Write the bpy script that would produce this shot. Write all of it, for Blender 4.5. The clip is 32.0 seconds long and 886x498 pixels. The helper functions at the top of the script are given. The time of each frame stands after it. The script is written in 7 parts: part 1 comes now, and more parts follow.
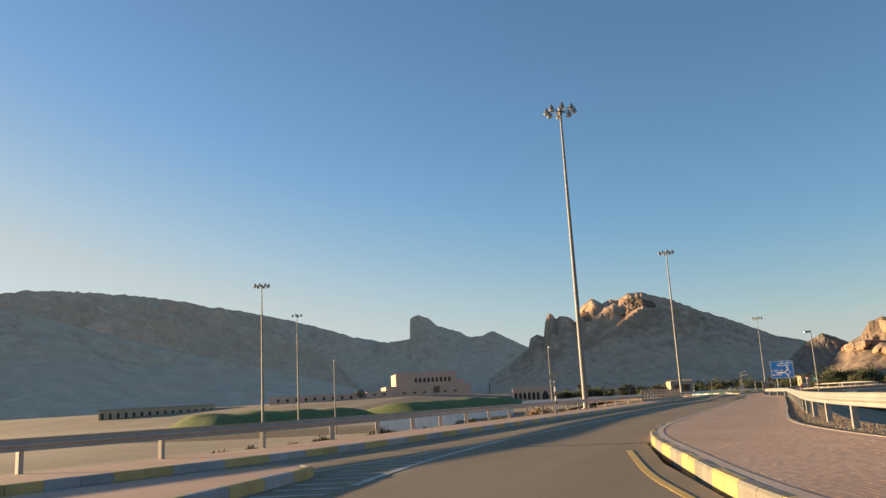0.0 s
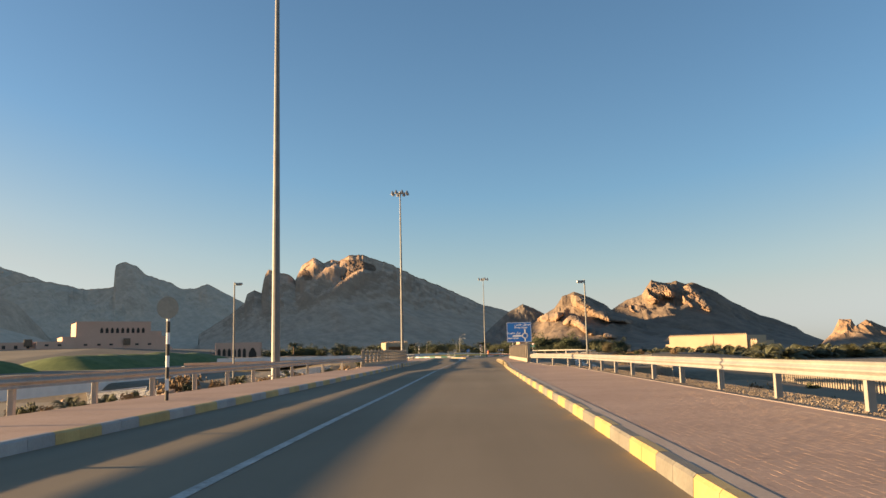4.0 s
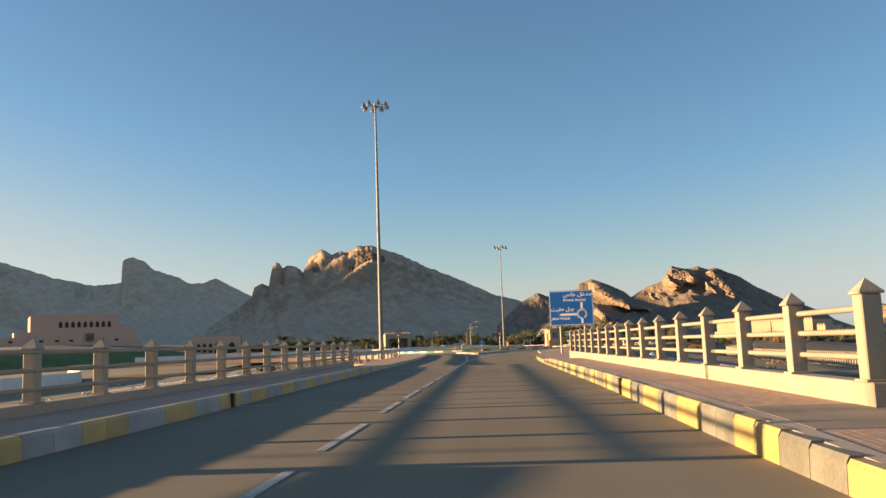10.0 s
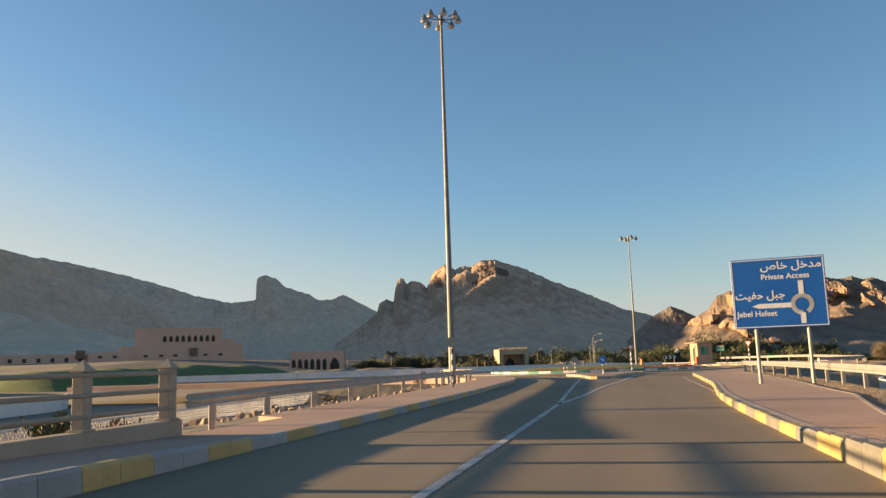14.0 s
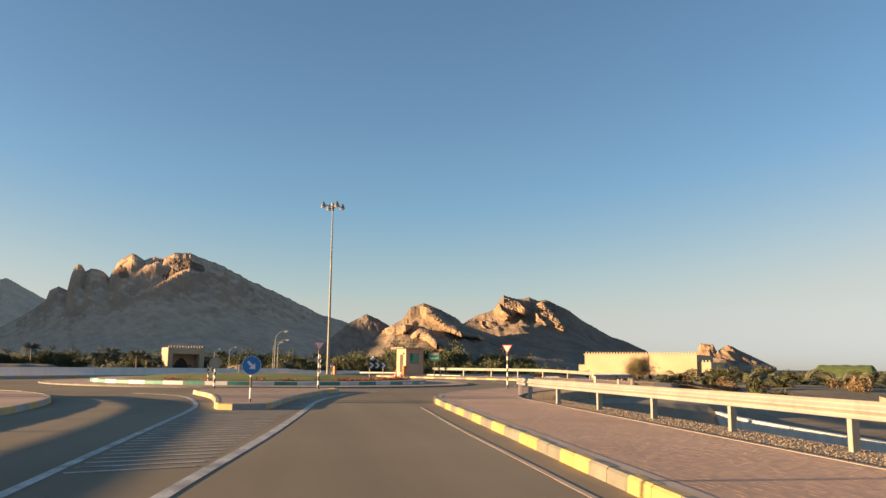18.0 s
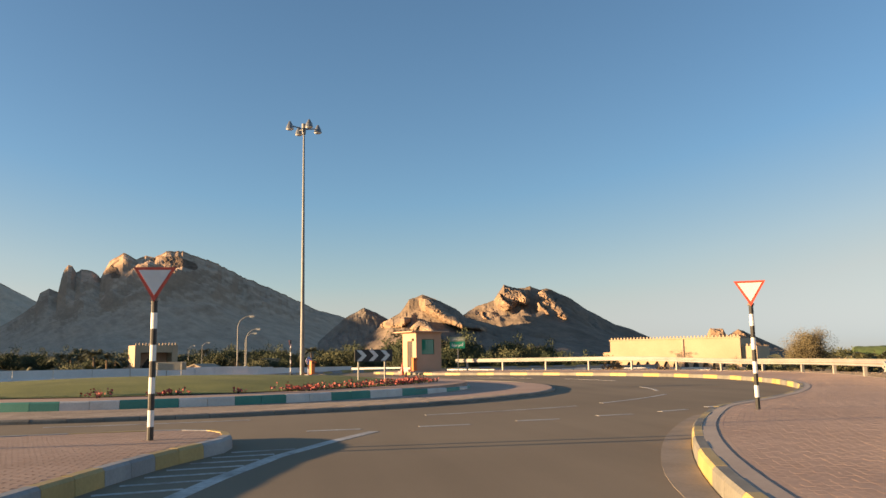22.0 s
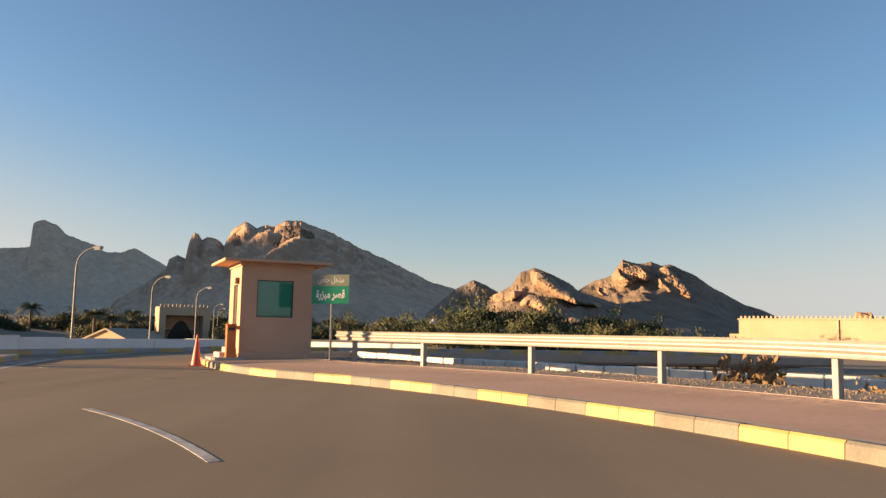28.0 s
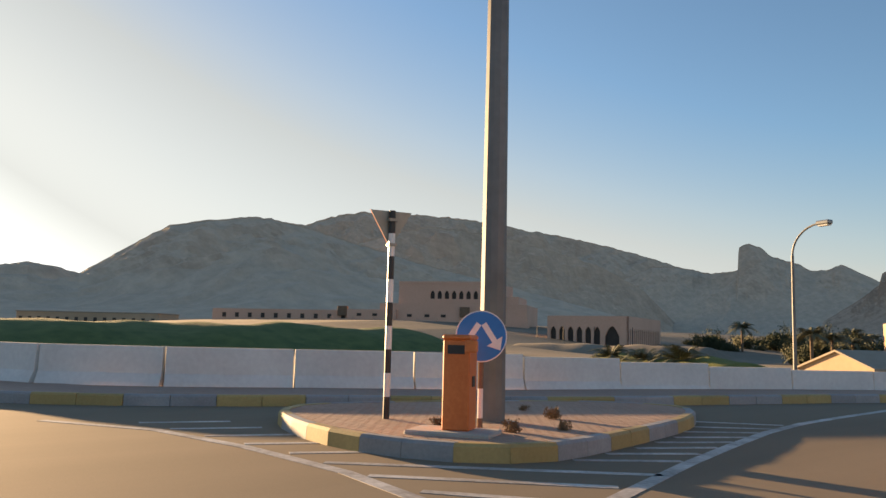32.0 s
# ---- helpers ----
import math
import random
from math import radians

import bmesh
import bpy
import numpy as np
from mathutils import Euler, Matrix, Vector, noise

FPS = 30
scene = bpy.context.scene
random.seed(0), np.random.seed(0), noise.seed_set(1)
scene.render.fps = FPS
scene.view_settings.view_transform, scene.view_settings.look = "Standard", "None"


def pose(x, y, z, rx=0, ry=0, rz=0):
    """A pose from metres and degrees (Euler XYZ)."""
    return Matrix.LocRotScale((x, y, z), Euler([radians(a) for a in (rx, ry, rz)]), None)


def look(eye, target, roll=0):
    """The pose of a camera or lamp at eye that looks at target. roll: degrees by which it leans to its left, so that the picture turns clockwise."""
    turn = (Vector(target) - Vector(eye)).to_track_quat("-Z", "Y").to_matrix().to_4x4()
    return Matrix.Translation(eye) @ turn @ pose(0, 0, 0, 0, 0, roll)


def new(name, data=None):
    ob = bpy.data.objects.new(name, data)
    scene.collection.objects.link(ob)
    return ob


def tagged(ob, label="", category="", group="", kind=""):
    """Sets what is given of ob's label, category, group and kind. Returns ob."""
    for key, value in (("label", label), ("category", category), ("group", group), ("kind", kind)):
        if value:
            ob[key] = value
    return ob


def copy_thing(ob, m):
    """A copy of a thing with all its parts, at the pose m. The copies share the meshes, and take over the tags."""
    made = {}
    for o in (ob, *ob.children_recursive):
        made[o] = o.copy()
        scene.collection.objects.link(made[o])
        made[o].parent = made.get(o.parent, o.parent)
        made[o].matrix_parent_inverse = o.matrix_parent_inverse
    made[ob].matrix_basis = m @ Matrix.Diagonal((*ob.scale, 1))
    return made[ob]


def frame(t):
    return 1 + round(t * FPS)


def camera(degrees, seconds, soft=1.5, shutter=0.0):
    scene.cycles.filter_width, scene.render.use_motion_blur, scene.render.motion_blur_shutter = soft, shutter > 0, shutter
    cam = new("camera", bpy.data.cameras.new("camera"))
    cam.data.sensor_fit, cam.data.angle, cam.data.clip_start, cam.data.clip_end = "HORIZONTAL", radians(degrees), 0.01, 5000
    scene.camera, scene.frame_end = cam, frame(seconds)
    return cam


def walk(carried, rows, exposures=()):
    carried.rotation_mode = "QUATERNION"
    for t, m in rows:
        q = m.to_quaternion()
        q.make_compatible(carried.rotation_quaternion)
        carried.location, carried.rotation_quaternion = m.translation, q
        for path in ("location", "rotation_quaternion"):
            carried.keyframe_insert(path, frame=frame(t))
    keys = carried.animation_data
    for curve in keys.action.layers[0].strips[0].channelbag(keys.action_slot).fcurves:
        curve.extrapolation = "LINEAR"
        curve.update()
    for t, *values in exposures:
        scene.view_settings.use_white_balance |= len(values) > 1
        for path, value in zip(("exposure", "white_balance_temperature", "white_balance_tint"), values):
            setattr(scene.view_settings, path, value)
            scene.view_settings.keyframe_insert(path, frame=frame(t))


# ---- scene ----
SKY, SUN = 0.088, 5.0
EXPOSURES = [(0, 1.7, 6750, -2), (4, 1.75, 7050, 0), (14, 1.77, 6950, -1), (18, 1.77, 7300, 2), (20, 1.77, 7180, 1), (24, 1.7, 7000, 2), (27, 1.7, 7050, 6), (28, 1.75, 7250, 7), (30, 1.8, 7300, 4), (32, 1.82, 7450, 4)]
cam = camera(58.73, 32.0)
PATH = [
    (0, look((5.51, 0.71, 1.224), (1.878, 9.820, 3.158), -3.18)),
    (0.5, look((4.25, 4.36, 1.206), (0.769, 13.586, 2.875), -2.28)),
    (1, look((3.07, 8.08, 1.190), (0.021, 17.497, 2.600), -1.18)),
    (1.5, look((2.39, 11.80, 1.207), (-0.049, 21.386, 2.650), -0.96)),
    (2, look((1.51, 15.82, 1.190), (-0.321, 25.533, 2.711), -0.91)),
    (2.5, look((0.99, 19.50, 1.216), (-0.392, 29.292, 2.697), -0.76)),
    (3, look((0.59, 23.82, 1.237), (-0.377, 33.664, 2.697), -0.91)),
    (3.5, look((0.21, 27.79, 1.268), (-0.375, 37.679, 2.642), -1.22)),
    (4, look((0.17, 32.38, 1.301), (-0.147, 42.290, 2.598), -1.31)),
    (4.5, look((0.16, 36.61, 1.307), (0.043, 46.518, 2.626), -1.11)),
    (6.5, look((0.01, 54.17, 1.198), (-0.006, 64.119, 2.212), -1.66)),
    (7, look((0.09, 58.69, 1.190), (0.075, 68.639, 2.208), -1.68)),
    (7.5, look((0.03, 63.36, 1.211), (0.022, 73.310, 2.238), -1.31)),
    (8, look((0.05, 67.89, 1.248), (0.045, 77.837, 2.292), -1.13)),
    (8.5, look((-0.00, 72.18, 1.290), (-0.059, 82.126, 2.345), -1.28)),
    (9, look((-0.01, 76.59, 1.281), (-0.384, 86.514, 2.476), -1.74)),
    (9.5, look((-0.06, 81.14, 1.285), (-0.511, 91.054, 2.486), -2.04)),
    (10, look((-0.05, 85.29, 1.302), (-0.518, 95.206, 2.505), -2.08)),
    (10.5, look((-0.10, 89.65, 1.321), (-0.568, 99.567, 2.508), -1.96)),
    (11, look((-0.02, 93.77, 1.313), (-0.494, 103.686, 2.490), -1.63)),
    (11.5, look((0.00, 98.12, 1.367), (-0.458, 108.036, 2.570), -1.57)),
    (12, look((0.10, 101.99, 1.395), (-0.357, 111.897, 2.684), -1.56)),
    (12.5, look((0.17, 106.21, 1.434), (-0.645, 116.073, 2.877), -0.35)),
    (13, look((0.27, 110.24, 1.421), (-1.202, 120.027, 2.826), -1.46)),
    (13.5, look((0.39, 114.29, 1.426), (-1.613, 123.982, 2.862), -2.07)),
    (14, look((0.52, 118.22, 1.420), (-1.509, 127.899, 2.873), -1.81)),
    (14.5, look((0.57, 122.40, 1.382), (0.354, 132.284, 2.869), -1.34)),
    (15, look((0.65, 126.68, 1.352), (1.312, 136.562, 2.769), -0.80)),
    (15.5, look((0.78, 130.82, 1.344), (2.114, 140.637, 2.726), -0.37)),
    (17.5, look((1.37, 148.72, 1.434), (3.232, 158.436, 2.921), 0.23)),
    (18, look((1.52, 152.69, 1.459), (3.184, 162.443, 2.930), 0.57)),
    (18.5, look((1.69, 156.80, 1.435), (2.859, 166.631, 2.804), 0.31)),
    (19, look((1.87, 160.56, 1.429), (3.034, 170.396, 2.781), 0.04)),
    (19.5, look((2.13, 164.78, 1.388), (3.290, 174.620, 2.746), -0.17)),
    (20, look((2.44, 168.59, 1.357), (3.553, 178.438, 2.715), -0.74)),
    (20.5, look((2.85, 172.21, 1.338), (3.973, 182.057, 2.704), -1.16)),
    (21, look((3.16, 176.12, 1.318), (4.291, 185.963, 2.692), -1.04)),
    (21.5, look((3.71, 179.97, 1.246), (4.927, 189.799, 2.614), -0.86)),
    (22, look((4.37, 183.51, 1.273), (6.084, 193.261, 2.657), -0.99)),
    (22.5, look((5.18, 187.09, 1.232), (7.353, 196.745, 2.645), -0.95)),
    (23, look((6.21, 190.38, 1.190), (9.188, 199.819, 2.629), -0.58)),
    (23.5, look((7.33, 193.17, 1.219), (10.929, 202.379, 2.695), -1.02)),
    (24, look((8.65, 195.55, 1.247), (13.075, 204.369, 2.883), -0.40)),
    (24.5, look((10.35, 198.40, 1.247), (15.205, 206.987, 2.901), -0.27)),
    (26.5, look((18.31, 212.73, 1.213), (22.264, 221.848, 2.358), 0.22)),
    (27, look((19.46, 216.31, 1.203), (22.359, 225.811, 2.320), 0.90)),
    (27.5, look((20.01, 219.86, 1.226), (21.463, 229.694, 2.306), 1.14)),
    (28, look((20.15, 223.32, 1.235), (20.353, 233.264, 2.304), 1.02)),
    (28.5, look((19.97, 226.87, 1.253), (19.518, 236.797, 2.412), 0.81)),
    (29, look((19.60, 229.54, 1.301), (17.843, 239.306, 2.503), 1.73)),
    (29.5, look((18.63, 232.78, 1.294), (15.676, 242.265, 2.470), 1.42)),
    (30, look((17.54, 235.10, 1.296), (13.736, 244.275, 2.474), 1.41)),
    (30.5, look((16.14, 237.34, 1.288), (11.521, 246.126, 2.470), 1.12)),
    (31, look((14.50, 239.21, 1.279), (8.825, 247.357, 2.445), 1.07)),
    (31.5, look((13.20, 240.50, 1.286), (6.657, 247.980, 2.441), 1.26)),
    (32, look((11.52, 241.84, 1.266), (4.224, 248.579, 2.400), 1.43)),
]
walk(cam, PATH, EXPOSURES)

# ---------- world and light ----------
SUN_EL, SUN_YAW = 6.45, 89.0
sun_dir = Vector((-math.sin(radians(SUN_YAW)) * math.cos(radians(SUN_EL)), math.cos(radians(SUN_YAW)) * math.cos(radians(SUN_EL)), math.sin(radians(SUN_EL))))
world = bpy.data.worlds.new("evening_sky")
scene.world = world
world.use_nodes = True
wn = world.node_tree.nodes
wn.clear()
sky = wn.new("ShaderNodeTexSky")
sky.sky_type, sky.sun_disc = "NISHITA", False
sky.sun_elevation, sky.sun_rotation = radians(SUN_EL), radians(-SUN_YAW)
sky.altitude, sky.air_density, sky.dust_density, sky.ozone_density = 700, 0.95, 0.7, 3.4
wbg, wout = wn.new("ShaderNodeBackground"), wn.new("ShaderNodeOutputWorld")
wbg.inputs["Strength"].default_value = SKY
tone = wn.new("ShaderNodeMix")
tone.data_type, tone.blend_type = "RGBA", "MULTIPLY"
tone.inputs[0].default_value = 1.0
tone.inputs[7].default_value = (1.2, 0.965, 0.9, 1)
world.node_tree.links.new(sky.outputs[0], tone.inputs[6])
# where the sky loses its blue it turns to a rosy grey haze; the bright part towards the sun is bleached by dust, with a soft glow
def sky_node(kind):
    return wn.new("ShaderNode" + kind)


split, ratio, low, rosy, haze = sky_node("SeparateColor"), sky_node("Math"), sky_node("MapRange"), sky_node("Mix"), sky_node("Mix")
grey, level, dust, veil, glow, soft_glow = sky_node("RGBToBW"), sky_node("MapRange"), sky_node("Mix"), sky_node("Mix"), sky_node("MapRange"), sky_node("Mix")
ratio.operation = "DIVIDE"
for m_, first_, last_, to0, to1 in ((low, 1.8, 0.95, 0.0, 0.85), (level, 1.3, 2.3, 0.0, 0.9), (glow, 1.9, 5.5, 1.0, 0.5)):
    m_.inputs["From Min"].default_value, m_.inputs["From Max"].default_value = first_, last_
    m_.inputs["To Min"].default_value, m_.inputs["To Max"].default_value = to0, to1
for m_ in (rosy, haze, dust, veil, soft_glow):
    m_.data_type = "RGBA"
for m_, tint in ((rosy, (1.07, 0.985, 0.99, 1)), (dust, (0.93, 0.985, 1.08, 1)), (soft_glow, (1, 1, 1, 1))):
    m_.blend_type, m_.inputs[0].default_value, m_.inputs[7].default_value = "MULTIPLY", 1.0, tint
for a, b in ((tone.outputs[2], split.inputs[0]), (split.outputs[2], ratio.inputs[0]), (split.outputs[0], ratio.inputs[1]), (ratio.outputs[0], low.inputs[0]), (tone.outputs[2], grey.inputs[0]),
             (grey.outputs[0], rosy.inputs[6]), (low.outputs[0], haze.inputs[0]), (tone.outputs[2], haze.inputs[6]), (rosy.outputs[2], haze.inputs[7]),
             (grey.outputs[0], level.inputs[0]), (grey.outputs[0], dust.inputs[6]), (level.outputs[0], veil.inputs[0]), (haze.outputs[2], veil.inputs[6]), (dust.outputs[2], veil.inputs[7]),
             (grey.outputs[0], glow.inputs[0]), (veil.outputs[2], soft_glow.inputs[6]), (glow.outputs[0], soft_glow.inputs[7]), (soft_glow.outputs[2], wbg.inputs[0])):
    world.node_tree.links.new(a, b)
world.node_tree.links.new(wbg.outputs[0], wout.inputs[0])
lamp = bpy.data.lights.new("low_sun", "SUN")
lamp.energy, lamp.angle, lamp.color = SUN, radians(0.6), (1.0, 0.645, 0.375)
low_sun = new("low_sun", lamp)
low_sun.matrix_world = look((0, 0, 60), tuple(Vector((0, 0, 60)) - sun_dir * 10))


# ---------- materials ----------
def mat(name, a, b, rough=0.8, scale=1.0, fine=20.0, bump=0.2, metal=0.0, vary=0.0, dist=0.02, spec=0.5):
    """Two colours mixed by coarse and fine noise, with a fine relief; vary: spread of brightness from piece to piece."""
    m = bpy.data.materials.new(name)
    m.use_nodes = True
    nt = m.node_tree
    n, l = nt.nodes, nt.links
    bs = n["Principled BSDF"]
    tc = n.new("ShaderNodeTexCoord")
    geo = n.new("ShaderNodeNewGeometry")
    big, small = n.new("ShaderNodeTexNoise"), n.new("ShaderNodeTexNoise")
    big.inputs["Scale"].default_value, small.inputs["Scale"].default_value = scale, fine
    big.inputs["Detail"].default_value, small.inputs["Detail"].default_value = 5, 4
    for t in (big, small):
        l.new(geo.outputs["Position"], t.inputs["Vector"])
    mixf = n.new("ShaderNodeMath")
    mixf.operation = "MULTIPLY_ADD"
    l.new(small.outputs[0], mixf.inputs[0])
    mixf.inputs[1].default_value = 0.6
    l.new(big.outputs[0], mixf.inputs[2])
    rng = n.new("ShaderNodeMapRange")
    rng.inputs["From Min"].default_value, rng.inputs["From Max"].default_value = 0.55, 1.05
    l.new(mixf.outputs[0], rng.inputs[0])
    col = n.new("ShaderNodeMix")
    col.data_type = "RGBA"
    col.inputs[6].default_value, col.inputs[7].default_value = (*a, 1), (*b, 1)
    l.new(rng.outputs[0], col.inputs[0])
    out = col.outputs[2]
    if vary:
        oi = n.new("ShaderNodeObjectInfo") if vary > 0 else geo
        key = "Random" if vary > 0 else "Random Per Island"
        vary = abs(vary)
        mr = n.new("ShaderNodeMapRange")
        mr.inputs["To Min"].default_value, mr.inputs["To Max"].default_value = 1 - vary, 1 + vary
        l.new(oi.outputs[key], mr.inputs[0])
        hsv = n.new("ShaderNodeHueSaturation")
        l.new(mr.outputs[0], hsv.inputs["Value"])
        l.new(out, hsv.inputs["Color"])
        out = hsv.outputs[0]
    l.new(out, bs.inputs["Base Color"])
    bs.inputs["Roughness"].default_value, bs.inputs["Metallic"].default_value = rough, metal
    bs.inputs["Specular IOR Level"].default_value = spec
    if bump:
        bp = n.new("ShaderNodeBump")
        bp.inputs["Strength"].default_value, bp.inputs["Distance"].default_value = bump, dist
        l.new(mixf.outputs[0], bp.inputs["Height"])
        l.new(bp.outputs[0], bs.inputs["Normal"])
    return m


asphalt = mat("asphalt", (0.212, 0.172, 0.122), (0.268, 0.22, 0.158), 0.92, 0.12, 70, 0.25, dist=0.004, spec=0.12)
road_paint = mat("road_paint", (0.2, 0.18, 0.155), (0.6, 0.59, 0.56), 0.6, 1.6, 14, 0.15, dist=0.004)
yellow_line = mat("yellow_line", (0.5, 0.33, 0.06), (0.62, 0.42, 0.1), 0.6, 3, 40, 0.15, dist=0.004)
kerb_yellow = mat("kerb_yellow", (0.33, 0.242, 0.088), (0.44, 0.33, 0.13), 0.6, 1.5, 25, 0.25, vary=0.1, dist=0.006)
kerb_grey = mat("kerb_grey", (0.12, 0.114, 0.094), (0.21, 0.198, 0.165), 0.7, 1.5, 25, 0.3, vary=0.1, dist=0.006)
# second kerb grey, its bluish tone painted for the kerbs in shade
kerb_dark = mat("kerb_dark", (0.23, 0.24, 0.245), (0.33, 0.34, 0.345), 0.7, 1.5, 25, 0.3, vary=0.1, dist=0.006)
kerb_green = mat("kerb_green", (0.04, 0.2, 0.16), (0.07, 0.27, 0.22), 0.6, 1.5, 25, 0.2, vary=0.1, dist=0.006)
kerb_white = mat("kerb_white", (0.5, 0.49, 0.46), (0.7, 0.68, 0.64), 0.6, 1.5, 25, 0.2, vary=0.06, dist=0.006)
concrete = mat("concrete", (0.36, 0.33, 0.29), (0.48, 0.44, 0.39), 0.85, 1.2, 30, 0.3, dist=0.006)
paver = mat("paver", (0.33, 0.215, 0.16), (0.46, 0.315, 0.24), 0.85, 0.35, 9, 0.35, dist=0.01)
border = mat("border_stone", (0.34, 0.27, 0.22), (0.46, 0.38, 0.31), 0.85, 0.7, 20, 0.3, dist=0.005)
brick_red = mat("brick_red", (0.34, 0.23, 0.17), (0.44, 0.31, 0.235), 0.85, 0.4, 30, 0.25, vary=0.07, dist=0.004)
brick_bulk = mat("brick_bulk", (0.34, 0.23, 0.17), (0.44, 0.31, 0.235), 0.85, 0.4, 30, 0.2, vary=-0.06, dist=0.004)
sett_grey = mat("sett_grey", (0.27, 0.205, 0.15), (0.4, 0.31, 0.23), 0.85, 0.5, 22, 0.3, vary=-0.2, dist=0.006)
stone_bulk = mat("loose_stone", (0.17, 0.135, 0.1), (0.25, 0.2, 0.15), 0.9, 1.0, 22, 0.3, vary=-0.2, dist=0.01)
sand = mat("sand", (0.13, 0.112, 0.078), (0.27, 0.222, 0.158), 0.95, 0.03, 1.5, 0.5, dist=0.1)
gravel = mat("gravel", (0.2, 0.165, 0.125), (0.33, 0.275, 0.215), 0.95, 2.0, 25, 0.6, dist=0.03)
def streaks(m, amount):
    """Long soft wear bands along the road."""
    nt = m.node_tree
    n, l = nt.nodes, nt.links
    bs = n["Principled BSDF"]
    was = bs.inputs["Base Color"].links[0].from_socket
    geo, mp, noi, rng, hsv = (n.new("ShaderNode" + k) for k in ("NewGeometry", "Mapping", "TexNoise", "MapRange", "HueSaturation"))
    mp.inputs["Scale"].default_value = (0.7, 0.045, 1)
    noi.inputs["Scale"].default_value, noi.inputs["Detail"].default_value = 1.0, 6
    rng.inputs["From Min"].default_value, rng.inputs["From Max"].default_value = 0.3, 0.7
    rng.inputs["To Min"].default_value, rng.inputs["To Max"].default_value = 1 - amount, 1 + amount
    l.new(geo.outputs["Position"], mp.inputs[0])
    l.new(mp.outputs[0], noi.inputs["Vector"])
    l.new(noi.outputs[0], rng.inputs[0])
    l.new(rng.outputs[0], hsv.inputs["Value"])
    l.new(was, hsv.inputs["Color"])
    l.new(hsv.outputs[0], bs.inputs["Base Color"])


asphalt_old = mat("asphalt_old", (0.218, 0.182, 0.13), (0.276, 0.232, 0.17), 0.92, 0.12, 70, 0.25, dist=0.004, spec=0.12)
streaks(asphalt, 0.1)
streaks(asphalt_old, 0.1)


def rock(name, cliff, cliff2, scree, scree2, scale, cut=(0.86, 1.06), layers=0.3):
    """Bare rock where the mountain is steep, scree where it is gentle, with dipping beds and painted gully shade."""
    m = mat(name, cliff, cliff2, 0.95, scale, scale * 9, 0.7, dist=4.0)
    nt = m.node_tree
    n, l = nt.nodes, nt.links
    bs = n["Principled BSDF"]
    was = bs.inputs["Base Color"].links[0].from_socket
    geo, sep = n.new("ShaderNodeNewGeometry"), n.new("ShaderNodeSeparateXYZ")
    l.new(geo.outputs["True Normal"], sep.inputs[0])
    noi = n.new("ShaderNodeTexNoise")
    noi.inputs["Scale"].default_value, noi.inputs["Detail"].default_value = scale * 3, 6
    l.new(geo.outputs["Position"], noi.inputs["Vector"])
    add = n.new("ShaderNodeMath")
    add.operation = "MULTIPLY_ADD"
    l.new(noi.outputs[0], add.inputs[0])
    add.inputs[1].default_value = 0.5
    l.new(sep.outputs["Z"], add.inputs[2])
    rng = n.new("ShaderNodeMapRange")
    rng.inputs["From Min"].default_value, rng.inputs["From Max"].default_value = cut
    l.new(add.outputs[0], rng.inputs[0])
    low = n.new("ShaderNodeMix")
    low.data_type = "RGBA"
    low.inputs[6].default_value, low.inputs[7].default_value = (*scree, 1), (*scree2, 1)
    l.new(noi.outputs[0], low.inputs[0])
    mix = n.new("ShaderNodeMix")
    mix.data_type = "RGBA"
    l.new(rng.outputs[0], mix.inputs[0])
    l.new(was, mix.inputs[6])
    l.new(low.outputs[2], mix.inputs[7])
    # beds dip to the east; painted streaks down the slope stand for gully shade
    tone = mix.outputs[2]
    for stretch, lean, low_, high_ in (((0.018, 0.018, 0.12), 0.45, 1 - layers, 1 + 0.5 * layers), ((0.055, 0.055, 0.009), 0.0, 1 - 0.8 * layers, 1 + 0.4 * layers)):
        mp, tex, span = n.new("ShaderNodeMapping"), n.new("ShaderNodeTexNoise"), n.new("ShaderNodeMapRange")
        mp.vector_type = "TEXTURE"
        mp.inputs["Rotation"].default_value[1] = lean
        mp.inputs["Scale"].default_value = [1 / v for v in stretch]
        l.new(geo.outputs["Position"], mp.inputs[0])
        l.new(mp.outputs[0], tex.inputs["Vector"])
        tex.inputs["Scale"].default_value, tex.inputs["Detail"].default_value, tex.inputs["Roughness"].default_value = 1.0, 7, 0.65
        span.inputs["From Min"].default_value, span.inputs["From Max"].default_value = 0.38, 0.6
        span.inputs["To Min"].default_value, span.inputs["To Max"].default_value = low_, high_
        l.new(tex.outputs[0], span.inputs[0])
        by = n.new("ShaderNodeVectorMath")
        by.operation = "SCALE"
        l.new(tone, by.inputs[0])
        l.new(span.outputs[0], by.inputs["Scale"])
        tone = by.outputs[0]
    l.new(tone, bs.inputs["Base Color"])
    return m


rock_pale = rock("rock_pale", (0.23, 0.15, 0.094), (0.36, 0.24, 0.155), (0.2, 0.15, 0.108), (0.3, 0.228, 0.165), 0.03)
# raised base colours of these two stand in for haze over far slopes
rock_hazed = rock("rock_hazed", (0.47, 0.35, 0.25), (0.6, 0.455, 0.33), (0.57, 0.43, 0.3), (0.69, 0.53, 0.38), 0.012, layers=0.09)
rock_hazed_brown = rock("rock_hazed_brown", (0.31, 0.212, 0.14), (0.42, 0.29, 0.195), (0.46, 0.325, 0.22), (0.58, 0.42, 0.295), 0.014, (0.93, 1.1), 0.13)
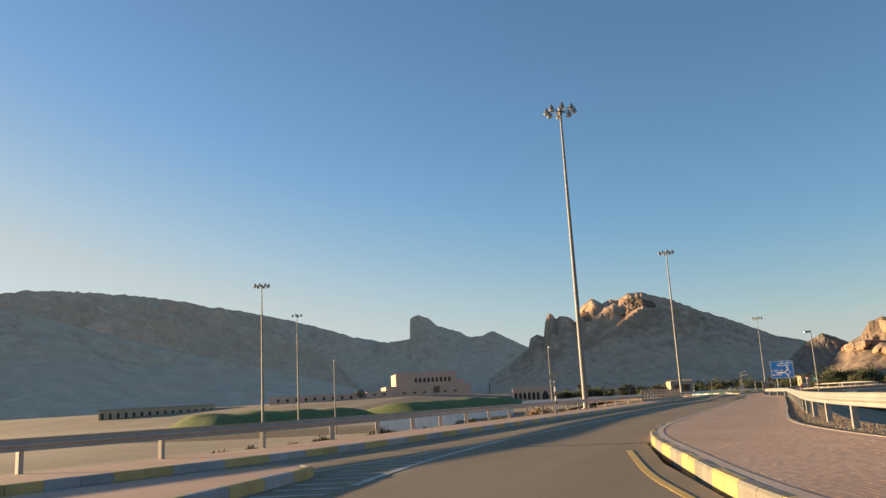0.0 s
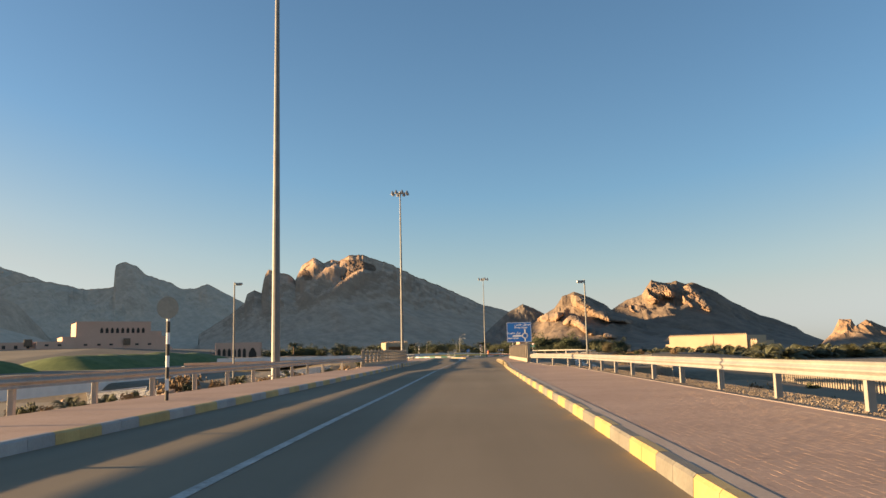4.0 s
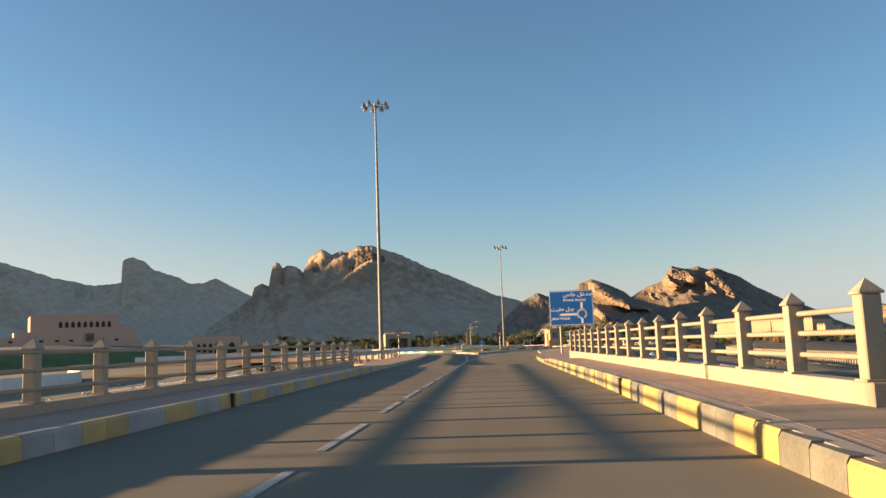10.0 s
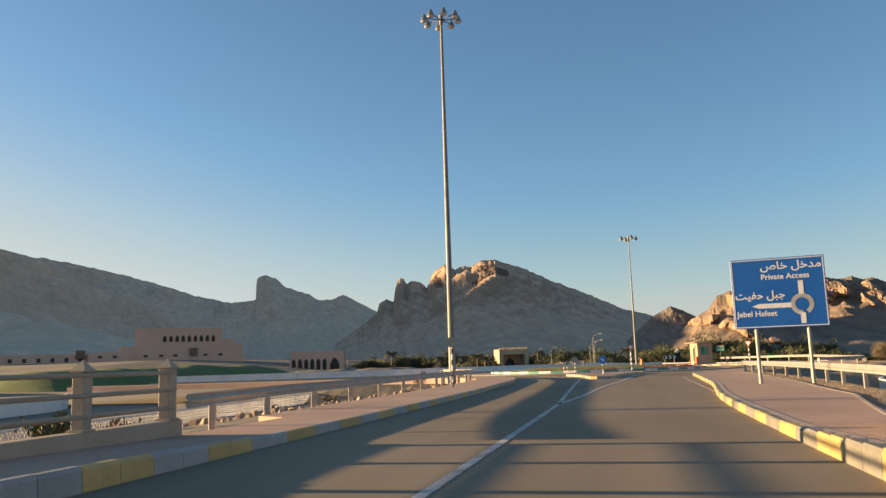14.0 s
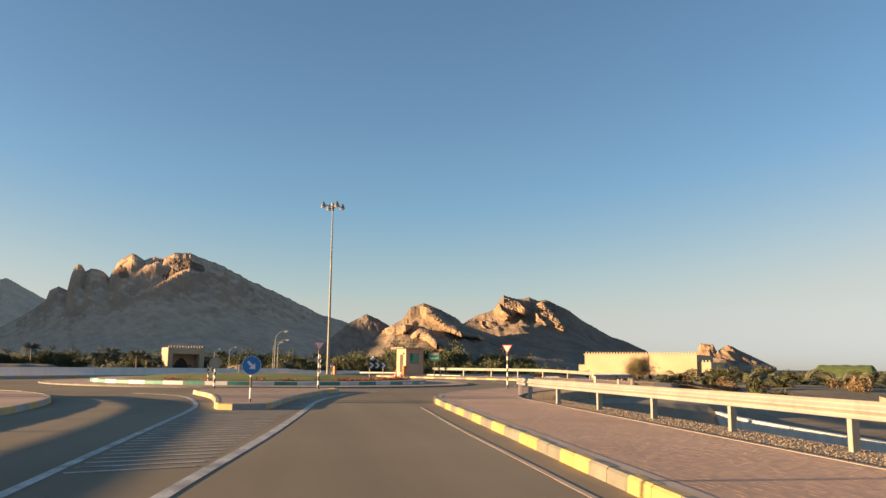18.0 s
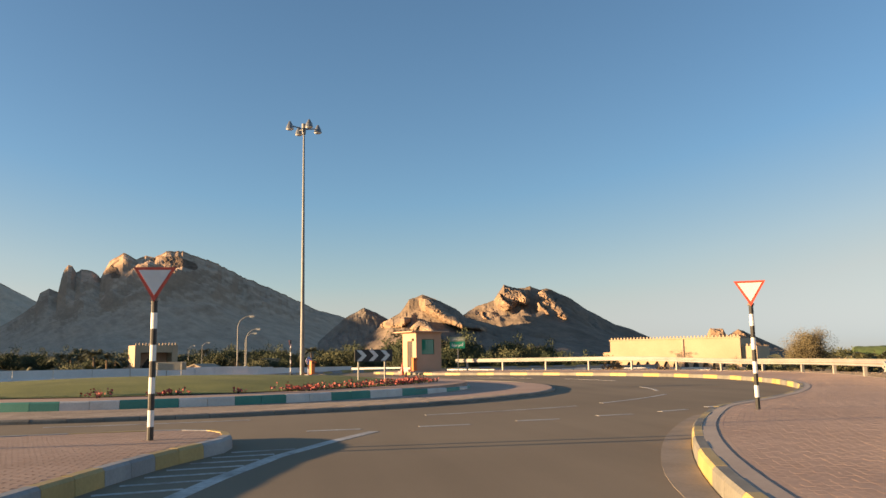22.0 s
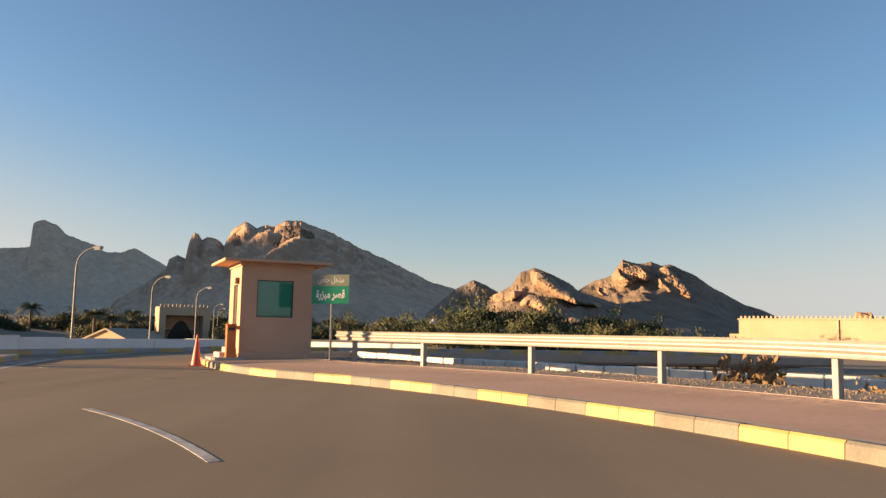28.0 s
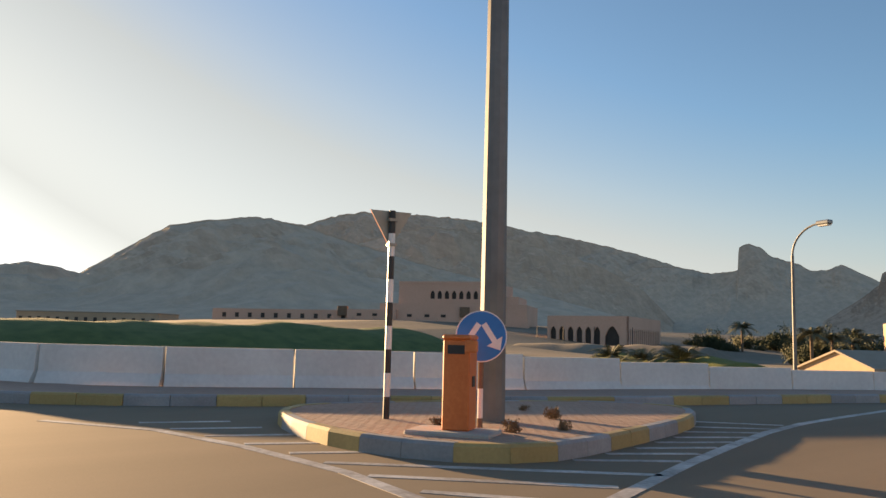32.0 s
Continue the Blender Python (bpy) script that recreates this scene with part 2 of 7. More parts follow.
# crest cliffs: weakened reddish sunlight is put into this darker colour
rock_crest_dim = rock("rock_crest_dim", (0.13, 0.083, 0.052), (0.21, 0.137, 0.088), (0.17, 0.115, 0.075), (0.25, 0.17, 0.115), 0.03)
# dark base colour stands in for the shade on the hook hill
rock_grey_shade = rock("rock_grey_shade", (0.17, 0.138, 0.108), (0.27, 0.222, 0.178), (0.19, 0.155, 0.12), (0.28, 0.23, 0.185), 0.018, layers=0.2)
rock_scree = rock("rock_scree", (0.15, 0.112, 0.08), (0.24, 0.18, 0.13), (0.17, 0.127, 0.092), (0.25, 0.19, 0.138), 0.018, layers=0.2)
steel = mat("galvanised_steel", (0.25, 0.245, 0.225), (0.34, 0.33, 0.3), 0.5, 1.0, 8, 0.08, metal=0.15, dist=0.01)
post_steel = mat("post_steel", (0.27, 0.25, 0.22), (0.36, 0.33, 0.29), 0.6, 1.0, 8, 0.1, metal=0.15, dist=0.01)
mast_steel = mat("mast_steel", (0.14, 0.142, 0.138), (0.21, 0.212, 0.205), 0.6, 0.8, 6, 0.1, metal=0.4, dist=0.01)
lamp_shell = mat("lamp_shell", (0.2, 0.21, 0.21), (0.3, 0.31, 0.31), 0.3, 2, 9, 0.05, metal=0.5)
cream = mat("cream_paint", (0.285, 0.238, 0.178), (0.37, 0.31, 0.235), 0.75, 0.8, 15, 0.15, dist=0.006)
white_wall = mat("white_concrete", (0.6, 0.59, 0.57), (0.74, 0.73, 0.7), 0.8, 0.6, 10, 0.15, dist=0.01)
plaster_pink = mat("pink_plaster", (0.5, 0.31, 0.205), (0.58, 0.37, 0.255), 0.9, 0.6, 22, 0.25, dist=0.008)
plaster_sand = mat("sand_plaster", (0.41, 0.31, 0.205), (0.49, 0.375, 0.255), 0.9, 0.15, 3, 0.15, dist=0.03)
plaster_rose = mat("rose_plaster", (0.58, 0.37, 0.27), (0.67, 0.44, 0.33), 0.9, 0.1, 2, 0.1, dist=0.03)
dark_pane_shade = mat("dark_pane_and_shade", (0.02, 0.017, 0.014), (0.05, 0.04, 0.032), 0.6, 0.5, 5, 0.1)
sign_blue = mat("sign_blue", (0.008, 0.095, 0.37), (0.012, 0.12, 0.43), 0.35, 1.0, 8, 0.03)
disc_blue = mat("disc_blue", (0.01, 0.15, 0.46), (0.015, 0.19, 0.54), 0.35, 1.0, 8, 0.03)
sign_green = mat("sign_green", (0.005, 0.2, 0.12), (0.01, 0.26, 0.16), 0.4, 1.0, 8, 0.03)
sign_white = mat("sign_white", (0.66, 0.66, 0.64), (0.78, 0.78, 0.76), 0.4, 2.0, 12, 0.03)
sign_faded = mat("faded_sign", (0.17, 0.2, 0.15), (0.24, 0.27, 0.2), 0.6, 2.0, 12, 0.05)
sign_back = mat("sign_back", (0.26, 0.25, 0.21), (0.36, 0.34, 0.28), 0.5, 2.0, 12, 0.05, metal=0.3)
black_paint = mat("black_paint", (0.015, 0.015, 0.016), (0.035, 0.034, 0.033), 0.5, 3, 20, 0.1)
red_paint = mat("red_paint", (0.5, 0.06, 0.035), (0.62, 0.1, 0.06), 0.45, 3, 20, 0.1)
orange_paint = mat("orange_paint", (0.6, 0.14, 0.03), (0.72, 0.21, 0.055), 0.45, 2.5, 20, 0.08)
grass = mat("grass", (0.06, 0.1, 0.025), (0.13, 0.17, 0.05), 0.95, 0.4, 12, 0.8, dist=0.05)
lawn_grass = mat("lawn_grass", (0.1, 0.118, 0.02), (0.2, 0.205, 0.045), 0.95, 0.5, 14, 0.8, dist=0.05)
dry_grass = mat("dry_grass", (0.15, 0.1, 0.055), (0.24, 0.165, 0.09), 0.95, 0.8, 10, 0.3)
leaf_dark = mat("leaf_dark", (0.03, 0.042, 0.017), (0.06, 0.075, 0.03), 0.8, 0.6, 6, 0.2)
leaf_olive = mat("leaf_olive", (0.05, 0.056, 0.022), (0.095, 0.098, 0.042), 0.8, 0.6, 6, 0.2)
leaf_palm = mat("leaf_palm", (0.066, 0.072, 0.036), (0.125, 0.125, 0.066), 0.7, 0.6, 6, 0.2)
bark = mat("bark", (0.13, 0.09, 0.06), (0.22, 0.16, 0.11), 0.95, 2, 14, 0.5)
petal = mat("red_petals", (0.3, 0.05, 0.042), (0.44, 0.13, 0.11), 0.8, 3, 20, 0.1)
canvas_white = mat("white_canvas", (0.7, 0.68, 0.64), (0.8, 0.78, 0.74), 0.7, 1, 8, 0.05)
glass_green = bpy.data.materials.new("green_glass")
glass_green.use_nodes = True
_g = glass_green.node_tree.nodes["Principled BSDF"]
_g.inputs["Base Color"].default_value = (0.02, 0.2, 0.13, 1)
_g.inputs["Roughness"].default_value, _g.inputs["Coat Weight"].default_value = 0.08, 0.6


# ---------- building helpers ----------
def obj(name, bm, material, parent=None, label="", smooth=False):
    me = bpy.data.meshes.new(name)
    bmesh.ops.recalc_face_normals(bm, faces=bm.faces)
    bm.to_mesh(me)
    bm.free()
    if material:
        me.materials.append(material)
    if smooth:
        for p in me.polygons:
            p.use_smooth = True
    ob = new(name, me)
    if parent:
        ob.parent = parent
    return tagged(ob, label) if label else ob


def part(name, bm, material, parent, label="", smooth=False):
    return obj(name, bm, material, parent, label, smooth)


def thing(name, label, category, m=None, group="", kind=""):
    ob = new(name)
    ob.empty_display_size = 0.3
    if m is not None:
        ob.matrix_basis = m
    return tagged(ob, label, category, group, kind)


def box(bm, x0, y0, z0, x1, y1, z1, bevel=0.0, m=None):
    mid = Matrix.Translation(((x0 + x1) / 2, (y0 + y1) / 2, (z0 + z1) / 2)) @ Matrix.Diagonal((x1 - x0, y1 - y0, z1 - z0, 1))
    made = bmesh.ops.create_cube(bm, size=1, matrix=(m @ mid) if m else mid)["verts"]
    if bevel:
        edges = list({e for v in made for e in v.link_edges})
        bmesh.ops.bevel(bm, geom=edges, offset=bevel, segments=1, affect="EDGES")
    return bm


def boxed(x0, y0, z0, x1, y1, z1, bevel=0.0):
    return box(bmesh.new(), x0, y0, z0, x1, y1, z1, bevel)


def tube(bm, a, b, r0, r1=None, n=10, caps=True):
    """A tapered round bar from a to b."""
    a, b = Vector(a), Vector(b)
    m = Matrix.Translation((a + b) / 2) @ (b - a).to_track_quat("Z", "Y").to_matrix().to_4x4()
    bmesh.ops.create_cone(bm, cap_ends=caps, segments=n, radius1=r0, radius2=r0 if r1 is None else r1, depth=(b - a).length, matrix=m)
    return bm


def tubed(a, b, r0, r1=None, n=10):
    return tube(bmesh.new(), a, b, r0, r1, n)


def fine(line, step=1.5, closed=False):
    """A smooth line through plan points, in even steps."""
    p = [Vector((x, y)) for x, y in line]
    n, dense = len(p), []
    for i in range(n if closed else n - 1):
        a, b = p[i], p[(i + 1) % n]
        before = p[i - 1] if i or closed else a * 2 - b
        after = p[(i + 2) % n] if i + 2 < n or closed else b * 2 - a
        for k in range(12):
            t = k / 12
            dense.append(0.5 * ((2 * a) + (b - before) * t + (2 * before - 5 * a + 4 * b - after) * t * t + (3 * a - before - 3 * b + after) * t**3))
    dense.append(p[0].copy() if closed else p[-1].copy())
    out, left = [dense[0]], step
    for a, b in zip(dense, dense[1:]):
        d = (b - a).length
        while d > left:
            a = a + (b - a) * (left / d)
            d, left = (b - a).length, step
            out.append(a)
        left -= d
    if not closed and (out[-1] - dense[-1]).length > step * 0.3:
        out.append(dense[-1])
    return [(v.x, v.y) for v in out]


def along(line, closed=False):
    """Unit directions along a plan line."""
    n, out = len(line), []
    for i in range(n):
        a = line[i - 1] if i or closed else line[i]
        b = line[(i + 1) % n] if i + 1 < n or closed else line[i]
        d = Vector((b[0] - a[0], b[1] - a[1]))
        out.append(d.normalized())
    return out


def offset(line, d, closed=False):
    """The line moved to its right by d (a number, or a function of the point)."""
    return [(x + t.y * (d(x, y) if callable(d) else d), y - t.x * (d(x, y) if callable(d) else d)) for (x, y), t in zip(line, along(line, closed))]


def sweep(line, profile, closed=False, ground=None):
    """A bar of the given cross-section (to the right, up) along a plan line."""
    bm = bmesh.new()
    dirs, rings = along(line, closed), []
    for (x, y), t in zip(line, dirs):
        g = ground(x, y) if ground else 0
        rings.append([bm.verts.new((x + t.y * u, y - t.x * u, z + g)) for u, z in profile])
    k = len(profile)
    for i in range(len(rings) - (0 if closed else 1)):
        a, b = rings[i], rings[(i + 1) % len(rings)]
        for j in range(k):
            bm.faces.new((a[j], a[(j + 1) % k], b[(j + 1) % k], b[j]))
    if not closed:
        bm.faces.new(rings[0])
        bm.faces.new(list(reversed(rings[-1])))
    return bm


def ribbon(left, right, z, thick, ground=None):
    """A slab between two plan lines with the same number of points."""
    bm = bmesh.new()
    rows = []
    for a, b in zip(left, right):
        ga, gb = (ground(*a), ground(*b)) if ground else (0, 0)
        rows.append([bm.verts.new((*p, h)) for p, h in ((a, z + ga), (b, z + gb), (b, z + gb - thick), (a, z + ga - thick))])
    for a, b in zip(rows, rows[1:]):
        for j in range(4):
            bm.faces.new((a[j], a[(j + 1) % 4], b[(j + 1) % 4], b[j]))
    bm.faces.new(rows[0])
    bm.faces.new(list(reversed(rows[-1])))
    return bm


def slab(outline, z, thick):
    """A flat plate with the given plan outline."""
    bm = bmesh.new()
    top = [bm.verts.new((x, y, z)) for x, y in outline]
    f = bm.faces.new(top)
    made = bmesh.ops.extrude_face_region(bm, geom=[f])["geom"]
    for v in made:
        if isinstance(v, bmesh.types.BMVert):
            v.co.z -= thick
    bm.normal_update()
    bmesh.ops.triangulate(bm, faces=[f for f in bm.faces if len(f.verts) > 4])
    return bm


def extruded(points, y0, y1, m=None):
    """A plate whose outline stands in the xz plane."""
    bm = bmesh.new()
    a, b = [bm.verts.new((x, y0, z)) for x, z in points], [bm.verts.new((x, y1, z)) for x, z in points]
    bm.faces.new(a)
    bm.faces.new(list(reversed(b)))
    for i in range(len(a)):
        j = (i + 1) % len(a)
        bm.faces.new((a[j], a[i], b[i], b[j]))
    bm.normal_update()
    bmesh.ops.triangulate(bm, faces=[f for f in bm.faces if len(f.verts) > 4])
    if m:
        bmesh.ops.transform(bm, matrix=m, verts=bm.verts)
    return bm


def from_lists(name, verts, faces, material, parent=None):
    me = bpy.data.meshes.new(name)
    me.from_pydata(verts, [], faces)
    me.materials.append(material)
    ob = new(name, me)
    ob.parent = parent
    return ob


# ---------- plan ----------
KERB_R = fine([(14, -9), (8.6, 1.5), (5.6, 8.6), (3.85, 15.4), (2.55, 21.5), (2.0, 27), (1.97, 34), (2.14, 44), (2.29, 57), (2.44, 70), (2.63, 84), (2.86, 96), (3.17, 108),
                (3.3, 121), (3.45, 134), (3.9, 146), (5.05, 158), (5.55, 166), (6.0, 174), (6.5, 183), (6.9, 186.2), (7.5, 188.7), (8.7, 191.9), (10.2, 195.0), (11.7, 197.5), (13.2, 199.6),
                (15.5, 201.7), (18.0, 204.3), (20.6, 207.75), (22.6, 211.2), (24.5, 216.0), (25.75, 222), (25.5, 228), (24.4, 232), (22.7, 235.8), (20.5, 239.5), (18, 242.7), (16.05, 244.6),
                (14.6, 246.6), (13.25, 249.1), (12.2, 251.8), (11.1, 255.2), (10.7, 258.4), (11.6, 262), (15, 264.8), (22, 266.5), (42, 269)], 0.77)
KERB_L = fine([(-16.5, -12), (-11.6, -3), (-9.3, 5), (-8.2, 10), (-7.4, 14.5), (-6.7, 19), (-6.35, 24), (-6.3, 30), (-6.3, 45), (-6.15, 65), (-6.1, 95), (-6.0, 120), (-5.85, 140), (-5.9, 155), (-6.3, 168),
                (-6.6, 176), (-7.4, 183), (-9.3, 188.3), (-13, 192.6), (-20, 196), (-32, 198.5), (-60, 201)], 0.77)
KERB_NW = fine([(-60, 214), (-34, 216), (-28, 219), (-25.8, 225), (-22.5, 233.5), (-17, 239.5), (-10, 243.6), (-4.5, 245), (-2.2, 247), (-0.3, 250.4), (1.7, 254), (3.2, 258.6), (5.4, 264),
                 (9.5, 268.6), (16, 271.3), (42, 275)], 0.77)
HUB, R_HUB, R_APRON = (-1.6, 219.0), 13.1, 16.55


def bump01(t):
    t = max(0.0, min(1.0, t))
    return t * t * (3 - 2 * t)


def width_r(x, y):
    """The footway's width beside the right kerb."""
    if y < 84:
        return 3.9
    if y < 94:
        return 3.9 - 2.0 * (y - 84) / 10
    if y < 134:
        return 1.9
    if y < 144:
        return 1.9 + 1.7 * (y - 134) / 10
    return 3.6


KERB_EAST = np.array([p for p in KERB_R if p[1] > 200])


def lift(x, y):
    """Extra height of kerb and footway: raised on the bridge, and rising towards the verge round the exit."""
    h = (0.18 if x > 0 else 0.13) * bump01((y - 87) / 9) * bump01((134.5 - y) / 9)
    if y > 206 and x > 8:
        d = float(np.hypot(KERB_EAST[:, 0] - x, KERB_EAST[:, 1] - y).min())
        h += bump01((y - 206) / 12) * (0.11 * min(1.0, max(0.0, d - 0.3) / 3.3) - 0.3 * bump01((d - 6) / 5))
    return h


# ---------- ground ----------
def land(x, y):
    """Height of the open ground."""
    right_edge = 2.0 + 5.6 + 0.035 * max(0, y - 130)
    d = max(x - right_edge, -12.5 - x, 0)
    ring = math.hypot(x - HUB[0], y - HUB[1]) - 35
    if y > 190:
        d = min(d if y < 205 else 99, max(ring, 0))
        if y > 245:
            d = min(d, max(x - 22, -9 - x, 0))
    deep = 1.5
    if y > 200 and x > 0:
        deep -= bump01((y - 200) / 12) * bump01(x / 14) * (1.62 - 1.8 * bump01((d - 14) / 26)) * (1 - 0.85 * bump01((y - 258) / 16) * bump01((75 - x) / 25))
    h = -0.3 - deep * bump01(d / 9)
    wadi = bump01((y - 92) / 7) * bump01((136 - y) / 7)
    h -= wadi * (4.0 if d < 6 else 2.3)
    if x < -60 and y > 150:
        h += 9.0 * bump01((-60 - x) / 130) * bump01((y - 240) / 170)
    if abs(x) > 40:
        h += 0.5 * noise.noise((x * 0.02, y * 0.02, 3))
    return h


xs = [-3500, -2600, -1800, -1200, -800, -550, -400, -300, -220, -170] + list(range(-140, -40, 5)) + list(range(-40, 60, 2)) + list(range(60, 160, 5)) + [170, 220, 300, 420, 600, 900, 1400, 2200, 3300]
ys = [-900, -500, -250, -120, -60] + list(range(-30, 90, 3)) + list(range(90, 140, 1)) + list(range(140, 280, 3)) + list(range(280, 440, 8)) + [450, 480, 520, 600, 720, 900, 1200, 1700, 2400, 3300]
gv = [(x, y, land(x, y) if -300 < x < 300 and -200 < y < 520 else land(x, y) - 0.2) for y in ys for x in xs]
gf = [(j * len(xs) + i, j * len(xs) + i + 1, (j + 1) * len(xs) + i + 1, (j + 1) * len(xs) + i) for j in range(len(ys) - 1) for i in range(len(xs) - 1)]
ground = from_lists("ground", gv, gf, sand)
tagged(ground, "pale sandy desert ground with dry wadi bed", "ground", kind="structure")


# ---------- mountains ----------
SPEC = {}


def soft_rise(crest, b, spread=2.6):
    """The crest's rise, smoothed over a few degrees, for the lower slopes."""
    rows = sorted(crest)
    at = np.linspace(b - spread, b + spread, 15)
    return float(np.mean(np.interp(at, [p[0] for p in rows], [p[1] for p in rows])))


def mountain(name, label, eye, crest, far, run, material, rough, seed, steep=0.55, step=0.25):
    """A ridge seen from eye: crest rows of (bearing, rise) in degrees at the distance far(bearing), with crags above and scree below."""
    SPEC[name] = (eye, crest, far, run, steep)
    rows = []
    for (a, ra), (b, rb) in zip(crest, crest[1:]):
        k = max(1, int(abs(b - a) / step))
        rows += [(a + (b - a) * i / k, ra + (rb - ra) * i / k) for i in range(k)]
    rows.append(crest[-1])
    across = [-1.0, -0.6, -0.3, -0.12, -0.04, 0.0] + [(k / 64) ** 1.5 for k in range(1, 65)]
    verts, faces, n = [], [], len(across)
    f = 1.0 / run
    for i, (b, r) in enumerate(rows):
        d = far(b)
        way = Vector((-math.sin(radians(b)), math.cos(radians(b))))
        top = max(d * math.tan(radians(r)) + eye[2], 0.5)
        if 0 < i < len(rows) - 1:
            top *= 1 + 0.012 * noise.noise((b * 2.6, seed, 0.5)) + 0.007 * noise.noise((b * 7.0, seed, 2.5)) + 0.008 * abs(noise.noise((b * 17.0, seed, 4.5)))
        broad = max(d * math.tan(radians(soft_rise(crest, b))) + eye[2], 0.5)
        peak = top
        for c in across:
            s = abs(c)
            top = peak + (min(broad, peak * 1.15) - peak) * bump01(s / 0.3)
            dd = d - c * run if c >= 0 else d - c * run * 0.9
            x, y = eye[0] + way.x * dd, eye[1] + way.y * dd
            fall = (1 - s) * (1 - steep) + (1 - s) ** 3.2 * steep
            z = top * fall - 6 * s
            wx, wy = 0.12 * noise.noise((x * f * 3, y * f * 3, seed + 1)), 0.12 * noise.noise((x * f * 3, y * f * 3, seed + 2))
            crag = min(1.0, s * 12) * (1 - 0.5 * bump01((s - 0.18) / 0.5)) * (1 - s * 0.5)
            folds = noise.fractal((x * f * 3 + wx, y * f * 3 + wy, seed), 1.0, 2.1, 5)
            ribs = 0.45 - abs(noise.noise((x * f * 7 + wx * 6, y * f * 4 + wy * 6, seed + 5)))
            gully = 0.3 - abs(noise.noise((x * f * 12 + wx * 9, y * f * 5 + wy * 9, seed + 8)))
            blocks = noise.fractal((x * f * 15 + wx * 5, y * f * 8, z * f * 12 + seed), 0.9, 2.2, 3) * bump01((0.42 - s) / 0.3)
            z += top * rough * (crag * 0.45 * blocks + crag * (0.9 * folds + 0.9 * ribs) + 0.3 * gully * min(1.0, s * 5) * (1 - s))
            if c > 0:
                z = min(z, (peak - eye[2]) * dd / d * 0.985 + eye[2])
            verts.append((x, y, z if s < 1 else -9))
        if i:
            faces += [((i - 1) * n + j, i * n + j, i * n + j + 1, (i - 1) * n + j + 1) for j in range(n - 1)]
    ob = from_lists(name, verts, faces, material)
    return tagged(ob, label, "mountain", "mountains", "structure")


def ramp(pairs):
    xs_, ys_ = [p[0] for p in pairs], [p[1] for p in pairs]
    return lambda b: float(np.interp(b, xs_, ys_))


# crest past bearing 57 is unseen, raised to shade the dome
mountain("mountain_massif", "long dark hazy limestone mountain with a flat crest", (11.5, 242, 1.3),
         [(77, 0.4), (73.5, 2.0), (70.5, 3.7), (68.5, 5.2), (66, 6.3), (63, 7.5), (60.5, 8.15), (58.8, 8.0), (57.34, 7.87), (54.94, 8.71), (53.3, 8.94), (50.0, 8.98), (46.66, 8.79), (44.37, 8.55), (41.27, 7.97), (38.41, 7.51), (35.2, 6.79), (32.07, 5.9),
          (29.82, 5.11), (28.3, 4.9), (26.6, 4.3), (24, 3.0)], ramp([(24, 3500), (77, 3500)]), 1250, rock_hazed, 0.2, 2)
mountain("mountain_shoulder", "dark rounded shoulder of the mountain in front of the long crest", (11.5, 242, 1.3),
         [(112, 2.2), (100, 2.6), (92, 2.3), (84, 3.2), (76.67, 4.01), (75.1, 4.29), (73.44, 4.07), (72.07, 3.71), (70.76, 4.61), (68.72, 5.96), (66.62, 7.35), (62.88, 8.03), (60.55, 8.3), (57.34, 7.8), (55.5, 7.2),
          (52, 6.3), (48, 5.2), (44, 4.3), (40, 3.3), (36, 2.3), (32.5, 1.2), (30, 0.3)], ramp([(30, 1300), (112, 1300)]), 560, rock_hazed, 0.16, 3)
# added ridge, placed so that it shades the hook, crag and peak
mountain("mountain_spur", "spur added before the long mountain to shade the hills", (11.5, 242, 1.3),
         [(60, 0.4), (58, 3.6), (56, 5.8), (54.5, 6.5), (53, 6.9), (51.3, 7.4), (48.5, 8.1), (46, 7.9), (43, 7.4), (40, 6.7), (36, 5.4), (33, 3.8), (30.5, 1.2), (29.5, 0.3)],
         ramp([(29.5, 2600), (33, 2400), (36, 2230), (40, 2040), (43, 1925), (46, 1822), (48.5, 1751), (51.3, 1680), (54.5, 1609), (60, 1500)]), 420, rock_hazed, 0.14, 6)
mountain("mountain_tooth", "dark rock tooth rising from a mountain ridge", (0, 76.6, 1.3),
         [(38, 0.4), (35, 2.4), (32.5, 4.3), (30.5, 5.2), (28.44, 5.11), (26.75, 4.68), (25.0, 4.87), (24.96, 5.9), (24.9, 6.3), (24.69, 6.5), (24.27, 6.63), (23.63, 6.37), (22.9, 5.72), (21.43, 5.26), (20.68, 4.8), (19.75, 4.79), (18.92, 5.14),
          (17.67, 4.5), (16.43, 3.81), (15, 3.4), (12, 2.0)], ramp([(15, 2700), (30, 3110)]), 800, rock_hazed, 0.11, 4, step=0.15)
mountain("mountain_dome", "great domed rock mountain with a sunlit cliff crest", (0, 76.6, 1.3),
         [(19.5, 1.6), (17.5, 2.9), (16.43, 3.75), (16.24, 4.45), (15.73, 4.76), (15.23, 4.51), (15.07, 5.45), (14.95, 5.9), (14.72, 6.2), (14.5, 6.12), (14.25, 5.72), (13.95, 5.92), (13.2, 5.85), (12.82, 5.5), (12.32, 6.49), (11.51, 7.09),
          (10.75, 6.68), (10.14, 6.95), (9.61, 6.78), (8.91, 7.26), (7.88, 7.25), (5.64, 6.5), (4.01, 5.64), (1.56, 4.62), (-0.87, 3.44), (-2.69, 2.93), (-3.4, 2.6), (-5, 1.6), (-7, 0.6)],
         ramp([(-7, 1960), (-2, 1925), (3, 1905), (6, 1903), (9, 1918), (12, 1955), (15, 2010), (20, 2110)]), 620, rock_hazed_brown, 0.12, 7, step=0.13)
